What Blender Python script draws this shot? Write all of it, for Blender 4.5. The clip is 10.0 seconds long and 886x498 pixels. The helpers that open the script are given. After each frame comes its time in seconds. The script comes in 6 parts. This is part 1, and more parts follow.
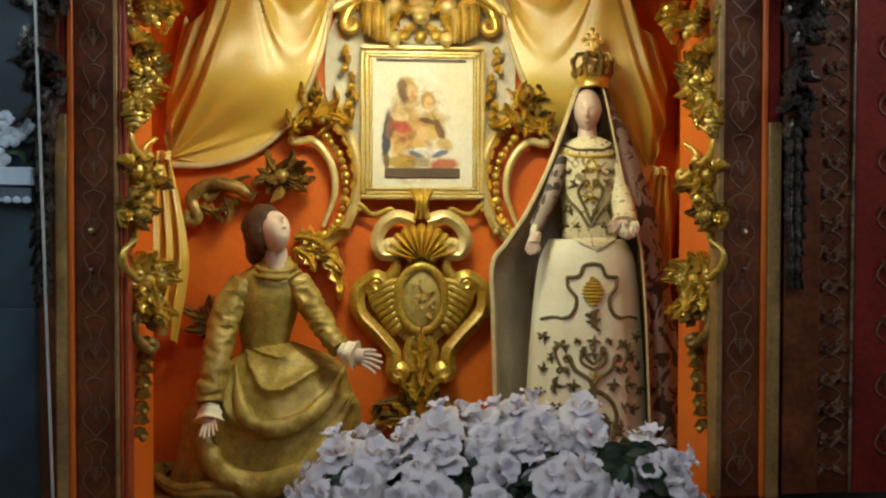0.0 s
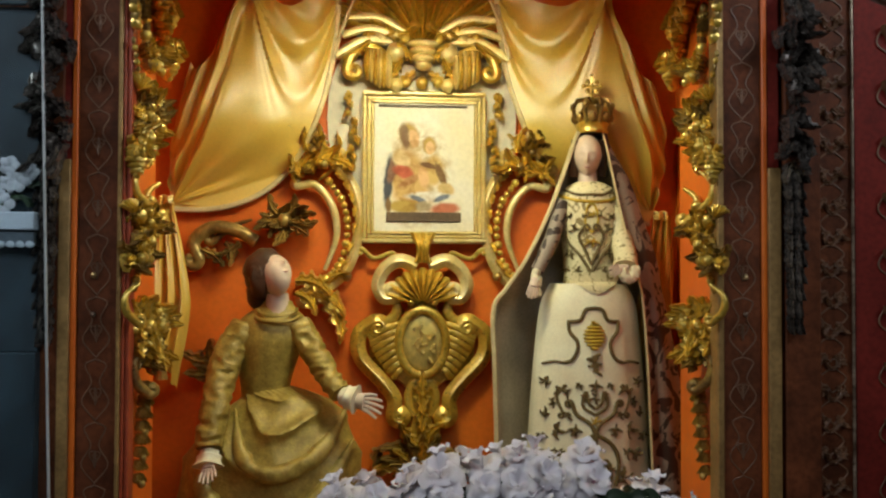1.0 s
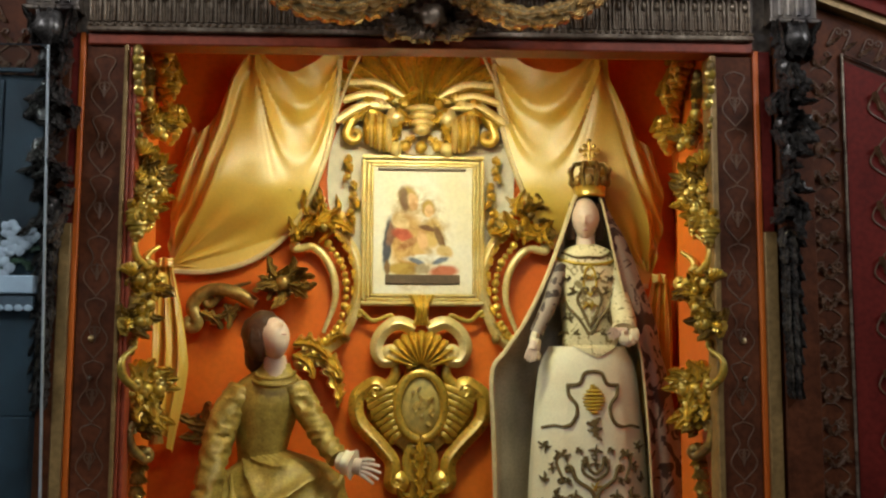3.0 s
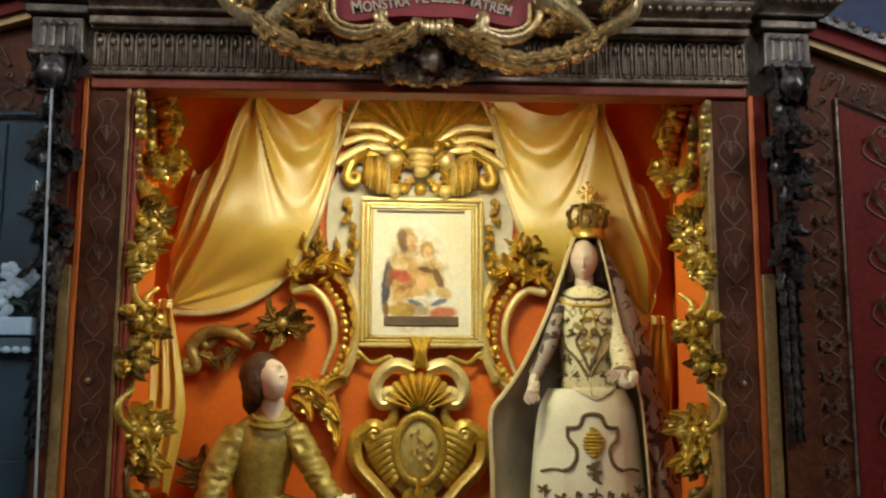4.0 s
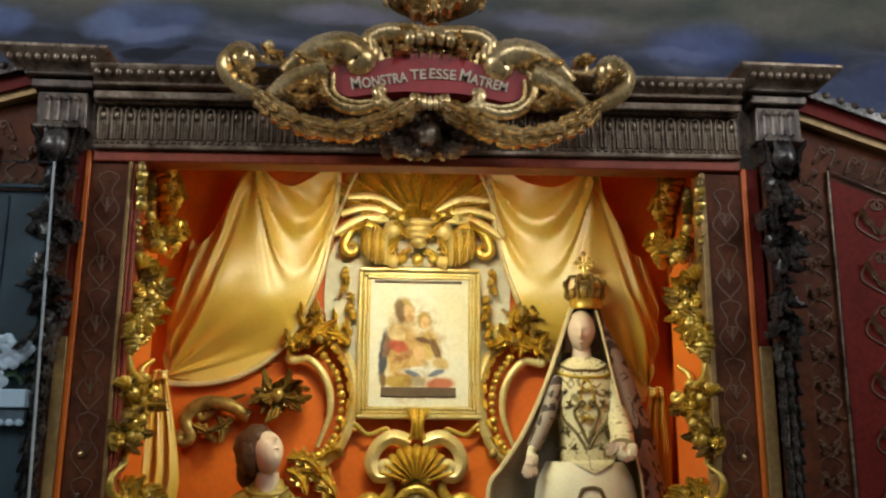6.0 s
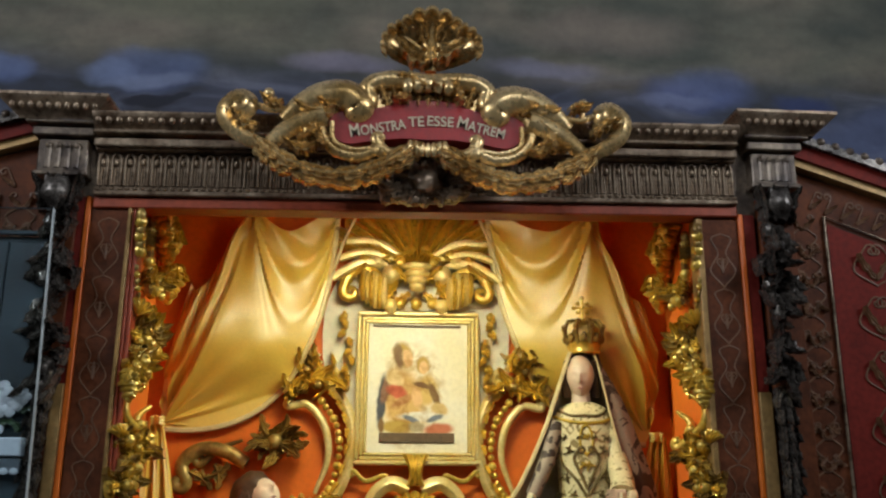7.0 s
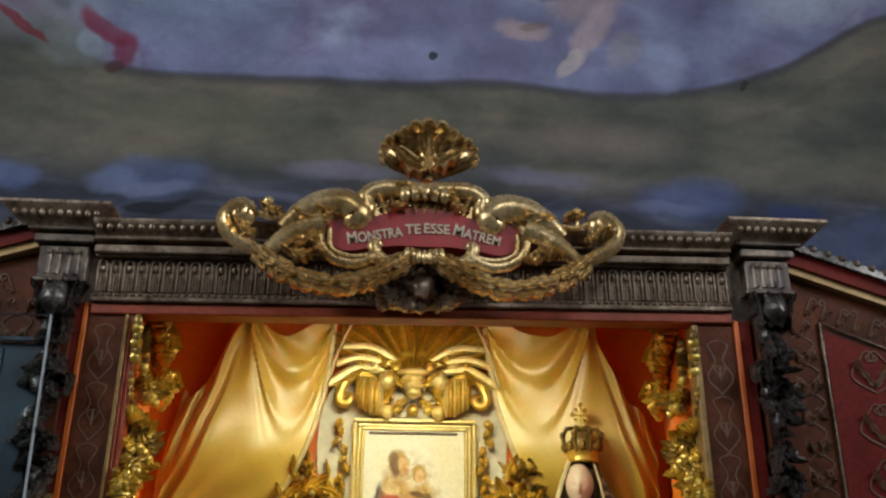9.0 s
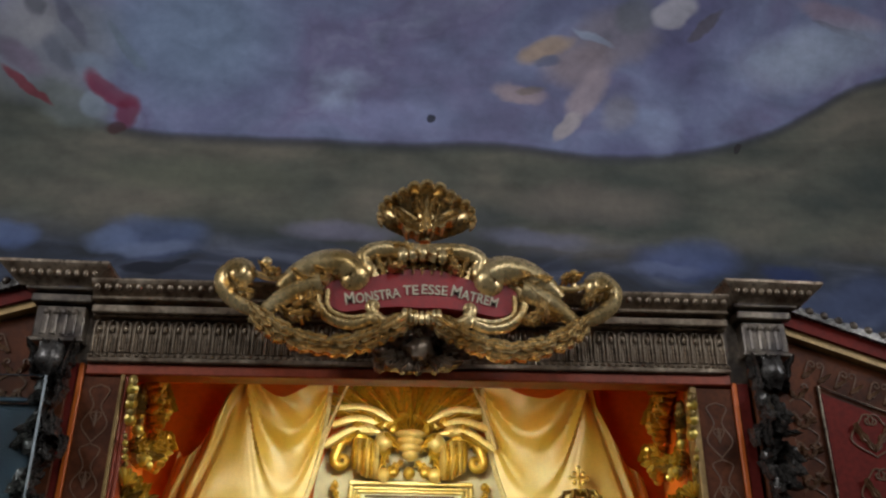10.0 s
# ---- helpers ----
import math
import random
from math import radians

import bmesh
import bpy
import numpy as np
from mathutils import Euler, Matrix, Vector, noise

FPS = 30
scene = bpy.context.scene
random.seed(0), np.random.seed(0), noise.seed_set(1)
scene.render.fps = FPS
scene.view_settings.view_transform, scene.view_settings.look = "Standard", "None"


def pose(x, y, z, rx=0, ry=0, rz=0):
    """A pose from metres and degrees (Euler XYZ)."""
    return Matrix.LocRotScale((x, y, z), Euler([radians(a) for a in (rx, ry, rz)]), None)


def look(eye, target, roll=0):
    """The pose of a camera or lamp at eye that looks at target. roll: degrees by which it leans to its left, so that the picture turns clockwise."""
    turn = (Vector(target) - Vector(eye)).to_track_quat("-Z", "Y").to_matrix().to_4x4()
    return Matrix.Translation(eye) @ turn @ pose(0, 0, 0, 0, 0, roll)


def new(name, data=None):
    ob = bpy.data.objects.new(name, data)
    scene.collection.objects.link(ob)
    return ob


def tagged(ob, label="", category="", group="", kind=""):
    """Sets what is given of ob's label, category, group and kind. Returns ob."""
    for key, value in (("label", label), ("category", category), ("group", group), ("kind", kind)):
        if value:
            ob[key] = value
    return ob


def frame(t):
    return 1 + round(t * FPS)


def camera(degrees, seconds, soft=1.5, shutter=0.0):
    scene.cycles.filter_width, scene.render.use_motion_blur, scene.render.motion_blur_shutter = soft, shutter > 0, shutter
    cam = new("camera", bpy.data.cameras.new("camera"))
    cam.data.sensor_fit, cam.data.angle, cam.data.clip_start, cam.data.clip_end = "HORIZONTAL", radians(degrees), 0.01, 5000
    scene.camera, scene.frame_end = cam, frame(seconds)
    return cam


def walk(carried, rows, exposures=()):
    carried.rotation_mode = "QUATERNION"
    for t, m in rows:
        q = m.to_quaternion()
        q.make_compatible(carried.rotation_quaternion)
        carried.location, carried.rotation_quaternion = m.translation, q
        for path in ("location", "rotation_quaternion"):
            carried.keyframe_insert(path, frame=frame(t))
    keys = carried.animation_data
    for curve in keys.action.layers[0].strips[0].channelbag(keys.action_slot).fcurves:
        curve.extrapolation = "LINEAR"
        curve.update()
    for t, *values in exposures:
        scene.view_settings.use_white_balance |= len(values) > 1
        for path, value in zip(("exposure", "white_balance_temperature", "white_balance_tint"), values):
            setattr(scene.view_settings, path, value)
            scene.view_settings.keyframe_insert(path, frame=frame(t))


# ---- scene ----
cam = camera(53.78, 10.0, soft=2.3)
PATH = [
    (0, -0.182, 0.044, 1.558, -1.32, -4.37, -0.13),
    (0.5, -0.186, 0.041, 1.567, 0.02, -4.40, -0.20),
    (1, -0.185, 0.037, 1.569, 1.40, -4.32, -0.21),
    (1.5, -0.181, 0.035, 1.571, 2.29, -4.27, -0.25),
    (2, -0.174, 0.030, 1.571, 3.13, -4.13, -0.31),
    (2.5, -0.173, 0.029, 1.579, 4.11, -4.17, -0.26),
    (4, -0.171, 0.019, 1.588, 7.93, -4.23, -0.30),
    (4.5, -0.168, 0.014, 1.597, 9.27, -4.20, -0.34),
    (5, -0.166, 0.010, 1.599, 10.51, -4.21, -0.35),
    (6.5, -0.167, -0.001, 1.614, 13.34, -4.32, -0.35),
    (7, -0.161, -0.007, 1.625, 14.86, -4.29, -0.30),
    (7.5, -0.158, -0.013, 1.628, 16.55, -4.31, -0.32),
    (8, -0.156, -0.017, 1.637, 18.19, -4.30, -0.30),
    (8.5, -0.155, -0.023, 1.637, 19.77, -4.29, -0.34),
    (9, -0.154, -0.026, 1.636, 21.53, -4.34, -0.36),
    (9.5, -0.155, -0.031, 1.634, 23.37, -4.39, -0.41),
    (10, -0.160, -0.039, 1.642, 25.34, -4.58, -0.44),
]


def stand(x, y, z, pitch, yaw, roll):
    """The camera's pose from its place and its pitch, yaw and lean."""
    way = Vector((-math.sin(radians(yaw)) * math.cos(radians(pitch)), math.cos(radians(yaw)) * math.cos(radians(pitch)), math.sin(radians(pitch))))
    return look(Vector((x, y, z)), Vector((x, y, z)) + way, -roll)


walk(cam, [(t, stand(x, y, z, p, w, r)) for t, x, y, z, p, w, r in PATH], [(0, 0.0), (8.5, 0.0), (10, -0.22)])

# ---- light ----
world = bpy.data.worlds.new("world")
scene.world = world
world.use_nodes = True
world.node_tree.nodes["Background"].inputs[0].default_value = (0.5, 0.6, 0.8, 1)
world.node_tree.nodes["Background"].inputs[1].default_value = 0.1


def area(name, at, target, sx, sy, watts, colour, spread=180):
    d = bpy.data.lights.new(name, "AREA")
    d.shape, d.size, d.size_y, d.energy, d.color = "RECTANGLE", sx, sy, watts, colour
    d.spread = radians(spread)
    ob = new(name, d)
    ob.matrix_world = look(at, target)
    return ob


WARM = (1.0, 0.99, 0.66)
area("niche_lamp", (0.0, 3.0945, 2.62), (0.02, 3.85, 1.25), 0.8, 0.04, 10.6, WARM, 165)
area("niche_lamp", (-0.02, 3.0945, 2.69), (0.02, 3.75, 0.9), 0.3, 0.05, 6.0, WARM, 150)
DAY = (0.9, 0.96, 1.05)
# added overhead fill lamp, out of view, for flowers and altar front
area("overhead_fill", (0.6, -1.6, 5.45), (0.3, 2.4, 1.0), 2.0, 2.0, 72, DAY)
# two added fill lamps at the sides, aimed to brighten vault and crest
area("side_fill", (-4.12, 0.3, 4.3), (0.2, 3.1, 3.2), 1.4, 1.4, 22, DAY, 80)
area("side_fill", (4.12, 0.3, 4.3), (-0.2, 3.1, 3.2), 1.4, 1.4, 20, DAY, 80)


# ---- materials ----
def mat(name, base, rough=0.5, metal=0.0, vary=0.35, scale=6.0, fine=60.0, bump=0.15, other=None, spec=0.5, sheen=0.0, rand=0.0, coat=0.0, coat_rough=0.3, coat_ior=1.5):
    """Two scales of colour variation, grain relief and uneven gloss."""
    m = bpy.data.materials.new(name)
    m.use_nodes = True
    nt = m.node_tree
    n, l = nt.nodes, nt.links
    b = n["Principled BSDF"]
    co = n.new("ShaderNodeTexCoord")
    big, small = n.new("ShaderNodeTexNoise"), n.new("ShaderNodeTexNoise")
    big.inputs["Scale"].default_value, big.inputs["Detail"].default_value = scale, 5
    small.inputs["Scale"].default_value, small.inputs["Detail"].default_value = fine, 4
    l.new(co.outputs["Object"], big.inputs["Vector"])
    l.new(co.outputs["Object"], small.inputs["Vector"])
    r1 = n.new("ShaderNodeValToRGB")
    r1.color_ramp.elements[0].position, r1.color_ramp.elements[1].position = 0.32, 0.68
    o = other or tuple(c * (1 - vary) for c in base)
    r1.color_ramp.elements[0].color, r1.color_ramp.elements[1].color = (*o, 1), (*base, 1)
    l.new(big.outputs["Fac"], r1.inputs["Fac"])
    mix = n.new("ShaderNodeMix")
    mix.data_type, mix.blend_type = "RGBA", "MULTIPLY"
    mix.inputs["Factor"].default_value = vary
    l.new(r1.outputs["Color"], mix.inputs["A"])
    r2 = n.new("ShaderNodeValToRGB")
    r2.color_ramp.elements[0].position, r2.color_ramp.elements[1].position = 0.35, 0.6
    r2.color_ramp.elements[0].color, r2.color_ramp.elements[1].color = (0.35, 0.35, 0.35, 1), (1, 1, 1, 1)
    l.new(small.outputs["Fac"], r2.inputs["Fac"])
    l.new(r2.outputs["Color"], mix.inputs["B"])
    out = mix.outputs["Result"]
    if rand:
        oi = n.new("ShaderNodeObjectInfo")
        hs = n.new("ShaderNodeHueSaturation")
        mr = n.new("ShaderNodeMapRange")
        mr.inputs["To Min"].default_value, mr.inputs["To Max"].default_value = 1 - rand, 1 + rand * 0.3
        l.new(oi.outputs["Random"], mr.inputs["Value"])
        l.new(mr.outputs["Result"], hs.inputs["Value"])
        l.new(out, hs.inputs["Color"])
        out = hs.outputs["Color"]
    l.new(out, b.inputs["Base Color"])
    rr = n.new("ShaderNodeMapRange")
    rr.inputs["To Min"].default_value, rr.inputs["To Max"].default_value = max(0.05, rough - 0.12), min(1, rough + 0.15)
    l.new(small.outputs["Fac"], rr.inputs["Value"])
    l.new(rr.outputs["Result"], b.inputs["Roughness"])
    b.inputs["Metallic"].default_value = metal
    b.inputs["Specular IOR Level"].default_value = spec
    if coat:
        b.inputs["Coat Weight"].default_value, b.inputs["Coat Roughness"].default_value, b.inputs["Coat IOR"].default_value = coat, coat_rough, coat_ior
    if sheen:
        b.inputs["Sheen Weight"].default_value = sheen
    if bump:
        bp = n.new("ShaderNodeBump")
        bp.inputs["Strength"].default_value, bp.inputs["Distance"].default_value = bump, 0.004
        l.new(small.outputs["Fac"], bp.inputs["Height"])
        l.new(bp.outputs["Normal"], b.inputs["Normal"])
    return m


GOLD = mat("gilding", (0.92, 0.65, 0.1), 0.3, 0.55, 0.4, 9, 70, 0.25, other=(0.6, 0.36, 0.03), coat=0.6, coat_rough=0.28, coat_ior=1.7)
# paler copy of the gilding, with the lamp's brightness put into its colour
LIT_GOLD = mat("lit_gilding", (0.9, 0.76, 0.36), 0.36, 0.4, 0.25, 9, 70, 0.2, other=(0.8, 0.58, 0.15), coat=0.5, coat_rough=0.35, coat_ior=1.7)
GOLD_DIM = mat("worn_gilding", (0.6, 0.41, 0.1), 0.34, 0.5, 0.5, 12, 60, 0.3, other=(0.2, 0.11, 0.03))
GOLD_CREST = mat("bright_crest_gilding", (0.9, 0.67, 0.33), 0.26, 0.65, 0.35, 7, 45, 0.2, other=(0.5, 0.31, 0.1))
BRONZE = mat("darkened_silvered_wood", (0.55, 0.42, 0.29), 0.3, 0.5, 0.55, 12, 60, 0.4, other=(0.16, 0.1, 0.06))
# BRONZE again, with the shade at capitals and ends put into its colour
BRONZE_SHADED = mat("shaded_silvered_wood", (0.36, 0.28, 0.2), 0.34, 0.4, 0.6, 10, 55, 0.35, other=(0.07, 0.05, 0.04))
# much darker variant of BRONZE for the pilasters and the sloping cornice
BRONZE_DARK = mat("dark_carved_wood", (0.2, 0.175, 0.15), 0.26, 0.5, 0.6, 10, 60, 0.35, other=(0.03, 0.024, 0.02))
POST = mat("brown_painted_wood", (0.22, 0.065, 0.024), 0.55, 0, 0.5, 5, 45, 0.25, other=(0.07, 0.022, 0.009), spec=0.15)
POST_LINE = mat("faded_arabesque_paint", (0.23, 0.11, 0.05), 0.5, 0, 0.35, 14, 60, 0.2)
ORANGE = mat("vermilion_wall_paint", (0.9, 0.21, 0.016), 0.45, 0, 0.12, 2.5, 40, 0.06, other=(0.74, 0.14, 0.012))
REDSTRIP = mat("red_painted_moulding", (0.46, 0.08, 0.028), 0.45, 0, 0.35, 8, 50, 0.15)
TAN = mat("gilded_moulding_strip", (0.5, 0.3, 0.1), 0.42, 0.3, 0.4, 7, 55, 0.2)
REDPANEL = mat("dark_red_panel_paint", (0.25, 0.028, 0.018), 0.6, 0, 0.4, 3, 50, 0.1, spec=0.15)
# paleness of the overlit orange wall, put into a base colour
GLARE = mat("pale_wall_glare", (0.88, 0.8, 0.62), 0.55, 0, 0.15, 5, 40, 0.08)
SATIN = mat("pale_gold_satin", (0.87, 0.6, 0.07), 0.5, 0.0, 0.1, 3, 90, 0.04, other=(0.82, 0.53, 0.05), spec=0.8, coat=1.0, coat_rough=0.48, coat_ior=2.1)
SATIN_HEM = mat("satin_hem_braid", (0.85, 0.7, 0.36), 0.4, 0.2, 0.2, 20, 120, 0.1)
STONE = mat("old_plaster", (0.3, 0.28, 0.25), 0.85, 0, 0.3, 3, 40, 0.2)
FLOOR = mat("stone_floor", (0.25, 0.22, 0.19), 0.5, 0, 0.3, 2, 30, 0.1)
NICHE_FLOOR = mat("brown_niche_floor", (0.3, 0.13, 0.04), 0.5, 0, 0.4, 6, 40, 0.15)


# ---- geometry ----
class Geo:
    """Vertices and faces that become one mesh."""

    def __init__(self):
        self.v, self.f, self.m = [], [], []

    def add(self, verts, faces, slot=0):
        o = len(self.v)
        self.v += [tuple(p) for p in verts]
        self.f += [tuple(i + o for i in q) for q in faces]
        self.m += [slot] * len(faces)

    def sheet(self, rows, close_u=False, close_v=False, slot=0):
        """rows: equally long lists of points."""
        n, k = len(rows), len(rows[0])
        fs = []
        for i in range(n if close_u else n - 1):
            for j in range(k if close_v else k - 1):
                a, b = i * k + j, i * k + (j + 1) % k
                c, d = ((i + 1) % n) * k + (j + 1) % k, ((i + 1) % n) * k + j
                fs.append((a, b, c, d))
        self.add([p for r in rows for p in r], fs, slot)

    def box(self, x0, x1, y0, y1, z0, z1, bev=0.004, slot=0):
        """A box with chamfered edges."""
        b = min(bev, (x1 - x0) / 3, (y1 - y0) / 3, (z1 - z0) / 3)
        bm = bmesh.new()
        bmesh.ops.create_cube(bm, size=1)
        bmesh.ops.scale(bm, vec=(x1 - x0, y1 - y0, z1 - z0), verts=bm.verts)
        bmesh.ops.translate(bm, vec=((x0 + x1) / 2, (y0 + y1) / 2, (z0 + z1) / 2), verts=bm.verts)
        if b > 0:
            bmesh.ops.bevel(bm, geom=bm.edges[:], offset=b, segments=1, affect="EDGES")
        bm.verts.index_update()
        self.add([v.co[:] for v in bm.verts], [[v.index for v in f.verts] for f in bm.faces], slot)
        bm.free()

    def tube(self, path, rad, sides=8, sy=1.0, slot=0, ridge=0.0, crease=0.0, freq=9.0):
        """A tapered rod along a path; sy squashes it along y, ridge grooves it."""
        path = [Vector(p) for p in path]
        n = len(path)
        rows = []
        for i, p in enumerate(path):
            t = (path[min(i + 1, n - 1)] - path[max(i - 1, 0)]).normalized()
            up = Vector((0, 1, 0)) if abs(t.y) < 0.9 else Vector((1, 0, 0))
            a = t.cross(up).normalized()
            b = a.cross(t).normalized()
            r = rad(i / (n - 1)) if callable(rad) else rad
            rows.append([p + a * (r * (1 + ridge * math.cos(4 * q)) * math.cos(q)) + b * (r * sy * (1 + ridge * math.cos(4 * q)) * math.sin(q)) for q in [2 * math.pi * j / sides for j in range(sides)]])
        if crease:
            for i, p in enumerate(path):
                rows[i] = [p + (q - p) * (1 + crease * (0.5 - 2.2 * abs(noise.noise(Vector((q.x * freq, q.y * freq, q.z * freq * 1.9)))))) for q in rows[i]]
        self.sheet(rows, close_v=True, slot=slot)
        k, o = sides, len(self.v)
        self.f += [tuple(range(o - k, o)), tuple(range(o - n * k + k - 1, o - n * k - 1, -1))]
        self.m += [slot, slot]

    def blob(self, c, r, seg=10, rings=6, slot=0, lump=0.0, seed=0):
        """An ellipsoid, uneven by lump."""
        c, r = Vector(c), Vector(r if hasattr(r, "__len__") else (r, r, r))
        rows = []
        for i in range(rings + 1):
            a = math.pi * i / rings
            row = []
            for j in range(seg):
                q = 2 * math.pi * j / seg
                d = Vector((math.sin(a) * math.cos(q), math.sin(a) * math.sin(q), math.cos(a)))
                s = 1 + lump * noise.noise(d * 2.2 + Vector((seed * 3.7, seed, 0)))
                row.append(c + Vector((d.x * r.x, d.y * r.y, d.z * r.z)) * s)
            rows.append(row)
        self.sheet(rows, close_v=True, slot=slot)

    def loft(self, secs, seg=48, fold=None, slot=0, cap=True):
        """Elliptical sections (x, y, z, rx, ry) joined; fold(angle, k) swells them."""
        rows = []
        for k, (x, y, z, rx, ry) in enumerate(secs):
            row = []
            for j in range(seg):
                q = 2 * math.pi * j / seg
                s = 1 + (fold(q, k / (len(secs) - 1)) if fold else 0)
                row.append((x + rx * s * math.cos(q), y + ry * s * math.sin(q), z))
            rows.append(row)
        self.sheet(rows, close_v=True, slot=slot)
        if cap:
            o = len(self.v)
            self.f += [tuple(range(o - seg, o))]
            self.m += [slot]

    def leaf(self, p0, p1, w, y, rise=0.02, lobes=4, bend=0.0, curl=0.02, slot=0):
        """An acanthus leaf in relief from p0 to p1 (x, z), its edge lobed and its tip curled forward."""
        p0, p1 = Vector((p0[0], 0, p0[1])), Vector((p1[0], 0, p1[1]))
        d = p1 - p0
        side = Vector((-d.z, 0, d.x)).normalized()
        ln = d.length
        n, k = lobes * 4 + 1, 7
        rows = []
        for i in range(n):
            u = i / (n - 1)
            hw = w * (math.sin(math.pi * min(1, u * 0.92 + 0.06)) ** 0.7) * (0.74 + 0.26 * math.cos(2 * math.pi * lobes * u + 2.4))
            mid = p0 + d * u + side * (bend * ln * math.sin(math.pi * u))
            row = []
            for j in range(k):
                v = 2 * j / (k - 1) - 1
                h = rise * (1 - v * v) + 0.25 * rise * math.cos(3 * math.pi * v) + curl * u ** 3
                lag = d.normalized() * (-abs(v) * hw * 0.55 * (1 - 0.4 * u))
                q = mid + side * (v * hw) + lag
                edge = 0.012 if abs(v) == 1 else 0
                row.append((q.x, y - h + edge, q.z))
            rows.append(row)
        self.sheet(rows, slot=slot)

    def fan(self, c, r, y, a0, a1, ribs, rise=0.03, r0=0.12, slot=0, sq=1.0):
        """A ribbed shell: centre c (x, z), angles in degrees from straight up."""
        rows = []
        for i in range(9):
            u = i / 8
            row = []
            for j in range(ribs * 6 + 1):
                w = j / (ribs * 6)
                a = radians(a0 + (a1 - a0) * w)
                wave = abs(math.sin(math.pi * ribs * w))
                rr = r * (r0 + (1 - r0) * u) * (1 - 0.08 * u * (1 - wave))
                row.append((c[0] + rr * math.sin(a), y - rise * (0.35 + wave) * (0.3 + 0.7 * math.sin(math.pi * (0.15 + 0.75 * u))), c[1] + rr * math.cos(a) * sq))
            rows.append(row)
        rows.append([(p[0], y + 0.01, p[2]) for p in rows[-1]])
        self.sheet(rows, slot=slot)


def smooth_path(pts, n=24):
    """A smooth curve through points of two or three numbers."""
    P = [Vector(p) for p in pts]
    P = [2 * P[0] - P[1]] + P + [2 * P[-1] - P[-2]]
    out, segs = [], len(P) - 3
    for i in range(n + 1):
        s = i / n * segs
        k = min(int(s), segs - 1)
        t = s - k
        a, b, c, d = P[k:k + 4]
        out.append(0.5 * ((2 * b) + (c - a) * t + (2 * a - 5 * b + 4 * c - d) * t * t + (3 * b - a - 3 * c + d) * t ** 3))
    return out


def scroll_path(pts, y, start=None, end=None, n=26):
    """A curve through (x, z) points at depth y that rolls up into volutes; start and end: (radius, +1 or -1, turns)."""
    main = [Vector((p.x, p.y)) for p in smooth_path(pts, n)]

    def roll(p, h, r, s, turns):
        out, a = [], math.atan2(h.y, h.x)
        k = int(18 * turns)
        for i in range(k):
            rad = r * (1 - 0.78 * i / k)
            st = rad * 2 * math.pi / 18
            a += s * 2 * math.pi / 18
            p = p + Vector((math.cos(a), math.sin(a))) * st
            out.append(p.copy())
        return out

    path = main
    if start:
        path = roll(main[0], (main[0] - main[1]).normalized(), *start)[::-1] + path
    if end:
        path = path + roll(main[-1], (main[-1] - main[-2]).normalized(), *end)
    return [(p.x, y, p.y) for p in path]


def mesh_of(name, g, mats, smooth=True):
    me = bpy.data.meshes.new(name)
    me.from_pydata(g.v, [], g.f)
    for m in mats if isinstance(mats, (list, tuple)) else [mats]:
        me.materials.append(m)
    me.polygons.foreach_set("material_index", g.m)
    if smooth:
        me.polygons.foreach_set("use_smooth", [True] * len(me.polygons))
        me.set_sharp_from_angle(angle=radians(42))
    me.update()
    return me


def part(name, g, material, parent=None, label="", smooth=True):
    ob = new(name, mesh_of(name, g, material, smooth))
    if parent is not None:
        ob.parent = parent
        if parent.parent is None:
            ob.matrix_parent_inverse = Matrix.Translation(-parent.location)
    return tagged(ob, label)


def thing(name, label, category, group="", kind="", at=(0, 0, 0)):
    ob = new(name)
    ob.location = at
    return tagged(ob, label, category, group, kind)


def solid(name, boxes, material, label, category="", kind="structure", bev=0.004):
    """A piece of the setting made of chamfered boxes."""
    g = Geo()
    for b in boxes:
        g.box(*b, bev)
    return tagged(part(name, g, material, smooth=False), label, category, "", kind)


YB = 3.585  # face of the niche's back carving


def rod(t, name, path, rad, m=GOLD, sides=10, sy=0.8, ridge=0.0, label=""):
    g = Geo()
    g.tube(path, rad, sides, sy, 0, ridge)
    return part(name, g, m, t, label)


def leaf(t, p0, p1, w, y=YB, rise=0.02, lobes=4, bend=0.0, curl=0.03, m=GOLD):
    g = Geo()
    g.leaf(p0, p1, w, y, rise, lobes, bend, curl)
    return part("leaf", g, m, t)


def ball(t, name, c, r, m=GOLD, lump=0.0, seed=0):
    g = Geo()
    g.blob(c, r, 12, 8, 0, lump, seed)
    return part(name, g, m, t)


def mirror(p, cx=0.0):
    return (2 * cx - p[0], p[1])


def taper(r, a=0.35, b=0.35):
    return lambda u: r * (1 - (1 - a) * max(0, 1 - u * 4) - (1 - b) * max(0, u * 4 - 3))


# ---- the room and the painted vault ----
ROOM = 4.2
solid("floor", [(-ROOM, ROOM, -5, 4.5, -0.1, 0)], FLOOR, "worn grey stone church floor", "floor")
# openings in these unseen walls are added; fill lamps stand in two
solid("wall_west", [(-ROOM - 0.2, -ROOM, -5, 4.5, 0, 3.5), (-ROOM - 0.2, -ROOM, -5, 4.5, 5.1, 6), (-ROOM - 0.2, -ROOM, -5, -0.5, 3.5, 5.1), (-ROOM - 0.2, -ROOM, 1.1, 4.5, 3.5, 5.1)], STONE, "plain plastered unseen side wall with an added high lamp opening", "wall")
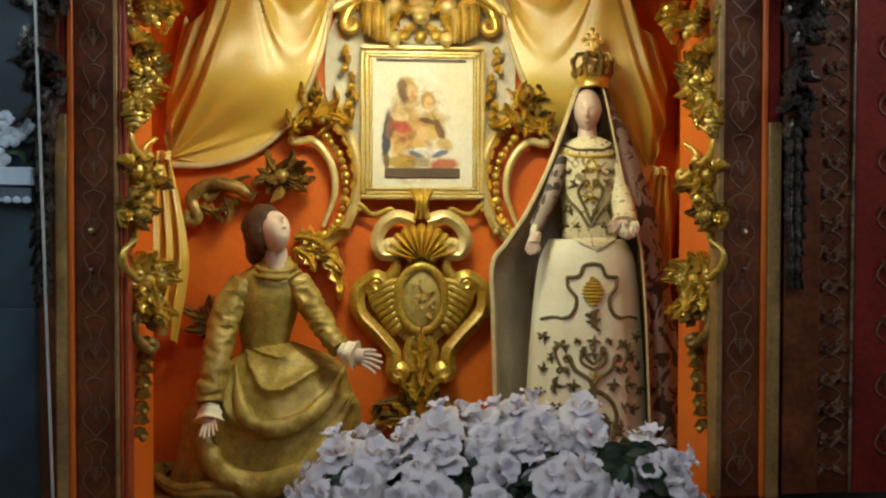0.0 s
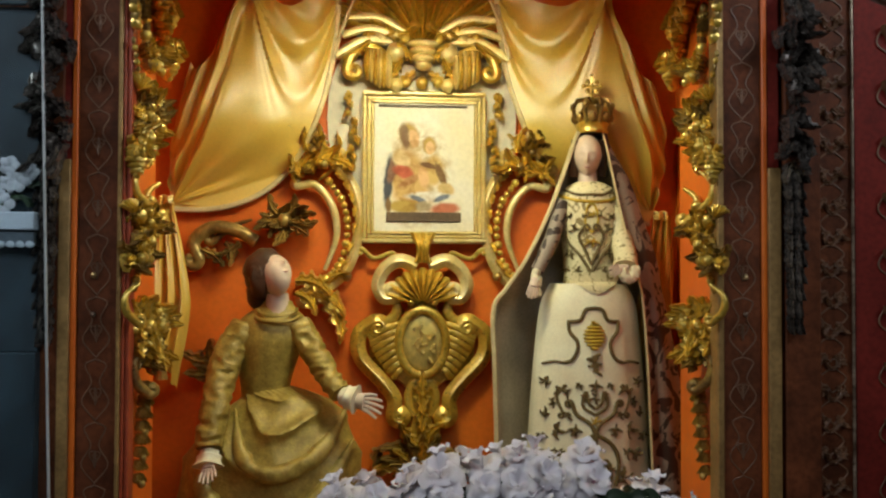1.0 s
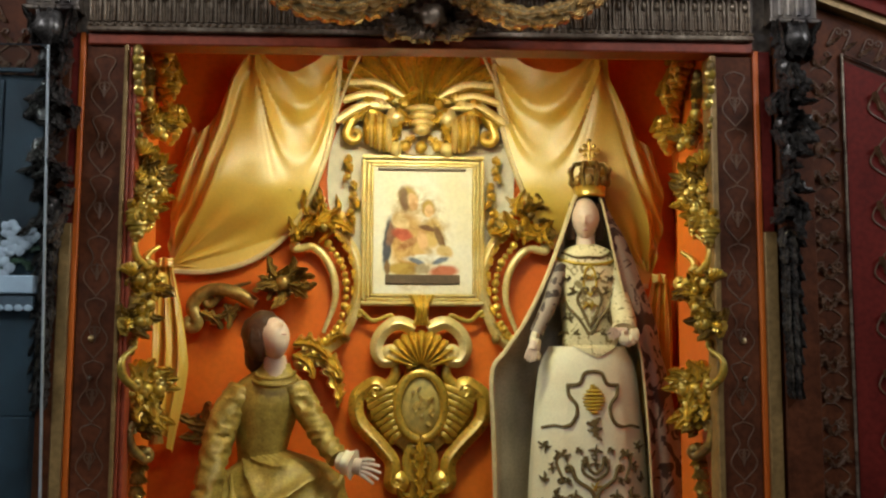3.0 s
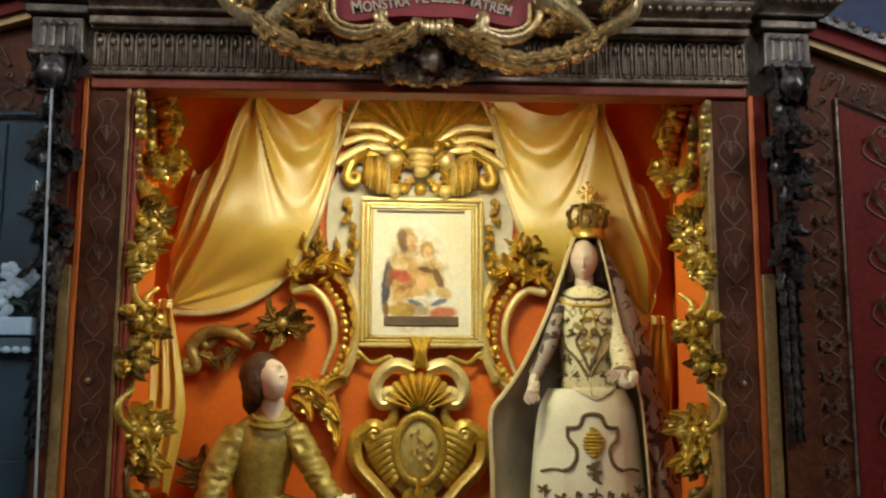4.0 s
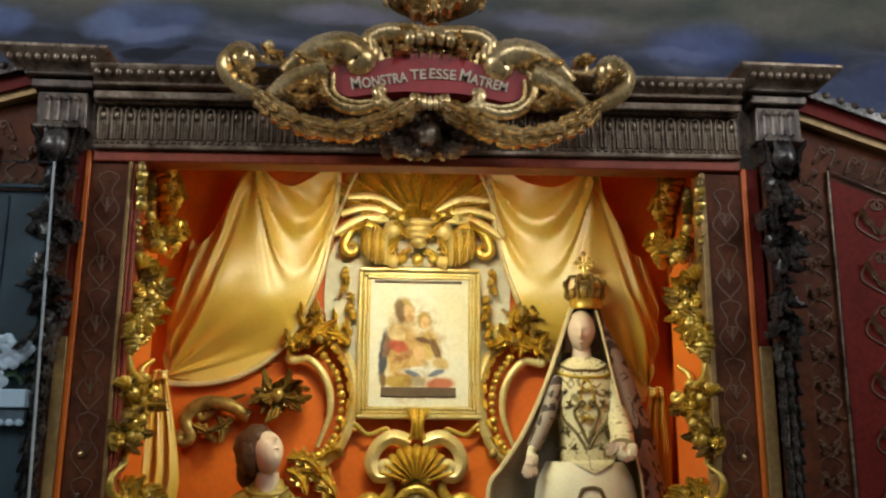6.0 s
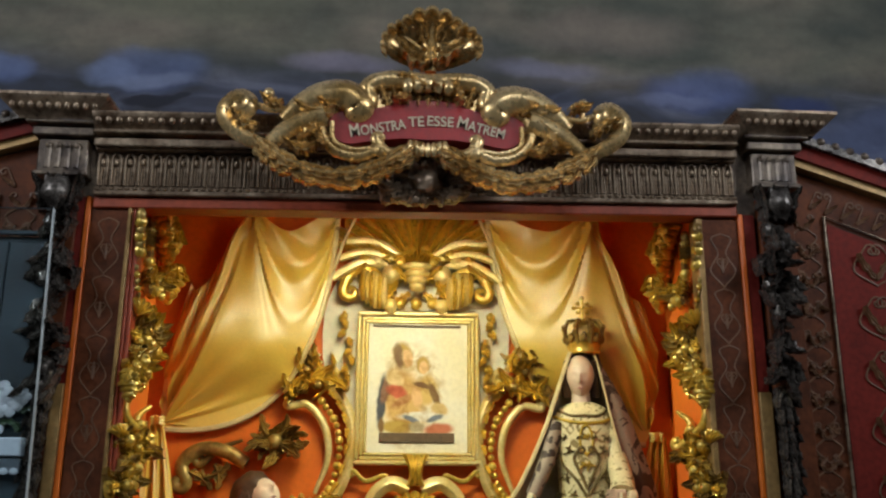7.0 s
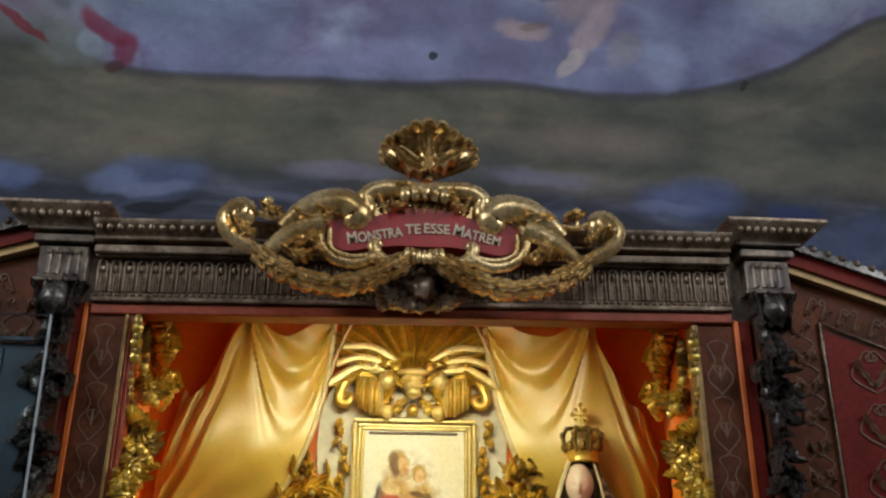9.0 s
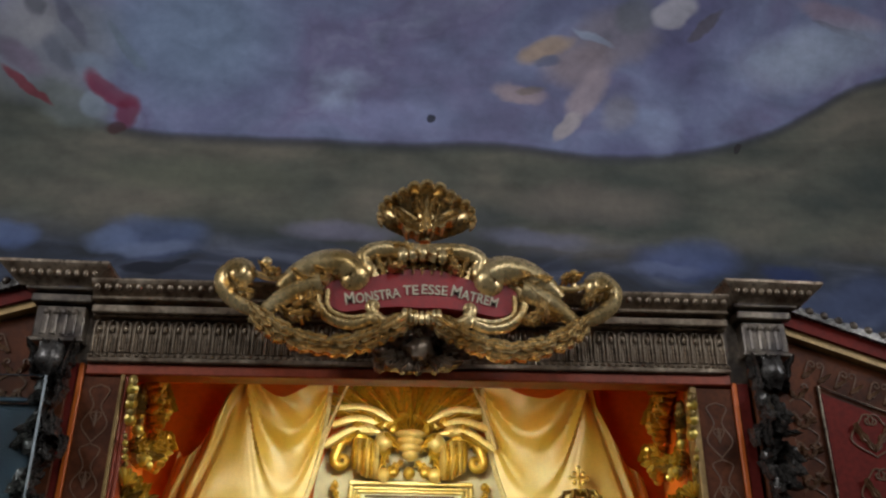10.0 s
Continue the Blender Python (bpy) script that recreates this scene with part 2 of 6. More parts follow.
solid("wall_east", [(ROOM, ROOM + 0.2, -5, 4.5, 0, 3.5), (ROOM, ROOM + 0.2, -5, 4.5, 5.1, 6), (ROOM, ROOM + 0.2, -5, -0.5, 3.5, 5.1), (ROOM, ROOM + 0.2, 1.1, 4.5, 3.5, 5.1)], STONE, "plain plastered unseen side wall with an added high lamp opening", "wall")
solid("wall_south", [(-ROOM, -1.2, -5.2, -5, 0, 6), (2.4, ROOM, -5.2, -5, 0, 6), (-1.2, 2.4, -5.2, -5, 0, 2.3), (-1.2, 2.4, -5.2, -5, 4.9, 6)], STONE, "plain plastered unseen wall with an added tall opening", "wall")


def painted_vault():
    """A wall that leans over into a vault, with a painted sky above an olive scroll of cloud."""
    m = bpy.data.materials.new("fresco")
    m.use_nodes = True
    n, l = m.node_tree.nodes, m.node_tree.links
    bsdf = n["Principled BSDF"]
    bsdf.inputs["Roughness"].default_value = 0.8
    uv = n.new("ShaderNodeUVMap")
    uv.uv_map = "place"

    def tex(scale, detail=5, dist=0.0, stretch=(1, 1, 1)):
        mp = n.new("ShaderNodeMapping")
        mp.inputs["Scale"].default_value = stretch
        t = n.new("ShaderNodeTexNoise")
        t.inputs["Scale"].default_value, t.inputs["Detail"].default_value, t.inputs["Distortion"].default_value = scale, detail, dist
        l.new(uv.outputs[0], mp.inputs[0])
        l.new(mp.outputs[0], t.inputs["Vector"])
        return t

    def ramp(src, stops, kind="LINEAR"):
        r = n.new("ShaderNodeValToRGB")
        r.color_ramp.interpolation = kind
        while len(r.color_ramp.elements) < len(stops):
            r.color_ramp.elements.new(0.5)
        for e, (p, c) in zip(r.color_ramp.elements, stops):
            e.position, e.color = p, (*c, 1)
        l.new(src, r.inputs[0])
        return r.outputs[0]

    def math_(op, a, b=None):
        q = n.new("ShaderNodeMath")
        q.operation = op
        for i, x in enumerate((a, b)):
            if x is None:
                continue
            if isinstance(x, (int, float)):
                q.inputs[i].default_value = x
            else:
                l.new(x, q.inputs[i])
        return q.outputs[0]

    def blend(f, a, b):
        q = n.new("ShaderNodeMix")
        q.data_type = "RGBA"
        l.new(f, q.inputs["Factor"])
        for key, x in (("A", a), ("B", b)):
            if isinstance(x, tuple):
                q.inputs[key].default_value = (*x, 1)
            else:
                l.new(x, q.inputs[key])
        return q.outputs["Result"]

    def step(x, lo, hi):
        q = n.new("ShaderNodeMapRange")
        q.interpolation_type = "SMOOTHSTEP"
        q.inputs["From Min"].default_value, q.inputs["From Max"].default_value = lo, hi
        l.new(x, q.inputs["Value"])
        return q.outputs[0]

    def step_lin(x, lo, hi):
        q = n.new("ShaderNodeMapRange")
        q.inputs["From Min"].default_value, q.inputs["From Max"].default_value = lo, hi
        l.new(x, q.inputs["Value"])
        return q.outputs[0]

    # a coordinate shaken by noise gives brushed, uneven outlines
    shake = tex(4.5, 3)
    sub_ = n.new("ShaderNodeVectorMath")
    sub_.operation = "MULTIPLY_ADD"
    l.new(shake.outputs["Color"], sub_.inputs[0])
    sub_.inputs[1].default_value, sub_.inputs[2].default_value = (0.11, 0.11, 0), (-0.055, -0.055, 0)
    add = n.new("ShaderNodeVectorMath")
    l.new(uv.outputs[0], add.inputs[0])
    l.new(sub_.outputs[0], add.inputs[1])
    sx = n.new("ShaderNodeSeparateXYZ")
    l.new(add.outputs[0], sx.inputs[0])
    X, S = sx.outputs[0], sx.outputs[1]
    sx0 = n.new("ShaderNodeSeparateXYZ")
    l.new(uv.outputs[0], sx0.inputs[0])
    X0, S0 = sx0.outputs[0], sx0.outputs[1]

    def spot(c, rx, rz, turn=0.0, soft=0.5):
        """1 inside a turned ellipse, 0 outside."""
        ca, sa = math.cos(radians(turn)), math.sin(radians(turn))
        dx, dz = math_("SUBTRACT", X, c[0]), math_("SUBTRACT", S, c[1])
        p = math_("DIVIDE", math_("ADD", math_("MULTIPLY", dx, ca), math_("MULTIPLY", dz, sa)), rx)
        q = math_("DIVIDE", math_("SUBTRACT", math_("MULTIPLY", dz, ca), math_("MULTIPLY", dx, sa)), rz)
        d = math_("ADD", math_("MULTIPLY", p, p), math_("MULTIPLY", q, q))
        return step(math_("SUBTRACT", 1.0, d), -1.7 * soft, 1.3 * soft)

    sky = ramp(tex(1.3, 4, 0.4, (1, 1.3, 1)).outputs["Fac"], [(0.3, (0.11, 0.106, 0.175)), (0.48, (0.17, 0.182, 0.265)), (0.58, (0.14, 0.13, 0.2)), (0.72, (0.27, 0.295, 0.38))])
    band = ramp(tex(1.6, 6, 0.4, (0.7, 2.2, 1)).outputs["Fac"], [(0.3, (0.035, 0.041, 0.035)), (0.5, (0.078, 0.077, 0.06)), (0.68, (0.13, 0.114, 0.09))])
    low = ramp(tex(3.2, 6, 0.8, (0.6, 1.8, 1)).outputs["Fac"], [(0.38, (0.017, 0.019, 0.023)), (0.52, (0.029, 0.033, 0.048)), (0.66, (0.075, 0.082, 0.108))])
    # the olive band's upper edge: nearly level in the middle, rising to both sides
    lo, hi = min(p[1] for p in EDGE) - 0.02, max(p[1] for p in EDGE) + 0.02
    prof_x = step_lin(X0, EDGE[0][0], EDGE[-1][0])
    span = EDGE[-1][0] - EDGE[0][0]
    height = ramp(prof_x, [((p[0] - EDGE[0][0]) / span, ((p[1] - lo) / (hi - lo),) * 3) for p in EDGE], "B_SPLINE")
    height = math_("ADD", math_("MULTIPLY", height, hi - lo), lo)
    edge = math_("SUBTRACT", math_("ADD", math_("MULTIPLY", S0, 0.85), math_("MULTIPLY", S, 0.15)), height)
    f_sky = step(edge, -0.015, 0.015)
    line = math_("MULTIPLY", step(edge, -0.05, -0.004), math_("SUBTRACT", 1.0, step(edge, 0.0, 0.03)))
    col = blend(step(S, LOW0, LOW1), low, band)
    roll_line = math_("ABSOLUTE", math_("SUBTRACT", edge, -0.2))
    col = blend(math_("MULTIPLY", math_("SUBTRACT", 1.0, step(roll_line, 0.0, 0.04)), 0.35), col, (0.05, 0.05, 0.04))
    col = blend(f_sky, col, sky)
    col = blend(math_("MULTIPLY", line, 0.75), col, (0.035, 0.035, 0.04))
    for c, rx, rz, turn, soft, colour, amount in SPOTS:
        col = blend(math_("MULTIPLY", spot(c, rx, rz, turn, soft), amount), col, colour)
    cloud = n.new("ShaderNodeMix")
    cloud.data_type, cloud.blend_type = "RGBA", "MULTIPLY"
    cloud.inputs["Factor"].default_value = 0.5
    l.new(col, cloud.inputs["A"])
    l.new(ramp(tex(5, 7, 0.3, (0.85, 1.25, 1)).outputs["Fac"], [(0.32, (0.5, 0.5, 0.5)), (0.52, (0.95, 0.95, 0.95)), (0.7, (1.3, 1.28, 1.25))]), cloud.inputs["B"])
    col = cloud.outputs["Result"]
    grain = tex(28, 6)
    mul = n.new("ShaderNodeMix")
    mul.data_type, mul.blend_type = "RGBA", "MULTIPLY"
    mul.inputs["Factor"].default_value = 0.35
    l.new(col, mul.inputs["A"])
    l.new(ramp(grain.outputs["Fac"], [(0.3, (0.7, 0.7, 0.7)), (0.65, (1.0, 1.0, 1.0))]), mul.inputs["B"])
    hs = n.new("ShaderNodeHueSaturation")
    hs.inputs["Value"].default_value, hs.inputs["Saturation"].default_value = 1.55, 1.18
    l.new(mul.outputs["Result"], hs.inputs["Color"])
    l.new(hs.outputs["Color"], bsdf.inputs["Base Color"])
    bp = n.new("ShaderNodeBump")
    bp.inputs["Strength"].default_value, bp.inputs["Distance"].default_value = 0.25, 0.01
    l.new(tex(5, 6).outputs["Fac"], bp.inputs["Height"])
    l.new(bp.outputs["Normal"], bsdf.inputs["Normal"])

    prof = [(3.45, 3.0, 3.0), (3.45, 3.35, 3.35)]
    for i in range(1, 19):
        a = math.pi / 2 * i / 18
        prof.append((1.25 + 2.2 * math.cos(a), 3.35 + 2.2 * math.sin(a), 3.35 + 2.2 * a))
    prof.append((-5.0, 5.55, 3.35 + 2.2 * math.pi / 2 + 6.25))
    g = Geo()
    xs = [-ROOM + 2 * ROOM * i / 12 for i in range(13)]
    g.sheet([[(x, y, z) for x in xs] for y, z, s in prof])
    back = [[(x, y + 0.15 * (1 if z < 3.5 else 0.7), z + (0 if z < 3.5 else 0.15)) for x in xs] for y, z, s in prof]
    g.sheet(back[::-1])
    for x0, x1 in ((-ROOM, -1.12), (1.12, ROOM)):
        g.sheet([[(x0, 3.45, 2.3), (x1, 3.45, 2.3)], [(x0, 3.45, 3.0), (x1, 3.45, 3.0)]])
    ob = part("ceiling", g, m)
    lay = ob.data.uv_layers.new(name="place")
    place = [(x, s) for y, z, s in prof for x in xs] + [(x, s) for y, z, s in prof[::-1] for x in xs]
    place += [(-ROOM, 2.3), (-1.12, 2.3), (-ROOM, 3.0), (-1.12, 3.0), (1.12, 2.3), (ROOM, 2.3), (1.12, 3.0), (ROOM, 3.0)]
    for lp in ob.data.loops:
        lay.data[lp.index].uv = place[lp.vertex_index]
    return tagged(ob, "frescoed vault with violet clouds over an olive painted scroll", "ceiling", "", "structure")


EDGE = [(-2.046, 4.161), (-1.841, 4.052), (-1.631, 3.914), (-1.398, 3.813), (-1.121, 3.788), (-0.743, 3.797), (-0.308, 3.8), (0.057, 3.797), (0.373, 3.847), (0.772, 3.773), (1.124, 3.802), (1.4, 3.855), (1.653, 3.929), (1.884, 4.061), (2.113, 4.216), (2.371, 4.276)]
LOW0, LOW1 = (0.034, 3.217)[1], (0.034, 3.453)[1]
SPOTS = [
    # centre, half width, half height, turn, softness, colour, strength
    ((-1.142, 3.306), 0.2, 0.09, 0, 0.6, (0.079, 0.104, 0.187), 0.6),
    ((-1.135, 3.252), 0.16, 0.03, 4, 0.6, (0.158, 0.18, 0.245), 0.5),
    ((1.237, 3.293), 0.22, 0.09, 0, 0.6, (0.086, 0.108, 0.209), 0.6),
    ((1.127, 3.248), 0.15, 0.03, -4, 0.6, (0.13, 0.144, 0.209), 0.5),
    ((2.005, 3.105), 0.3, 0.11, 10, 0.6, (0.072, 0.086, 0.144), 0.7),
    ((1.704, 3.25), 0.12, 0.05, 0, 0.6, (0.022, 0.032, 0.086), 0.7),
    ((-1.74, 3.274), 0.12, 0.06, 0, 0.6, (0.108, 0.137, 0.238), 0.7),
    # shadow painted into the wall colour behind the palmette
    ((0.11, 3.414), 0.26, 0.13, 0, 0.7, (0.045, 0.045, 0.045), 0.6),
    ((-1.148, 3.166), 0.1, 0.028, 0, 0.3, (0.006, 0.007, 0.013), 0.95),
    ((-1.036, 3.18), 0.06, 0.012, 8, 0.4, (0.007, 0.009, 0.014), 0.9),
    ((-1.307, 3.286), 0.1, 0.05, 0, 0.7, (0.144, 0.173, 0.259), 0.5),
    ((1.106, 2.964), 0.2, 0.05, 0, 0.7, (0.029, 0.036, 0.058), 0.6),
    ((-0.349, 3.369), 0.2, 0.04, 0, 0.8, (0.16, 0.15, 0.2), 0.6),
    ((0.527, 3.368), 0.2, 0.04, 0, 0.8, (0.14, 0.14, 0.19), 0.6),
    ((0.793, 3.557), 0.35, 0.09, 0, 0.8, (0.16, 0.13, 0.11), 0.5),
    ((-0.976, 3.606), 0.4, 0.08, 0, 0.8, (0.1, 0.1, 0.07), 0.5),
    # a draped shape with a red hem
    ((-1.675, 4.19), 0.3, 0.2, 20, 0.5, (0.16, 0.165, 0.18), 0.85),
    ((-1.805, 4.314), 0.14, 0.12, 0, 0.5, (0.24, 0.23, 0.24), 0.7),
    ((-1.769, 4.367), 0.05, 0.04, 30, 0.5, (0.085, 0.085, 0.1), 0.8),
    ((-1.605, 4.31), 0.13, 0.03, -60, 0.5, (0.1, 0.095, 0.13), 0.7),
    ((-1.821, 4.132), 0.12, 0.05, -30, 0.6, (0.135, 0.105, 0.14), 0.8),
    ((-1.648, 4.152), 0.09, 0.035, -50, 0.5, (0.1, 0.105, 0.13), 0.7),
    ((-1.583, 3.93), 0.18, 0.1, -20, 0.5, (0.13, 0.14, 0.13), 0.9),
    ((-1.344, 4.184), 0.13, 0.028, -52, 0.35, (0.085, 0.095, 0.085), 0.8),
    ((-1.495, 4.098), 0.1, 0.045, -20, 0.5, (0.22, 0.25, 0.31), 0.7),
    ((-1.471, 3.934), 0.05, 0.07, 30, 0.4, (0.22, 0.25, 0.29), 0.7),
    ((-1.414, 4.003), 0.13, 0.042, -32, 0.35, (0.15, 0.03, 0.05), 0.85),
    ((-1.326, 3.9), 0.05, 0.08, 10, 0.4, (0.13, 0.026, 0.045), 0.8),
    ((-1.775, 4.002), 0.12, 0.02, -35, 0.4, (0.16, 0.03, 0.04), 0.8),
    ((-1.361, 3.817), 0.04, 0.03, 0, 0.4, (0.05, 0.02, 0.02), 0.8),
    # a pale rounded form among the clouds
    ((0.908, 4.383), 0.2, 0.13, 10, 0.5, (0.17, 0.15, 0.17), 0.8),
    ((0.748, 4.241), 0.16, 0.09, 15, 0.6, (0.235, 0.19, 0.2), 0.85),
    ((0.583, 4.302), 0.13, 0.045, 25, 0.5, (0.32, 0.24, 0.18), 0.85),
    ((0.598, 4.248), 0.06, 0.025, 10, 0.5, (0.1, 0.11, 0.16), 0.8),
    ((0.465, 4.088), 0.12, 0.04, -8, 0.5, (0.3, 0.24, 0.25), 0.9),
    ((0.519, 4.109), 0.06, 0.02, 5, 0.5, (0.17, 0.14, 0.12), 0.7),
    ((0.79, 4.107), 0.13, 0.06, 55, 0.5, (0.28, 0.23, 0.245), 0.9),
    ((0.953, 4.017), 0.09, 0.08, 60, 0.6, (0.23, 0.22, 0.25), 0.75),
    ((0.694, 3.943), 0.09, 0.035, 50, 0.4, (0.34, 0.3, 0.3), 0.9),
    ((1.013, 4.494), 0.1, 0.08, 30, 0.5, (0.11, 0.115, 0.13), 0.8),
    ((0.799, 4.378), 0.1, 0.02, -25, 0.5, (0.3, 0.34, 0.42), 0.6),
    ((1.204, 4.516), 0.11, 0.06, 20, 0.3, (0.36, 0.34, 0.36), 0.8),
    ((1.346, 4.456), 0.1, 0.025, 40, 0.3, (0.08, 0.07, 0.08), 0.8),
    ((2.015, 4.539), 0.2, 0.05, -8, 0.4, (0.26, 0.2, 0.24), 0.7),
    ((2.048, 4.474), 0.15, 0.018, -12, 0.3, (0.09, 0.08, 0.1), 0.7),
    ((1.912, 4.345), 0.34, 0.12, 15, 0.8, (0.29, 0.32, 0.38), 0.75),
    ((1.129, 3.94), 0.1, 0.1, 0, 0.7, (0.27, 0.3, 0.4), 0.6),
    ((-1.047, 4.27), 0.34, 0.25, 10, 0.8, (0.19, 0.235, 0.31), 0.8),
    ((-0.208, 3.93), 0.25, 0.07, 0, 0.8, (0.22, 0.23, 0.34), 0.6),
    ((0.055, 3.94), 0.018, 0.022, 0, 0.3, (0.015, 0.015, 0.02), 0.9),
    ((1.511, 3.862), 0.025, 0.015, 30, 0.3, (0.02, 0.015, 0.015), 0.9),
]
painted_vault()
# frame added round the overhead fill lamp, out of view
solid("fill_lamp_frame", [(-0.6, 1.8, -2.8, -2.68, 5.42, 5.54), (-0.6, 1.8, -0.52, -0.4, 5.42, 5.54), (-0.6, -0.48, -2.68, -0.52, 5.42, 5.54), (1.68, 1.8, -2.68, -0.52, 5.42, 5.54)], STONE, "added plain plaster frame round the unseen overhead fill lamp", "window")

# ---- the niche ----
ZF = 0.62   # foot of the posts
ZL = 2.563  # underside of the lintel
# back fittings laid out one eighth smaller and nearer, scaled about the camera's place
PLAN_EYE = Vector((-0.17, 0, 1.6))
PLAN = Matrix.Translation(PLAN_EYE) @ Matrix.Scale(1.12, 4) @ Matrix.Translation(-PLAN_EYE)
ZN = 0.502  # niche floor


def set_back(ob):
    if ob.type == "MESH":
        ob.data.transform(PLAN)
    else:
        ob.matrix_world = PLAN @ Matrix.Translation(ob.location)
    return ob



solid("niche_back", [(-1.27, 1.27, 4.056, 4.14, ZN - 0.06, 3.04)], ORANGE, "vermilion painted back wall of the lit niche", "wall")


def niche_side(name, x, end, sign):
    """A jamb behind the post, then a wider recess behind it."""
    g = Geo()
    for x0, x1, y0, y1, z1 in ((x, 1.27, 3.085, end, 2.85), (1.22, 1.27, end, 4.056, 3.04)):
        g.box(min(sign * x0, sign * x1), max(sign * x0, sign * x1), y0, y1, ZN - 0.06, z1, 0.003)
    return tagged(part(name, g, ORANGE, smooth=False), "vermilion painted side wall of the niche with a jamb", "wall", "", "structure")


niche_side("niche_side_west", 1.02, 3.4, -1)
niche_side("niche_side_east", 1.02, 3.44, 1)
solid("niche_ceiling", [(-1.27, 1.27, 3.085, 3.6, 2.851, 2.872), (-1.27, 1.27, 3.6, 3.62, 2.851, 3.06), (-1.27, 1.27, 3.62, 4.14, 3.042, 3.06)], ORANGE, "vermilion soffit above the niche", "ceiling")
solid("niche_floor", [(-1.27, 1.27, 3.042, 4.056, ZN - 0.06, ZN)], NICHE_FLOOR, "brown wooden floor of the niche", "floor")
solid("altar_block", [(-1.75, 1.75, 2.42, 3.04, 0, ZF - 0.064)], POST, "dark wooden altar block under the niche", "altar")
solid("wall_north", [(-ROOM, -1.28, 3.6, 3.75, 0, 2.45), (1.28, ROOM, 3.6, 3.75, 0, 2.45), (-1.1, 1.1, 4.2, 4.3, 0, 2.45)], STONE, "plain plastered wall behind the altar", "wall")


def post(side, xi, xo, xg):
    """A painted post with its mouldings: inner edge, outer edge, end of the gilt strip."""
    s = side
    west = s < 0
    t = thing("door_post", "brown arabesque-painted wooden post of the niche", "post", "niche posts", at=(s * (xi + xo) / 2, 3.03, ZF))

    def bx(x0, x1, y0, y1, z0, z1, name, m, label="", bev=0.003):
        g = Geo()
        g.box(min(s * x0, s * x1), max(s * x0, s * x1), y0, y1, z0, z1, bev)
        return part(name, g, m, t, label, smooth=False)

    bx(xi, xo, 3.0, 3.08, ZF, ZL, "panel", POST)
    if west:
        bx(xi - 0.013, xi, 2.988, 3.05, ZF, ZL, "gilt_moulding", TAN, "worn gilt moulding")
        bx(xi - 0.024, xi - 0.0135, 2.996, 3.06, ZF, ZL, "red_moulding", REDSTRIP)
        bx(xi - 0.039, xi - 0.0245, 3.004, 3.07, ZF, ZL, "red_moulding", REDSTRIP)
    else:
        bx(xi - 0.022, xi, 2.99, 3.07, ZF, ZL, "gilt_moulding", TAN, "worn gilt moulding")
    bx(xo, xo + 0.018, 2.99, 3.06, ZF, ZL + 0.02, "red_moulding", ORANGE, "bright orange moulding")
    bx(xo + 0.018, xg, 2.978, 3.05, ZF, 1.93, "gilt_strip", TAN, "tan gilded flat strip")
    bx(xo + 0.018, xg, 2.995, 3.05, 1.93, ZL + 0.02, "dark_strip", REDPANEL)
    # screw heads and keyhole
    for z, r, m in ((1.549, 0.011, GOLD_CREST), (1.42, 0.009, BRONZE)):
        g = Geo()
        g.blob((s * (xi + xo) / 2 + s * 0.01, 2.997, z), (r, r * 0.7, r), 10, 6)
        part("knob", g, m, t, "small brass knob")
    # arabesque lines: lozenges and tendrils up the face
    xm = s * (xi + xo) / 2
    hw = (xo - xi) / 2 - 0.022
    z, k = ZF + 0.04, 0
    while z < ZL - 0.16:
        g = Geo()
        ln = 0.2
        for q in (-1, 1):
            pts = [(xm, z), (xm + q * hw, z + ln * 0.3), (xm + q * hw * 0.3, z + ln * 0.62), (xm + q * hw * 0.8, z + ln * 0.9), (xm, z + ln)]
            g.tube([(p.x, 2.9985, p.y) for p in smooth_path(pts, 18)], 0.0028, 5, 0.5)
            g.tube(scroll_path([(xm, z + ln * 0.3), (xm + q * hw * 0.4, z + ln * 0.45)], 2.9985, None, (0.011, q, 1.0), 6), 0.0025, 5, 0.5)
        g.leaf((xm, z + 0.05), (xm, z + 0.11), 0.009, 2.999, 0.003, 3, 0, 0)
        part("arabesque", g, POST_LINE, t, "faded painted tendrils")
        z += ln + 0.006
    return t


post(-1, 1.041, 1.171, 1.226)
post(1, 1.018, 1.156, 1.219)


def pilaster(side, x0, x1, sink):
    """A dark carved pilaster with leaf bunches and a hanging husk garland, its capital block above."""
    s = side
    xm = s * (x0 + x1) / 2
    w = (x1 - x0) / 2
    t = thing("pilaster", "dark silvered carved pilaster with hanging leaf garland", "pilaster", "carved pilasters", at=(xm, 3.0, ZF))
    g = Geo()
    g.box(xm - w, xm + w, 2.985, 3.08, ZF, 2.64)
    part("shaft", g, POST, t, smooth=False)
    rnd = random.Random(5 + s)
    xs = xm
    xm = s * 1.262
    z = 2.53
    while z > 1.97:
        for i in range(4):
            a = rnd.uniform(-55, 55)
            ln = rnd.uniform(0.08, 0.14)
            px, pz = xm + rnd.uniform(-0.45, 0.45) * w, z + rnd.uniform(-0.03, 0.03)
            leaf(t, (px, pz), (px + ln * math.sin(radians(a)) * 0.8, pz - ln * math.cos(radians(a))), rnd.uniform(0.024, 0.04), 2.975 - rnd.uniform(0, 0.03), 0.03, 3, rnd.uniform(-0.25, 0.25), 0.05, BRONZE_DARK)
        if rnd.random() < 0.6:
            ball(t, "fruit", (xm + rnd.uniform(-0.03, 0.03), 2.95, z - 0.03), (0.026, 0.024, 0.03), BRONZE_DARK, 0.35, rnd.random() * 9)
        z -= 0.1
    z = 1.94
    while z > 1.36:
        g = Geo()
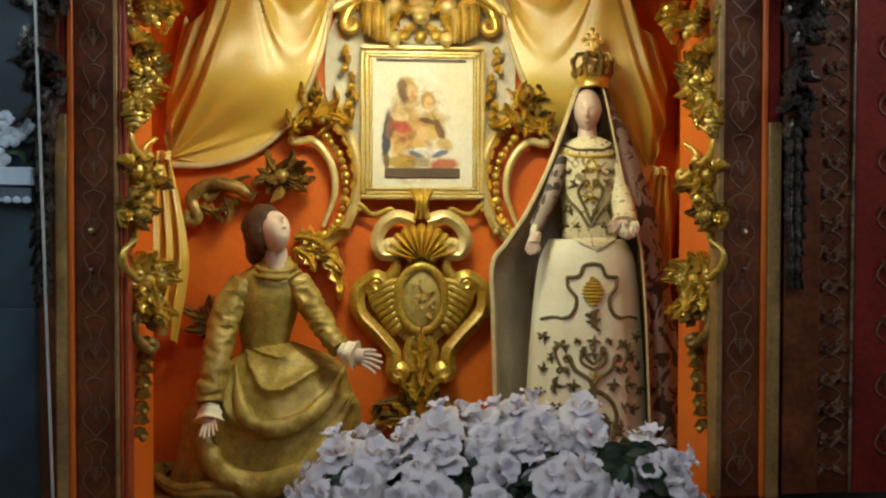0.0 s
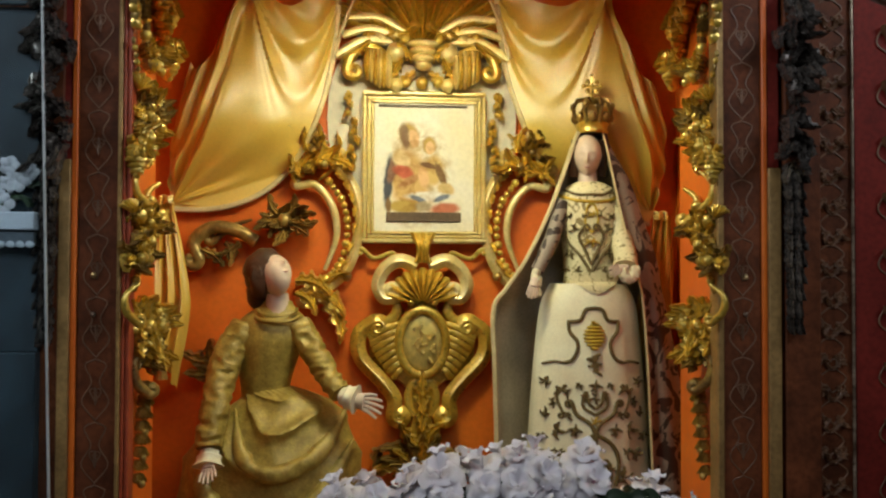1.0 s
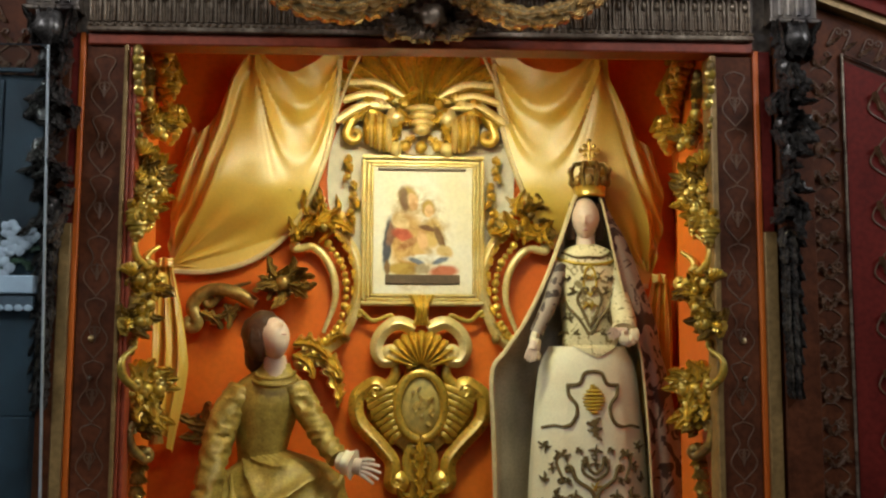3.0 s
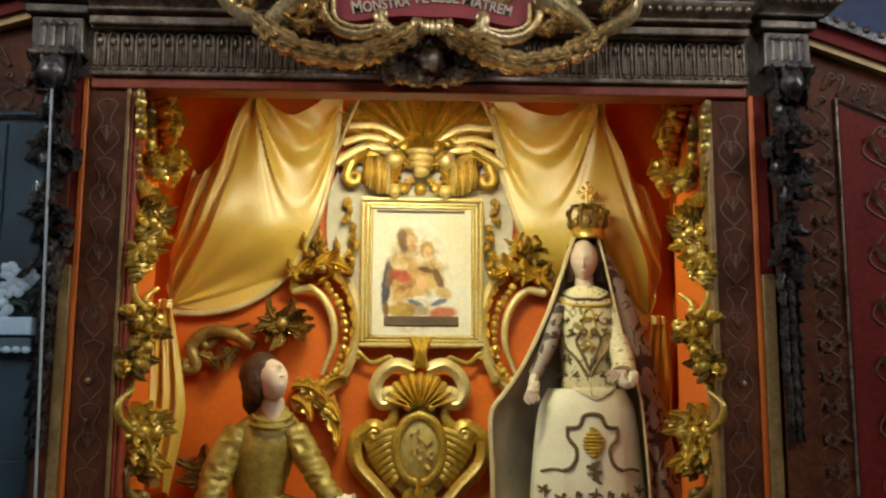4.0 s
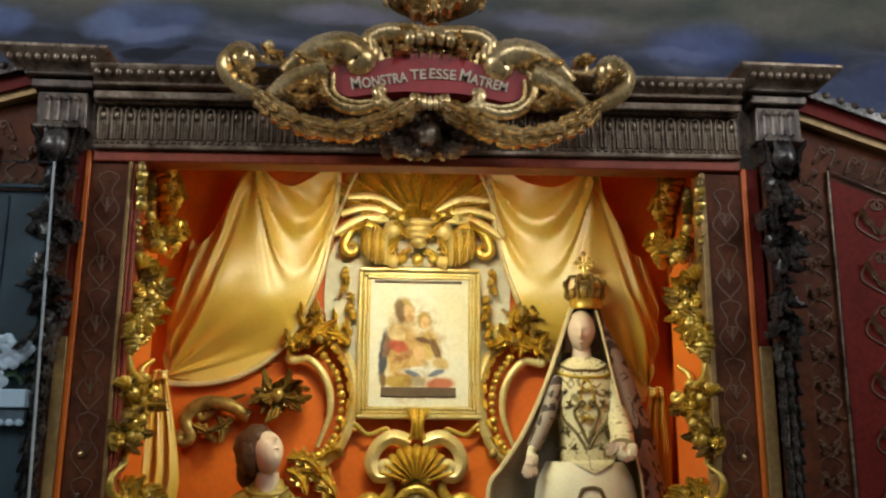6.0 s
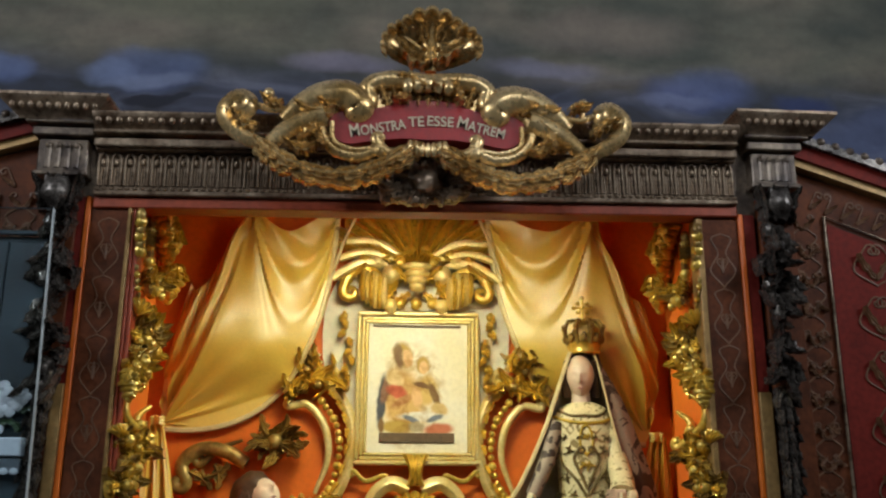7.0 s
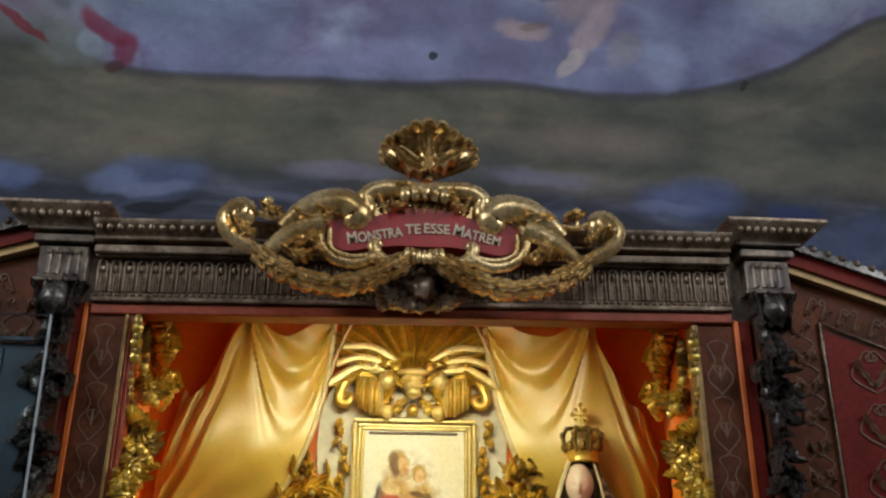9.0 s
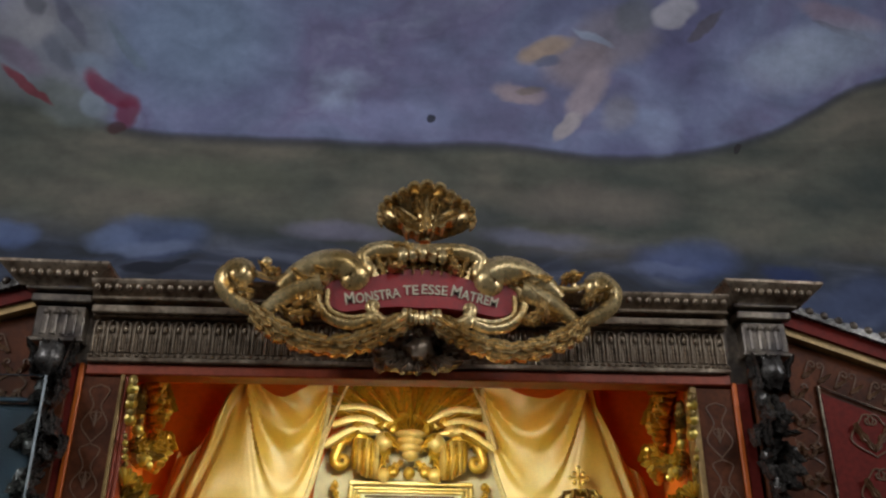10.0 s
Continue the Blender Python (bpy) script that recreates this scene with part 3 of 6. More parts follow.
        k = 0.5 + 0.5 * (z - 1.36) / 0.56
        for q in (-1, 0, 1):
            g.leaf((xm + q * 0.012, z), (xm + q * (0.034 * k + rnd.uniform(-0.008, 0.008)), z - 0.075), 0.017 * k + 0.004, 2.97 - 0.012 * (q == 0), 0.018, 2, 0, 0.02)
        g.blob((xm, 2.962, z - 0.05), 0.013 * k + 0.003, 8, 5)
        part("husk", g, BRONZE_DARK, t)
        z -= 0.058
    # capital: leafy bell, fluted block, stepped cornice
    xm = xs
    for q in (-1, -0.33, 0.33, 1):
        leaf(t, (xm + q * w * 0.8, 2.54), (xm + q * w * 1.25, 2.672), 0.03, 2.975, 0.025, 3, 0.1 * q, 0.03, BRONZE_DARK)
    ball(t, "mask", (xm, 2.95, 2.61), (0.05, 0.035, 0.06), BRONZE_DARK, 0.5, 3)
    g = Geo()
    g.box(xm - w - 0.028, xm + w + 0.028, 2.955, 3.08, 2.672, 2.688)
    g.box(xm - w - 0.02, xm + w + 0.02, 2.965, 3.08, 2.688, 2.806)
    g.box(xm - w - 0.04, xm + w + 0.04, 2.945, 3.1, 2.816, 2.846)
    g.box(xm - w - 0.06, xm + w + 0.06, 2.925, 3.12, 2.855, 2.866)
    part("capital_block", g, BRONZE_SHADED, t, smooth=False)
    for i in range(4):
        g = Geo()
        x = xm - w + (i + 0.5) * 2 * w / 4
        g.blob((x, 2.962, 2.782), (0.012, 0.012, 0.014), 8, 5)
        g.tube([(x, 2.963, 2.7), (x, 2.963, 2.775)], 0.011, 6, 0.6)
        part("flute", g, BRONZE_SHADED, t)
    prof = [(0.06, 2.866), (0.064, 2.872), (0.08, 2.885), (0.1, 2.905), (0.118, 2.922), (0.124, 2.93), (0.124, 2.94), (0.0, 2.942)]
    g = Geo()
    cx = xm + s * 0.02
    rows = []
    for d, zz in prof:
        rows.append([(cx - w - d, 3.14, zz), (cx - w - d, 2.985 - d, zz), (cx + w + d, 2.985 - d, zz), (cx + w + d, 3.14, zz)])
    g.sheet(rows)
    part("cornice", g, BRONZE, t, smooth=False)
    n = int((2 * w + 0.2) / 0.032)
    for i in range(n):
        g = Geo()
        x = cx - w - 0.09 + (2 * w + 0.18) * (i + 0.5) / n
        g.blob((x, 2.985 - 0.1, 2.9), (0.011, 0.012, 0.013), 8, 5)
        part("egg", g, BRONZE, t)
    t.location.z -= sink
    return t


pilaster(-1, 1.214, 1.344, 0.024)
pilaster(1, 1.235, 1.365, -0.009)


def lintel():
    """The entablature over the niche: red fillet, carved fillet, fluted frieze, architrave band and egg cornice."""
    t = thing("lintel", "dark silvered entablature with fluted frieze and red lower fillet", "lintel", at=(0, 3.0, ZL))
    xl, xr = -1.163, 1.152

    def bx(x0, x1, y0, y1, z0, z1, name, m, label="", bev=0.004):
        g = Geo()
        g.box(x0, x1, y0, y1, z0, z1, bev)
        part(name, g, m, t, label, smooth=False)

    bx(xl, xr, 2.985, 3.08, ZL - 0.006, 2.597, "red_fillet", REDSTRIP, "red painted fillet")
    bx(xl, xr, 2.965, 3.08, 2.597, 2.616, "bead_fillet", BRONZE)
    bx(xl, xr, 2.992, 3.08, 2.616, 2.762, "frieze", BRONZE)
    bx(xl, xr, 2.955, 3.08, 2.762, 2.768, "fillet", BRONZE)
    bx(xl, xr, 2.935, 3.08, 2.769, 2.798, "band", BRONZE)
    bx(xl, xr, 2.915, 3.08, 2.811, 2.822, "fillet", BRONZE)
    # blocks in the shaded end gaps; the shade is in their darker colour
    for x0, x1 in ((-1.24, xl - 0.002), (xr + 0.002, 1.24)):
        bx(x0, x1, 3.02, 3.08, ZL, 2.9, "return", BRONZE_SHADED, "recessed return with its shade put into the colour")
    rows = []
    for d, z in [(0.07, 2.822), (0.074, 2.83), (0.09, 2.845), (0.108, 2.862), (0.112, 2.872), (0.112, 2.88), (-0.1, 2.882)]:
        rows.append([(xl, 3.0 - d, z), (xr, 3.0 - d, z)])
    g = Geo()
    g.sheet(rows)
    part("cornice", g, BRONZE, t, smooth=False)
    flute = Geo()
    flute.tube([(-0.0155, 2.988, 2.638), (-0.0155, 2.988, 2.732), (-0.0125, 2.986, 2.746), (0, 2.984, 2.756), (0.0125, 2.986, 2.746), (0.0155, 2.988, 2.732), (0.0155, 2.988, 2.638)], 0.0055, 6, 1.5)
    flute.tube([(-0.0055, 2.99, 2.638), (-0.0055, 2.99, 2.705)], 0.0035, 6, 1.3)
    flute.tube([(0.0055, 2.99, 2.638), (0.0055, 2.99, 2.705)], 0.0035, 6, 1.3)
    flute.blob((0, 2.982, 2.724), (0.0085, 0.01, 0.0125), 8, 5)
    fm = mesh_of("flute", flute, BRONZE)
    egg = Geo()
    egg.blob((0, 2.902, 2.852), (0.012, 0.012, 0.014), 8, 5)
    em = mesh_of("egg", egg, BRONZE)
    bead = Geo()
    bead.blob((0, 2.964, 2.62), (0.011, 0.008, 0.006), 8, 4)
    bm_ = mesh_of("bead", bead, BRONZE)
    for me, step_, nm in ((fm, 0.0455, "flute"), (egg and em, 0.036, "egg"), (bm_, 0.026, "bead")):
        k = int((xr - xl) / step_)
        for i in range(k):
            ob = new(nm, me)
            ob.parent = t
            ob.matrix_parent_inverse = Matrix.Translation(-t.location)
            ob.location.x = xl + (xr - xl) * (i + 0.5) / k
    # the old beam has sunk a little at its west end
    t.matrix_world = Matrix.Translation(t.location) @ Matrix.Rotation(-0.0135, 4, "Y")
    return t


lintel()


def wing(side, panel_mat):
    """A side panel beyond the pilaster with a frame, a sloping crown moulding and carved tendrils."""
    s = side
    t = thing("cabinet_wing", "dark red wooden cabinet wing with carved tendrils and sloping crown", "cabinet", "cabinet wings", at=(s * 1.6, 3.05, ZF))
    x0, x1, x2 = 1.35, 1.49, 2.2
    slope = -0.32

    def poly(pts, y0, y1, name, m, label=""):
        g = Geo()
        k = len(pts)
        g.add([(s * x, y0, z) for x, z in pts] + [(s * x, y1, z) for x, z in pts],
              [tuple(range(k)), tuple(range(2 * k - 1, k - 1, -1))] + [(i, (i + 1) % k, k + (i + 1) % k, k + i) for i in range(k)])
        return part(name, g, m, t, label, smooth=False)

    top = lambda x: 2.8 + slope * (x - 1.4)
    poly([(x0, ZF), (x2, ZF), (x2, top(x2) - 0.03), (x0, top(x0) - 0.03)], 3.03, 3.1, "frame", POST, "brown arabesque border")
    poly([(1.512, ZF), (x2, ZF), (x2, top(x2) - 0.235), (1.512, top(1.512) - 0.2)], 3.024, 3.06, "red_field", panel_mat)
    g = Geo()
    g.tube([(s * 1.502, 3.022, ZF), (s * 1.502, 3.022, 2.592), (s * 2.2, 3.022, 2.592 - 0.26)], 0.006, 6)
    part("gilt_line", g, BRONZE, t)
    for d, h, y, m, nm in ((-0.03, 0.028, 2.99, TAN, "slope_moulding"), (0.0, 0.055, 2.975, REDPANEL, "red_slope"), (0.055, 0.03, 2.95, BRONZE_DARK, "slope_cornice")):
        poly([(x0 + 0.03, top(x0) + d), (x2, top(x2) + d), (x2, top(x2) + d + h), (x0 + 0.03, top(x0) + d + h)], y, 3.1, nm, m)
    for i in range(14):
        g = Geo()
        x = x0 + 0.08 + i * 0.055
        g.blob((s * x, 2.955, top(x) + 0.092), (0.017, 0.016, 0.016), 8, 5)
        part("egg", g, BRONZE_SHADED, t)
    rnd = random.Random(9)
    for i in range(17):
        z = 0.7 + i * 0.11
        g = Geo()
        for q in (-1, 1):
            xm = s * (1.425 + 0.008 * math.sin(i * 2.3))
            g.leaf((xm + q * 0.012, z + 0.02), (xm + q * 0.05, z - 0.01), 0.016, 3.028, 0.006, 3)
            pts = [(xm, z), (xm + q * 0.05, z + 0.05), (xm + q * 0.01, z + 0.09), (xm + q * 0.04, z + 0.12)]
            g.tube(scroll_path(pts, 3.028, None, (0.013, q, 1.0), 14), 0.0035, 5, 0.6)
            g.leaf((xm, z + 0.08), (xm + q * 0.04, z + 0.12), 0.014, 3.029, 0.006, 3)
        part("tendril", g, POST_LINE, t)
    for i in range(9):
        z = 0.75 + i * 0.2
        g = Geo()
        xm = s * 1.68
        for q in (-1, 1):
            g.tube(scroll_path([(xm, z - 0.02), (xm + q * 0.085, z + 0.04), (xm + q * 0.03, z + 0.13)], 3.02, None, (0.025, q, 1.2), 14), 0.0035, 5, 0.6)
            g.leaf((xm, z), (xm + q * 0.07, z + 0.1), 0.02, 3.022, 0.008, 3)
        part("tendril", g, POST_LINE, t)
    for i in range(12):
        g = Geo()
        x = x0 + 0.1 + i * 0.06
        g.tube(scroll_path([(s * x, top(x) - 0.16), (s * (x + 0.03), top(x) - 0.1)], 3.026, None, (0.016, s * (1 if i % 2 else -1), 1.1), 6), 0.003, 5, 0.5)
        g.leaf((s * x, top(x) - 0.16), (s * (x + 0.045), top(x) - 0.13), 0.014, 3.028, 0.006, 3)
        part("tendril", g, POST_LINE, t)
    return t


wing(1, REDPANEL)
wing(-1, REDPANEL)


# ---- curtains ----
def curtain(side, rim, knot, hem_ctrl, in_ctrl, tail, ridge):
    """A satin swag pinned along its rim, drawn together at a knot, with its tail hanging below."""

    def crease(z):
        for (u0, z0), (u1, z1) in zip(ridge, ridge[1:]):
            if z >= z1:
                return u0 + (u1 - u0) * min(1, max(0, (z - z0) / (z1 - z0)))
        return ridge[-1][0]

    def relief(u, z, s, v):
        """Depth: forward along a ridge that falls from the pin, sloping to the middle, turned away outside it."""
        d = u - crease(z)
        soft = math.sqrt(d * d + 0.0006)
        low = max(0.0, 2.36 - z)
        y = 3.42 + (0.28 * soft if d < 0 else 0.85 * soft - 0.014 + 0.02 * math.sin(85 * d + 5 * z) * min(1, d * 30))
        y += 0.6 * low ** 2 - 0.04 * math.sin(math.pi * min(1, low / 0.5)) ** 2
        pin, inner = side * rim[4][0], side * rim[8][0]
        w = min(1, max(0, (u - inner) / (pin - inner)))
        sag = (rim[4][1] - z) / (0.12 + 3.2 * w * (1 - w))
        fade = max(0.0, min(1.0, (z - 2.15) / 0.25)) * (d < 0)
        y -= fade * (0.012 * math.sin(30 * sag + 1.0) * math.exp(-2.2 * sag) + 0.022 * math.exp(-((sag - 0.27) / 0.04) ** 2) + 0.022 * math.exp(-((sag - 0.5) / 0.05) ** 2))
        e = Vector((u, z)) - Vector((pin, rim[4][1]))
        y += 0.04 * math.sin(11 * math.atan2(e.x, -e.y) - 0.6) * math.exp(-e.length / 0.2) * min(1, e.length / 0.08)
        k_ = Vector((u, z)) - Vector((side * knot[0], knot[1]))
        y += 0.034 * math.sin(17 * math.atan2(k_.y, -k_.x)) * math.exp(-k_.length / 0.24) * min(1, k_.length / 0.05)
        y += 0.016 * math.sin(9 * s + 4 * v) * v * (1 - v) + 0.004 * noise.noise(Vector((u * 9, z * 9, side)))
        return min(y, 3.585)

    t = thing("curtain", "pale gold satin curtain swagged and tied at the niche side", "curtain", "niche curtains", at=(knot[0], 3.5, knot[1]))
    R = smooth_path(rim, 150)
    n, k = len(R), 84
    rows = []
    for i, q in enumerate(R):
        s = i / (n - 1)
        K = Vector(knot) + Vector((side * 0.02 * (0.5 - s), -0.05 * (s - 0.5)))
        c = Vector(in_ctrl).lerp(Vector(hem_ctrl), s ** 1.25)
        row = []
        for j in range(k + 1):
            u = j / k
            p = q * (1 - u) ** 2 + c * (2 * u * (1 - u)) + K * u * u
            y = relief(side * p.x, p.y, s, u)
            row.append((p.x, y, p.y))
        rows.append(row)
    g = Geo()
    g.sheet(rows)
    g.sheet([[(x, y + 0.006, z) for x, y, z in r] for r in rows[::-1]])
    part("swag", g, SATIN, t)
    g = Geo()
    g.tube([(p[0], p[1] - 0.004, p[2]) for p in rows[-1]], 0.011, 6, 0.7)
    part("hem", g, SATIN_HEM, t, "pale braided hem")
    # tail below the knot
    g = Geo()
    rows = []
    top_, foot = Vector(knot), Vector(tail[1])
    drop = foot.y - top_.y
    for j in range(31):
        v = j / 30
        le_ = -0.032 - 0.018 * math.sin(math.pi * v) + 0.075 * max(0, v - 0.8) * 4 * 0.5
        ri_ = 0.03 + 0.075 * math.sin(math.pi * min(1, v * 1.15) * 0.62) - 0.055 * max(0, v - 0.55) * 2
        row = []
        for i in range(33):
            w = i / 32
            amp = 0.012 + 0.016 * v
            row.append((top_.x - side * (le_ + (ri_ - le_) * w) , 3.45 + amp * math.sin(w * 19 + v * 2) + 0.008 * math.sin(w * 37), top_.y + drop * v * (0.8 + 0.2 * w)))
        rows.append(row)
    g.sheet(rows)
    g.sheet([[(x, y + 0.006, z) for x, y, z in r] for r in rows[::-1]])
    part("tail", g, SATIN, t)
    g = Geo()
    for i in range(1, 4):
        g.tube([(knot[0] - 0.026 * side * q * 0.25 - side * 0.012, 3.43 - 0.012 * math.sin(q * 0.8), knot[1] + (i - 2) * 0.011 + 0.004 * math.sin(q + i)) for q in range(-4, 5)], 0.007, 7)
    part("knot", g, SATIN, t)
    g = Geo()
    tx, tz = (tail[0][0] * 0.75 + tail[1][0] * 0.25), tail[0][1] - 0.01
    g.tube([(tx, 3.42, tz + 0.09), (tx, 3.42, tz + 0.03)], 0.005, 6)
    g.blob((tx, 3.42, tz + 0.02), 0.016, 8, 6)
    g.tube([(tx, 3.42, tz + 0.012), (tx, 3.42, tz - 0.05)], lambda u: 0.012 + 0.01 * u, 10, 1, 0, 0.12)
    part("tassel", g, GOLD_DIM, t)
    return t


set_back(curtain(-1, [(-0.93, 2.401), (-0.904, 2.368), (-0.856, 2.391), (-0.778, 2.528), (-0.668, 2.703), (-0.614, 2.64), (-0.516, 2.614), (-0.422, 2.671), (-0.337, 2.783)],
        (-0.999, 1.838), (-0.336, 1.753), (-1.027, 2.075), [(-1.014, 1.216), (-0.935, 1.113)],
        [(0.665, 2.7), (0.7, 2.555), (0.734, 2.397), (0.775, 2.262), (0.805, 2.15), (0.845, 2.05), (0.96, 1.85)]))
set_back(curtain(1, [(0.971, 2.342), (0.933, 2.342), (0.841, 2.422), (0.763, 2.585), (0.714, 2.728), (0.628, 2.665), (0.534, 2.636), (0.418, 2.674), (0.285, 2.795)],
        (0.954, 1.793), (0.34, 1.763), (1.018, 2.086), [(0.905, 1.208), (0.986, 1.116)],
        [(0.689, 2.72), (0.752, 2.499), (0.797, 2.315), (0.823, 2.2), (0.86, 2.1), (0.96, 1.85)]))

# ---- gilded carving on the niche back ----
def carving(name, label, category, at, group=""):
    return thing(name, label, category, group, at=(at[0], YB, at[1]))


# pale curved panel behind the picture; glare on the orange wall put into colour
def glare_panel():
    g = Geo()
    pts = []
    for i in range(48):
        a = 2 * math.pi * i / 48
        c, s_ = math.cos(a), math.sin(a)
        pts.append((0.0 + 0.37 * abs(c) ** 0.7 * (1 if c > 0 else -1) * (1 + 0.05 * math.cos(4 * a)), 2.2 + 0.42 * abs(s_) ** 0.75 * (1 if s_ > 0 else -1)))
    k = len(pts)
    g.add([(x, 3.604, z) for x, z in pts] + [(x, 3.624, z) for x, z in pts], [tuple(range(k))] + [(i, (i + 1) % k, k + (i + 1) % k, k + i) for i in range(k)])
    return tagged(set_back(part("glare_panel", g, GLARE, smooth=False)), "added cream panel for lamp glare behind the framed picture", "panel", "", "structure")


glare_panel()


def picture():
    t = thing("framed_picture", "gilt framed painting of two pale draped shapes on gold ground", "picture", at=(0, 3.58, 2.0))
    (xl, zt), (xr, zb) = (-0.246, 2.298), (0.257, 1.68)
    # moulded frame: three stepped rails
    for off, w, y, nm in ((0.0, 0.02, 3.545, "outer_rail"), (0.02, 0.016, 3.558, "middle_rail"), (0.036, 0.014, 3.553, "inner_rail")):
        for (x0, x1, z0, z1) in ((xl + off, xr - off, zt - off - w, zt - off), (xl + off, xr - off, zb + off, zb + off + w), (xl + off, xl + off + w, zb + off + w, zt - off - w), (xr - off - w, xr - off, zb + off + w, zt - off - w)):
            g = Geo()
            g.box(x0 + 0.001, x1 - 0.001, y, 3.62, z0 + 0.001, z1 - 0.001, 0.006)
            part(nm, g, LIT_GOLD, t, smooth=False)
    x0, x1, z0, z1 = xl + 0.05, xr - 0.05, zb + 0.05, zt - 0.05
    canvas = mat("gold_ground", (0.86, 0.82, 0.68), 0.45, 0.0, 0.12, 6, 60, 0.08, other=(0.84, 0.76, 0.52))
    g = Geo()
    g.box(x0, x1, 3.562, 3.62, z0, z1, 0.001)
    part("canvas", g, canvas, t, smooth=False)
    umber = mat("umber_ledge_and_shadow", (0.16, 0.1, 0.05), 0.55, 0, 0.3, 10, 60, 0.1)
    W_, H_ = x1 - x0, z1 - z0
    dark, red, skin, blue, ochre, brown = (0.07, 0.075, 0.09), (0.58, 0.12, 0.05), (0.76, 0.48, 0.22), (0.2, 0.24, 0.32), (0.5, 0.31, 0.05), (0.24, 0.13, 0.04)
    shapes = [(0.36, 0.6, 0.2, 0.26, (0.66, 0.42, 0.14), 8), (0.15, 0.6, 0.045, 0.2, dark, -5), (0.2, 0.5, 0.05, 0.12, (0.3, 0.16, 0.1), -15), (0.35, 0.24, 0.1, 0.1, ochre, 12), (0.31, 0.25, 0.05, 0.1, brown, 8), (0.4, 0.27, 0.055, 0.07, skin, 12), (0.28, 0.43, 0.08, 0.08, (0.74, 0.56, 0.28), 30), (0.3, 0.53, 0.11, 0.05, red, -20), (0.36, 0.6, 0.12, 0.03, (0.5, 0.25, 0.08), 30),
              (0.56, 0.32, 0.07, 0.07, ochre, 0), (0.57, 0.34, 0.048, 0.05, skin, 0), (0.6, 0.52, 0.1, 0.13, (0.66, 0.45, 0.14), -8), (0.55, 0.48, 0.09, 0.022, brown, -14), (0.5, 0.57, 0.05, 0.08, skin, 10), (0.68, 0.56, 0.035, 0.12, brown, 20), (0.73, 0.66, 0.09, 0.045, (0.7, 0.52, 0.22), -20),
              (0.56, 0.72, 0.24, 0.035, (0.8, 0.78, 0.7), 0), (0.44, 0.74, 0.09, 0.022, blue, -20), (0.68, 0.735, 0.09, 0.022, blue, 20), (0.3, 0.8, 0.15, 0.05, (0.5, 0.33, 0.06), 0), (0.5, 0.8, 0.08, 0.04, (0.42, 0.34, 0.2), 0), (0.72, 0.82, 0.15, 0.05, (0.55, 0.17, 0.08), 6), (0.15, 0.79, 0.03, 0.06, brown, 0)]
    n, l = canvas.node_tree.nodes, canvas.node_tree.links
    bs = n["Principled BSDF"]
    col = bs.inputs["Base Color"].links[0].from_socket
    co, sp = n.new("ShaderNodeTexCoord"), n.new("ShaderNodeSeparateXYZ")
    wob, va = n.new("ShaderNodeTexNoise"), n.new("ShaderNodeVectorMath")
    wob.inputs["Scale"].default_value = 28
    va.operation = "MULTIPLY_ADD"
    va.inputs[1].default_value = (0.016, 0.016, 0.016)
    l.new(co.outputs["Object"], wob.inputs["Vector"])
    l.new(wob.outputs["Color"], va.inputs[0])
    l.new(co.outputs["Object"], va.inputs[2])
    l.new(va.outputs[0], sp.inputs[0])

    def op(kind, a, b):
        q = n.new("ShaderNodeMath")
        q.operation = kind
        for i, v in enumerate((a, b)):
            if isinstance(v, (int, float)):
                q.inputs[i].default_value = v
            else:
                l.new(v, q.inputs[i])
        return q.outputs[0]

    for u, v, ru, rv, colour, turn in shapes:
        ca, sa = math.cos(radians(turn)), math.sin(radians(turn))
        dx, dz = op("SUBTRACT", sp.outputs[0], x0 + u * W_ + 0.005), op("SUBTRACT", sp.outputs[2], z1 - v * H_ + 0.005)
        p = op("DIVIDE", op("ADD", op("MULTIPLY", dx, ca), op("MULTIPLY", dz, sa)), ru * W_)
        q = op("DIVIDE", op("SUBTRACT", op("MULTIPLY", dz, ca), op("MULTIPLY", dx, sa)), rv * H_)
        mr = n.new("ShaderNodeMapRange")
        mr.interpolation_type = "SMOOTHSTEP"
        mr.inputs["From Min"].default_value, mr.inputs["From Max"].default_value = 1.5, 0.45
        l.new(op("ADD", op("MULTIPLY", p, p), op("MULTIPLY", q, q)), mr.inputs["Value"])
        mx = n.new("ShaderNodeMix")
        mx.data_type = "RGBA"
        l.new(mr.outputs[0], mx.inputs["Factor"])
        l.new(col, mx.inputs["A"])
        mx.inputs["B"].default_value = (*colour, 1)
        col = mx.outputs["Result"]
    # brushwork over the draped shapes
    brush, br, mu = n.new("ShaderNodeTexNoise"), n.new("ShaderNodeValToRGB"), n.new("ShaderNodeMix")
    brush.inputs["Scale"].default_value, brush.inputs["Detail"].default_value, brush.inputs["Distortion"].default_value = 26, 3, 0.6
    l.new(co.outputs["Object"], brush.inputs["Vector"])
    l.new(brush.outputs["Fac"], br.inputs[0])
    br.color_ramp.elements[0].position, br.color_ramp.elements[0].color = 0.34, (0.68, 0.56, 0.38, 1)
    br.color_ramp.elements[1].position, br.color_ramp.elements[1].color = 0.6, (1, 1, 1, 1)
    mu.data_type, mu.blend_type = "RGBA", "MULTIPLY"
    dx, dz = op("SUBTRACT", sp.outputs[0], x0 + 0.46 * W_), op("SUBTRACT", sp.outputs[2], z1 - 0.56 * H_)
    p, q = op("DIVIDE", dx, 0.36 * W_), op("DIVIDE", dz, 0.44 * H_)
    mr = n.new("ShaderNodeMapRange")
    mr.inputs["From Min"].default_value, mr.inputs["From Max"].default_value = 1.1, 0.6
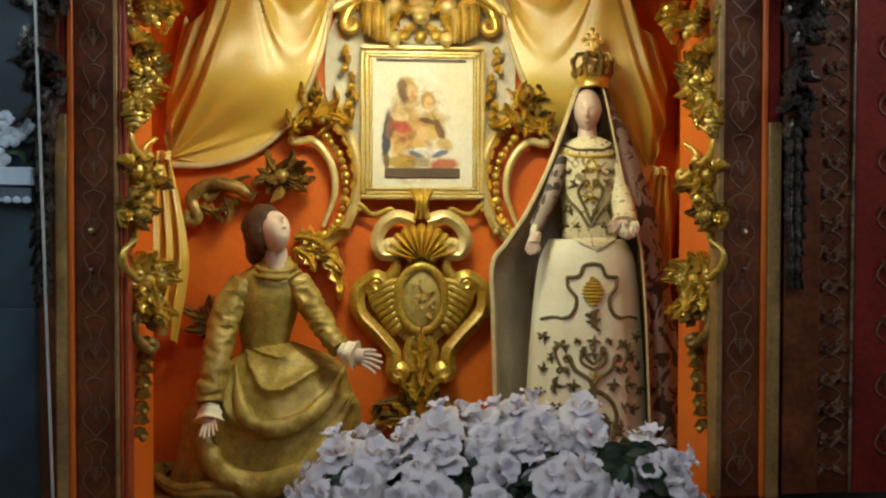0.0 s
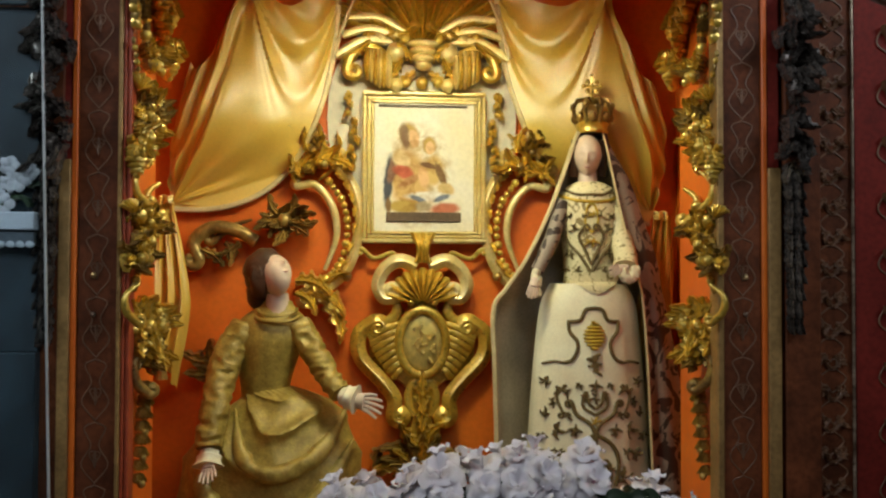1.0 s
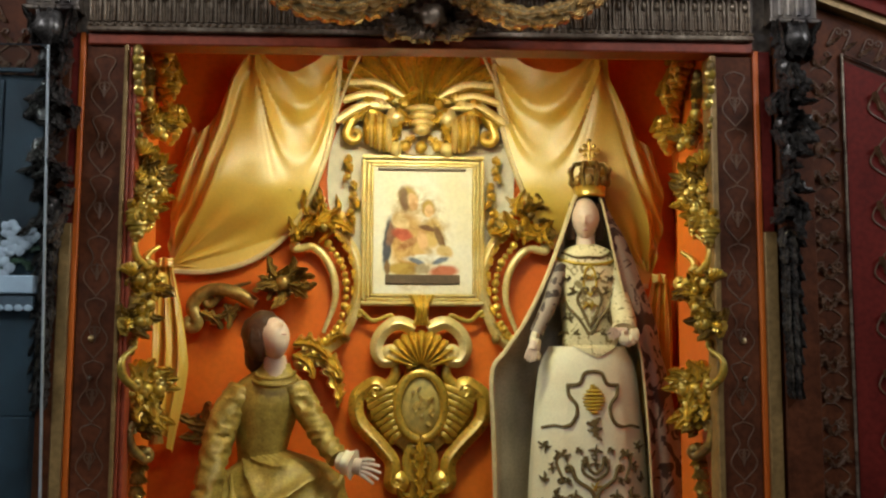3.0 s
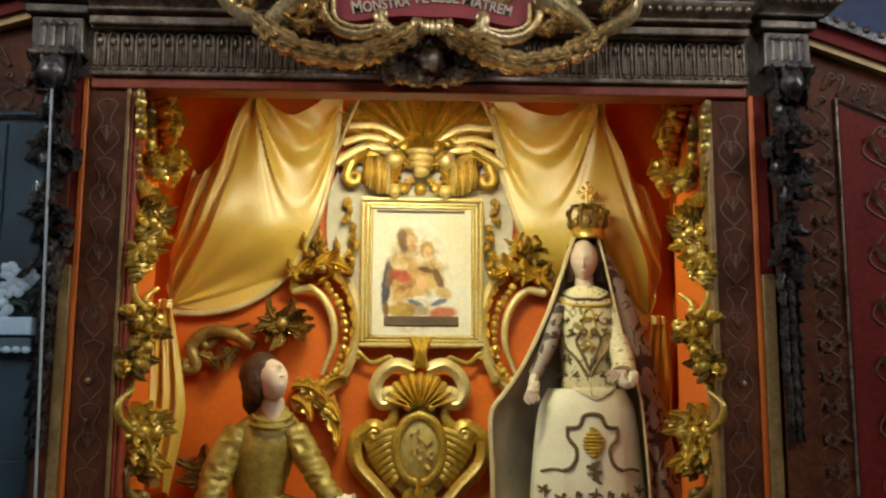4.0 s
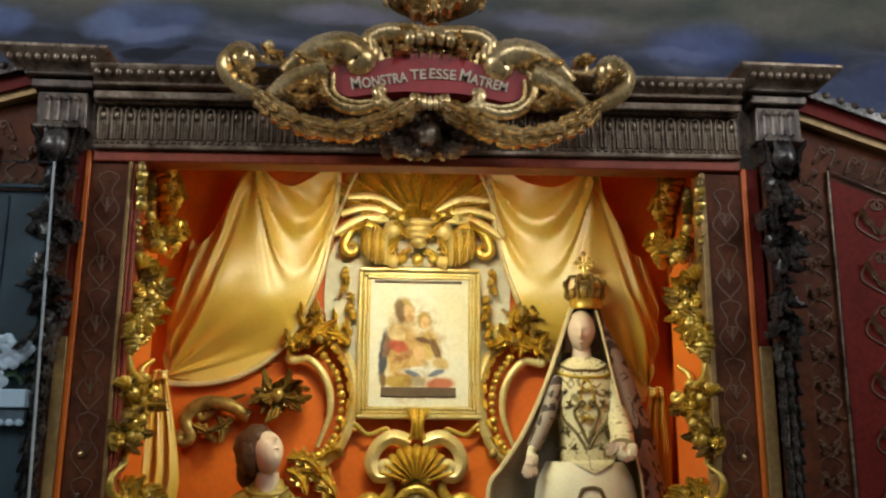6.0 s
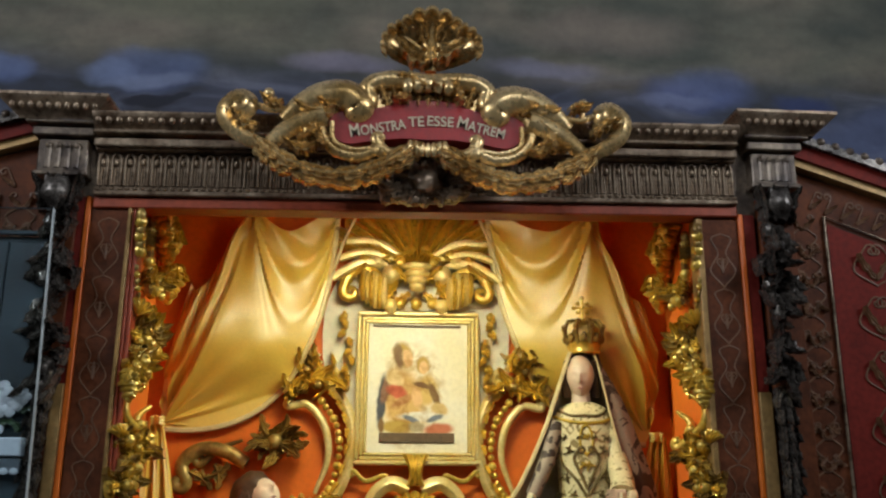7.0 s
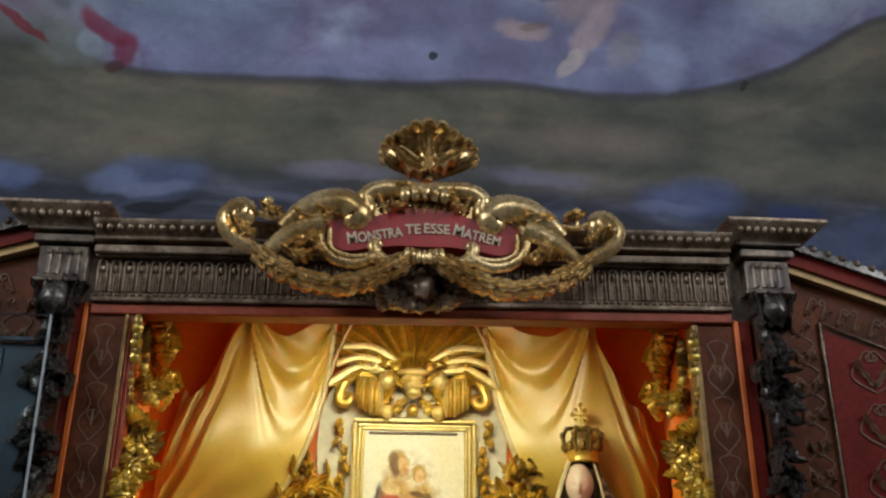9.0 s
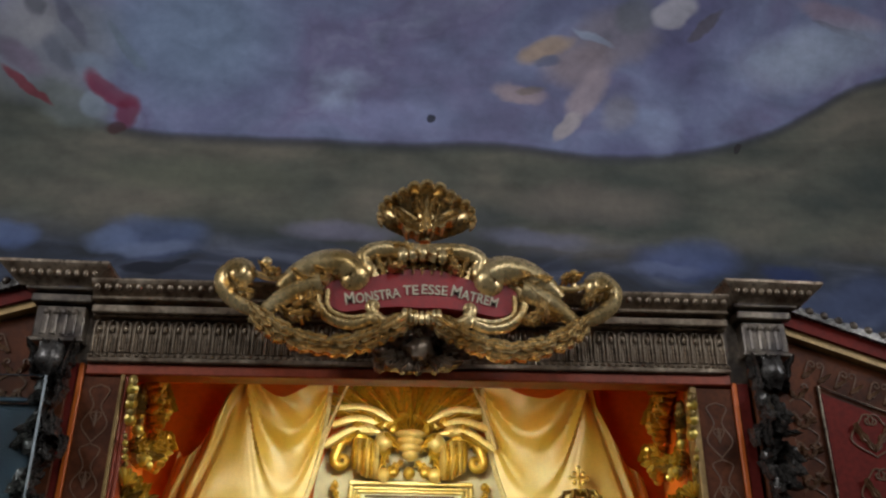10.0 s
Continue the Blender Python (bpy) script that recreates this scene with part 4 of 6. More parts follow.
    l.new(op("ADD", op("MULTIPLY", p, p), op("MULTIPLY", q, q)), mr.inputs["Value"])
    l.new(mr.outputs[0], mu.inputs["Factor"])
    l.new(col, mu.inputs["A"])
    l.new(br.outputs[0], mu.inputs["B"])
    l.new(mu.outputs["Result"], bs.inputs["Base Color"])
    g = Geo()
    g.box(-0.147, 0.155, 3.554, 3.563, 1.769, 1.807, 0.002)
    part("sill", g, umber, t, "brown painted ledge", smooth=False)
    # the top rail's shadow on the canvas, added as a dark bar
    g = Geo()
    g.box(-0.18, 0.18, 3.556, 3.563, 2.233, 2.243, 0.001)
    part("rail_shadow_bar", g, umber, t, smooth=False)
    return t


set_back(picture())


def crown_shell():
    """The great ribbed shell and volutes over the picture."""
    t = carving("shell_crest", "gilded carved shell with volutes above the picture", "carving", (0, 2.45))
    c = (-0.005, 2.473)
    g = Geo()
    g.fan(c, 0.46, YB, -66, 66, 13, 0.05, 0.1, 0, 0.62)
    part("shell", g, GOLD, t)
    for s in (-1, 1):
        for k, (p0, p1, p2) in enumerate((((-0.353, 2.428), (-0.244, 2.495), (-0.128, 2.49)), ((-0.326, 2.513), (-0.221, 2.543), (-0.105, 2.516)), ((-0.3, 2.585), (-0.18, 2.587), (-0.077, 2.533)))):
            q = [mirror(p, c[0]) if s > 0 else p for p in (p0, p1, p2)]
            rod(t, "rib", [(p.x, 3.53, p.y) for p in smooth_path(q, 14)], taper(0.018, 0.9, 0.45), LIT_GOLD, 8)
        e = [mirror(p, c[0]) if s > 0 else p for p in ((-0.255, 2.706), (-0.309, 2.578), (-0.357, 2.423))]
        rod(t, "cord", [(p.x, 3.5, p.y) for p in smooth_path(e, 12)], 0.007, SATIN_HEM, 6)
        m = lambda p: mirror(p, c[0]) if s > 0 else p
        v = m((-0.192, 2.387))
        # barrel volute, ringed
        for k in range(6):
            ball(t, "volute_ring", (v[0] + s * (0.035 - 0.017 * k), 3.54 - 0.005 * k, v[1] + 0.012 - 0.006 * k), (0.017, 0.05, 0.082 - 0.005 * abs(k - 3)), LIT_GOLD if k % 2 else GOLD)
        rod(t, "volute", scroll_path([m((-0.309, 2.386)), m((-0.28, 2.448)), m((-0.213, 2.472)), m((-0.134, 2.422))], 3.545, (0.03, -s, 1.2), (0.026, -s, 1.3)), taper(0.02))
        leaf(t, m((-0.325, 2.42)), m((-0.213, 2.49)), 0.032, 3.55)
        leaf(t, m((-0.246, 2.49)), m((-0.111, 2.526)), 0.03, 3.55)
        leaf(t, m((-0.133, 2.51)), m((-0.031, 2.55)), 0.026, 3.55)
        leaf(t, m((-0.134, 2.342)), m((-0.084, 2.423)), 0.03, 3.55)
        leaf(t, m((-0.038, 2.423)), m((-0.111, 2.48)), 0.03, 3.54)
        leaf(t, m((-0.032, 2.378)), m((-0.111, 2.319)), 0.026, 3.56)
        for p, r in (((-0.038, 2.557), 0.024), ((-0.147, 2.542), 0.024), ((-0.111, 2.45), 0.04), ((-0.224, 2.513), 0.024), ((-0.11, 2.318), 0.03), ((-0.07, 2.33), 0.022), ((-0.17, 2.505), 0.028), ((-0.075, 2.505), 0.022)):
            p = m(p)
            ball(t, "boss", (p[0], 3.535, p[1]), (r, r * 0.8, r), LIT_GOLD if r > 0.026 else GOLD, 0.3, r * 99)
    p = (-0.004, 2.447)
    for k in range(4):
        ball(t, "mask", (p[0], 3.53 - 0.006 * k, p[1] + 0.036 - 0.03 * k), (0.068 - 0.011 * k, 0.036, 0.021), LIT_GOLD)
    p = (-0.005, 2.332)
    ball(t, "heart", (p[0], 3.56, p[1]), (0.025, 0.02, 0.026), GOLD, 0.2)
    return t


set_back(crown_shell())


def side_frame(side):
    """A double scroll frame beside the picture with a string of beads between its rails."""
    s = side
    t = carving("scroll_frame", "gilded double scroll frame with beads beside the picture", "carving", (s * 0.35, 1.9), "scroll frames")
    c = 0.0
    m = lambda p: mirror(p, c) if s > 0 else p
    outer = [m(p) for p in ((-0.361, 2.009), (-0.283, 1.913), (-0.252, 1.774), (-0.289, 1.605), (-0.363, 1.515), (-0.475, 1.481))]
    inner = [m(p) for p in ((-0.506, 1.907), (-0.433, 1.914), (-0.364, 1.829), (-0.347, 1.706), (-0.392, 1.571))]
    rod(t, "outer_rail", scroll_path(outer, 3.57, (0.03, s, 1.1), (0.026, -s, 1.3), 34), taper(0.019), LIT_GOLD, 16, 0.8, 0.14)
    rod(t, "inner_rail", scroll_path(inner, 3.57, (0.012, s, 1.0), None, 30), taper(0.016, 0.8, 0.5), LIT_GOLD)
    mid = smooth_path([m(p) for p in ((-0.379, 1.93), (-0.319, 1.841), (-0.302, 1.729), (-0.329, 1.605), (-0.386, 1.537))], 15)
    for i, p in enumerate(mid):
        ball(t, "bead", (p.x, 3.565, p.y), 0.013 if i % 3 else 0.017, GOLD, 0.15, i)
    # leaves round the upper end
    for a, b, w in (((-0.461, 1.963), (-0.327, 2.065), 0.04), ((-0.417, 2.008), (-0.483, 2.108), 0.03), ((-0.372, 2.02), (-0.272, 1.965), 0.035), ((-0.484, 1.941), (-0.532, 2.03), 0.03), ((-0.383, 2.053), (-0.416, 2.153), 0.026), ((-0.439, 2.019), (-0.35, 1.986), 0.03), ((-0.506, 1.963), (-0.416, 2.042), 0.03)):
        leaf(t, m(a), m(b), w, 3.56, 0.025, 4, 0.1, 0.05)
    for p, r in (((-0.438, 2.12), 0.022), ((-0.443, 2.053), 0.02), ((-0.394, 1.993), 0.02), ((-0.303, 1.548), 0.02)):
        p = m(p)
        ball(t, "berry", (p[0], 3.54, p[1]), r, GOLD_DIM, 0.2, r * 50)
    rnd = random.Random(17)
    path = scroll_path(outer, 3.57, None, None, 22)
    for i in range(1, len(path) - 2, 2):
        p, p2 = path[i], path[i + 2]
        d = Vector((p2[0] - p[0], p2[2] - p[2])).normalized()
        nrm = Vector((-d.y, d.x)) * (-s)
        leaf(t, (p[0], p[2]), (p[0] + d.x * 0.05 + nrm.x * -0.022, p[2] + d.y * 0.05 + nrm.y * -0.022), 0.017, 3.575, 0.018, 3, 0.15 * s, 0.025)
    for i in range(14):
        u = i / 13
        a, b = m((-0.449, 2.131)), m((-0.506, 1.963))
        x, z = a[0] + (b[0] - a[0]) * u + rnd.uniform(-0.04, 0.06) * s * -1, a[1] + (b[1] - a[1]) * u
        g2 = rnd.uniform(0, 6.28)
        leaf(t, (x, z), (x + 0.05 * math.cos(g2), z + 0.05 * math.sin(g2)), 0.018, 3.55 - rnd.uniform(0, 0.02), 0.02, 3, rnd.uniform(-0.2, 0.2), 0.03, GOLD if i % 2 else GOLD_DIM)
    # drop garland along the picture
    for i in range(9):
        u = i / 8
        a = m((-0.299, 2.278))
        b = m((-0.278, 1.987))
        x, z = a[0] + (b[0] - a[0]) * u + s * 0.012 * math.sin(u * 9), a[1] + (b[1] - a[1]) * u
        leaf(t, (x, z + 0.02), (x + s * 0.02 * (-1) ** i, z - 0.022), 0.02, 3.575, 0.02, 3, 0.1, 0.02)
        if i % 2 == 0:
            ball(t, "berry", (x, 3.56, z), 0.012, GOLD)
    leaf(t, m((-0.349, 2.132)), m((-0.417, 1.93)), 0.02, 3.575, 0.02, 4, 0.2)
    # small scroll under the picture's corner
    rod(t, "tendril", scroll_path([m((-0.127, 1.643)), m((-0.195, 1.62)), m((-0.24, 1.657))], 3.57, (0.012, s, 1.1), (0.014, -s, 1.1), 14), taper(0.009), GOLD, 8)
    return t


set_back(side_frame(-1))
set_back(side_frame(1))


def cartouche():
    """The heart-shaped gilded cartouche under the picture."""
    t = carving("cartouche", "gilded carved cartouche with shell, ribbed wings and oval medallion", "carving", (0, 1.3))
    c = (0.001, 1.343)[0]
    zz = lambda v: (0.004, 2.472)[1] - v * 0.002325
    k = 0.00231

    def m(u, v, s):
        return (c + s * abs(747 - u) * k, zz(v))

    g = Geo()
    g.fan((c, zz(448)), 0.155, 3.57, -80, 80, 11, 0.035, 0.12)
    part("shell", g, GOLD, t)
    for s in (-1, 1):
        rod(t, "top_volute", scroll_path([m(736, 380, s), m(706, 370, s), m(680, 386, s), m(669, 412, s), m(678, 434, s), m(694, 436, s)], 3.56, None, (0.026, -s, 1.4), 18), lambda u: 0.026 - 0.009 * u, LIT_GOLD, 16, 0.8, 0.14)
        rod(t, "neck_band", [(p.x, 3.575, p.y) for p in smooth_path([m(702, 440, s), m(700, 465, s), m(672, 485, s), m(650, 480, s)], 16)], taper(0.022, 0.6, 0.6))
        rod(t, "side_rail", scroll_path([m(662, 476, s), m(637, 498, s), m(640, 538, s), m(676, 578, s), m(698, 608, s), m(697, 640, s)], 3.57, (0.03, s, 1.3), (0.024, -s, 1.4), 34), lambda u: 0.028 - 0.006 * abs(u - 0.5), GOLD, 16, 0.8, 0.14)
        for i in range(8):
            u = i / 7
            a = m(708 + 6 * u, 478 + 78 * u, s)
            b = m(655 + 42 * u ** 1.4, 505 + 68 * u, s)
            rod(t, "wing_rib", [(p.x, 3.575 - 0.02 * math.sin(q / 10 * 3), p.y) for q, p in enumerate(smooth_path([a, ((a[0] + b[0]) / 2, (a[1] + b[1]) / 2 + 0.006), b], 10))], taper(0.0135, 0.7, 1.15), GOLD, 8)
        rod(t, "foot_scroll", scroll_path([m(728, 585, s), m(722, 610, s), m(730, 640, s)], 3.575, (0.016, s, 1.2), None, 14), 0.016)
        leaf(t, m(740, 690, s), m(708, 648, s), 0.035, 3.57, 0.03, 4, 0.1, 0.04)
        leaf(t, m(735, 720, s), m(670, 690, s), 0.045, 3.57, 0.03, 4, -0.15, 0.05, GOLD_DIM)
        leaf(t, m(745, 740, s), m(690, 715, s), 0.045, 3.56, 0.03, 4, -0.1, 0.05, GOLD_DIM)
        leaf(t, m(665, 720, s), m(690, 690, s), 0.03, 3.57, 0.03, 3, 0.2, 0.03, GOLD_DIM)
        ball(t, "boss", (m(726, 443, s)[0], 3.545, zz(443)), 0.014)
    # body plate
    g = Geo()
    prof = [(0.05, 440), (0.085, 470), (0.19, 495), (0.215, 530), (0.17, 560), (0.075, 588), (0.05, 612), (0.045, 650), (0.09, 700), (0.12, 745)]
    P_ = smooth_path([(w, zz(v)) for w, v in prof], 30)
    g.sheet([[(c - p.x, 3.6, p.y), (c - p.x * 0.85, 3.58, p.y), (c, 3.572, p.y), (c + p.x * 0.85, 3.58, p.y), (c + p.x, 3.6, p.y)] for p in P_])
    part("body", g, GOLD, t)
    oval = [(c + 0.095 * math.cos(a), 3.555, zz(512) + 0.132 * math.sin(a)) for a in [2 * math.pi * i / 40 for i in range(41)]]
    rod(t, "oval_rim", oval, 0.017, GOLD, 10)
    g = Geo()
    g.blob((c, 3.575, zz(512)), (0.085, 0.022, 0.122), 24, 14)
    part("medallion", g, CREAM_GOLD, t, "pale gold oval medallion")
    rnd = random.Random(4)
    for i in range(16):
        a, r = rnd.uniform(0, 6.28), rnd.uniform(0.15, 0.8)
        x, z = c + 0.07 * r * math.cos(a), zz(512) + 0.105 * r * math.sin(a)
        leaf(t, (x, z), (x + rnd.uniform(-0.03, 0.03), z + rnd.uniform(-0.03, 0.03)), 0.012, 3.556, 0.01, 3, 0, 0.006, LIT_GOLD)
    for v, w in ((590, 0.03), (620, 0.04), (650, 0.034)):
        g = Geo()
        g.leaf((c, zz(v - 30)), (c, zz(v + 15)), w, 3.565, 0.03, 3, 0, 0.02)
        part("leaf", g, GOLD, t)
    # acanthus base
    for q in (-1, 0, 1):
        leaf(t, (c + q * 0.02, zz(730)), (c + q * 0.07, zz(665)), 0.035, 3.56, 0.03, 4, 0, 0.05, GOLD_DIM)
    for i in range(9):
        a = radians(-84 + 21 * i)
        ln = 0.2 - 0.03 * math.cos(a)
        leaf(t, (c + 0.03 * math.sin(a), zz(742)), (c + ln * math.sin(a), zz(742) + 0.12 * math.cos(a) + 0.03), 0.036, 3.555, 0.03, 4, 0.12 * math.sin(a), 0.05, GOLD_DIM if i % 2 else GOLD)
    for e in (-1, 1):
        rod(t, "base_scroll", scroll_path([(c + e * 0.05, zz(740)), (c + e * 0.12, zz(712)), (c + e * 0.17, zz(716))], 3.55, None, (0.024, -e, 1.3), 14), taper(0.017), GOLD_DIM)
    # tongue that laps over the picture frame
    rows = []
    for i in range(10):
        u = i / 9
        w = 0.055 - 0.03 * math.sin(math.pi * u * 0.8)
        rows.append([(c + w * q, 3.535 - 0.02 * math.sin(math.pi * u) - 0.008 * math.cos(q * 9), zz(322 + 52 * u)) for q in [-1 + j / 4 for j in range(9)]])
    g = Geo()
    g.sheet(rows)
    g.sheet([[(x, 3.57, z) for x, y, z in r] for r in rows[::-1]])
    part("tongue", g, GOLD, t)
    return t


CREAM_GOLD = mat("pale_gold_relief", (0.86, 0.66, 0.2), 0.4, 0.4, 0.35, 14, 60, 0.3)
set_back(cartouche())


def leaf_spray(side):
    """A scrolling branch with a bunch of dark gold leaves, and a falling acanthus below it."""
    s = side
    t = carving("leaf_spray", "dark gilded scrolling branch with a leaf bunch", "carving", (s * 0.7, 1.8), "leaf sprays")
    m = lambda p: mirror(p) if s > 0 else p
    rod(t, "branch", scroll_path([m((-0.887, 1.617)), m((-0.908, 1.683)), m((-0.838, 1.739)), m((-0.739, 1.728)), m((-0.662, 1.683))], 3.56, (0.026, s, 1.3), None, 26), lambda u: 0.012 + 0.014 * min(1, u * 2), GOLD_DIM)
    rod(t, "branch", scroll_path([m((-0.684, 1.773)), m((-0.772, 1.739)), m((-0.834, 1.683))], 3.575, None, (0.02, s, 1.2), 18), taper(0.014), GOLD_DIM)
    cx, cz = m((-0.551, 1.768))
    rnd = random.Random(11)
    for i in range(30):
        a = rnd.uniform(0, 6.28)
        r = rnd.uniform(0.05, 0.135)
        o = rnd.uniform(0, 0.03)
        leaf(t, (cx + o * math.cos(a), cz + o * math.sin(a)), (cx + r * math.cos(a), cz + r * 0.85 * math.sin(a)), rnd.uniform(0.022, 0.034), 3.57 - rnd.uniform(0, 0.045), 0.025, 4, rnd.uniform(-0.2, 0.2), 0.04, GOLD_DIM)
    ball(t, "bud", (cx, 3.52, cz), 0.03, GOLD_DIM, 0.3, 2)
    for a, b, w in (((-0.882, 1.65), (-0.784, 1.583), 0.03), ((-0.783, 1.683), (-0.762, 1.583), 0.026), ((-0.728, 1.683), (-0.817, 1.628), 0.026)):
        leaf(t, m(a), m(b), w, 3.57, 0.025, 4, 0.1, 0.03, GOLD_DIM)
    for a, b, w in (((-0.508, 1.527), (-0.364, 1.47), 0.05), ((-0.453, 1.481), (-0.308, 1.391), 0.055), ((-0.42, 1.47), (-0.32, 1.3), 0.05), ((-0.375, 1.526), (-0.285, 1.56), 0.03), ((-0.509, 1.482), (-0.42, 1.391), 0.04), ((-0.353, 1.391), (-0.327, 1.278), 0.03)):
        leaf(t, m(a), m(b), w, 3.565, 0.03, 4, 0.15, 0.05)
    for a, b, w in (((-0.809, 1.215), (-0.94, 1.249), 0.045), ((-0.798, 1.181), (-0.93, 1.171), 0.04), ((-0.82, 1.192), (-0.83, 1.304), 0.035), ((-0.886, 1.193), (-0.81, 1.136), 0.035)):
        leaf(t, m(a), m(b), w, 3.57, 0.03, 4, 0.15, 0.05, GOLD_DIM)
    return t


set_back(leaf_spray(-1))


def side_garland(side):
    """Carved husks, shells, fruit and leaf bunches that drop down the niche's side wall."""
    s = side
    t = thing("side_garland", "gilded carved garland of husks, shells and fruit on the niche side", "carving", "side garlands", at=(s * 1.0, 3.3, 1.7))
    rnd = random.Random(21)
    ca, sa = math.cos(radians(45)), math.sin(radians(45))

    def put(name, g, at, m=GOLD):
        y, z = at
        x = 1.0
        if y > 3.56:
            x, y = 1.0 - (y - 3.56) * 0.6, 3.56
        # the relief looks half across the niche and half into the room
        g.v = [(s * (x + (vx * ca * 1.0 + vy * sa)), y + (-vx * sa + vy * ca) * 1.0, z + vz) for vx, vy, vz in g.v]
        if s < 0:
            g.f = [f[::-1] for f in g.f]
        part(name, g, m, t)

    def husk(at, r, n=4, m=GOLD):
        for i in range(n):
            g = Geo()
            for q in range(5):
                a = (q - 2) * 0.55
                g.leaf((math.sin(a) * r * 0.25, r * 0.6), (math.sin(a) * r * 1.05, -r * 0.55 - 0.3 * r * math.cos(a)), r * 0.36, -0.012 - r * 0.45 * math.cos(a), r * 0.4, 2, 0, 0.3 * r)
            put("husk", g, (at[0], at[1] + r * (0.9 - 0.75 * i)), m)

    def bulb(at, r, m=GOLD):
        r = r * 1.12
        g = Geo()
        for i in range(5):
            g.blob((0.0, -0.03, (2 - i) * r * 0.4), (r * (0.82 - 0.06 * (i - 1.2) ** 2) * (1 if i % 2 else 1.12), r * 0.85, r * 0.36), 16, 8, 0, 0.3, i + r * 100)
        g.blob((0, -0.03, -r * 1.1), r * 0.3, 8, 6)
        for q in (-1, 0, 1):
            g.leaf((q * r * 0.3, r * 1.15), (q * r * 0.8, r * 0.1), r * 0.32, -0.03 - r * 0.55, r * 0.25, 2, 0, r * 0.2)
        put("ringed_bulb", g, at, m)

    def bunch(at, r, n, m=GOLD_DIM):
        n, r = int(n * 1.9), r * 1.2
        for i in range(n):
            g = Geo()
            a, o = rnd.uniform(0, 6.28), rnd.uniform(0, 0.5) * r
            x, z = o * math.cos(a), o * math.sin(a)
            b = a + rnd.uniform(-0.7, 0.7)
            ln = r * rnd.uniform(0.42, 0.8)
            g.leaf((x, z), (x + ln * math.cos(b), z + ln * math.sin(b)), r * rnd.uniform(0.28, 0.42), -0.01 - rnd.uniform(0, 0.04), 0.02, 3, rnd.uniform(-0.2, 0.2), 0.03)
            put("leaf", g, at, GOLD if rnd.random() < 0.55 else m)
        for i in range(max(2, n // 3)):
            g = Geo()
            g.blob((rnd.uniform(-0.5, 0.5) * r, -0.05, rnd.uniform(-0.6, 0.6) * r), rnd.uniform(0.014, 0.025), 9, 6, 0, 0.2, i)
            put("berry", g, at, GOLD)

    def chain(a, b, n, r):
        for i in range(n):
            u = i / max(1, n - 1)
            g = Geo()
            g.blob((0, -0.015, 0), (r * (1.1 if i % 2 else 0.8), r, r * 1.2), 9, 6, 0, 0.25, i)
            put("bead", g, (a[0] + (b[0] - a[0]) * u, a[1] + (b[1] - a[1]) * u), GOLD if i % 2 else GOLD_DIM)

    def plate(at, r, turn, m=GOLD):
        g = Geo()
        g.fan((0, -r * 0.4), r * 1.5, -0.005, turn - 55, turn + 55, 5, 0.02, 0.1)
        put("shell", g, at, m)

    def horn(at, ln, w, turn, m=GOLD):
        g = Geo()
        a = radians(turn)
        pts = [(-0.25 * ln * math.cos(a), ln * 0.5), (0.12 * ln, ln * 0.2), (0.1 * ln, -ln * 0.2), (-0.2 * ln, -ln * 0.5)]
        g.tube(scroll_path(pts, -0.02, None, (w * 0.9, -1, 1.1), 16), taper(w, 0.4, 0.6), 10)
        put("scroll", g, at, m)

    bulb((3.253, 2.594), 0.05)
    bulb((3.298, 2.546), 0.044)
    bulb((3.362, 2.502), 0.052)
    husk((3.111, 2.48), 0.022, 4, GOLD_DIM)
    chain((2.978, 2.514), (3.015, 2.392), 6, 0.02)
    chain((3.108, 2.519), (3.133, 2.384), 6, 0.02)
    bulb((3.426, 2.368), 0.056)
    bunch((3.185, 2.306), 0.062, 7)
    plate((3.045, 2.188), 0.045, -20)
    chain((2.985, 2.326), (3.041, 2.242), 5, 0.01)
    bunch((3.139, 2.107), 0.081, 14)
    bunch((3.058, 2.011), 0.062, 8, GOLD)
    bulb((3.015, 1.932), 0.040)
    bulb((3.15, 1.961), 0.029)
    horn((3.069, 1.857), 0.14, 0.016, 20)
    horn((3.222, 1.814), 0.13, 0.018, 0)
    plate((3.007, 1.766), 0.035, 10)
    bunch((3.08, 1.713), 0.075, 12)
    bunch((3.032, 1.616), 0.069, 11)
    chain((3.214, 1.709), (3.026, 1.509), 9, 0.014)
    horn((2.97, 1.458), 0.13, 0.014, 0)
    bunch((3.142, 1.373), 0.094, 13, GOLD)
    bunch((3.17, 1.283), 0.075, 10)
    horn((3.097, 1.223), 0.16, 0.018, 10, GOLD_DIM)
    for i in range(8):
        y, z = (3.183, 1.133)
        husk((y - 0.01 * i, z - 0.042 * i), 0.03 - 0.001 * i, 1, GOLD_DIM)
        if i % 2:
            g = Geo()
            g.blob((0, -0.03, 0), 0.014, 8, 6, 0, 0.2, i)
            put("bead", g, (y - 0.01 * i, z - 0.042 * i), GOLD_DIM)
    return t


side_garland(-1)
side_garland(1)


# ---- the statues ----
CLOTH = mat("ivory_silk", (0.93, 0.87, 0.6), 0.55, 0, 0.12, 5, 120, 0.15, other=(0.8, 0.69, 0.42))
EMBROID = mat("brown_embroidery", (0.22, 0.15, 0.045), 0.6, 0.1, 0.4, 30, 150, 0.4)
EMBROID_GOLD = mat("yellow_gold_embroidery", (0.68, 0.46, 0.05), 0.45, 0.3, 0.3, 30, 150, 0.4)
LINING = mat("taupe_silk_lining", (0.62, 0.53, 0.36), 0.5, 0, 0.25, 6, 90, 0.1)
WAX = mat("pale_painted_wood_skin", (0.78, 0.6, 0.43), 0.4, 0, 0.12, 6, 60, 0.04)
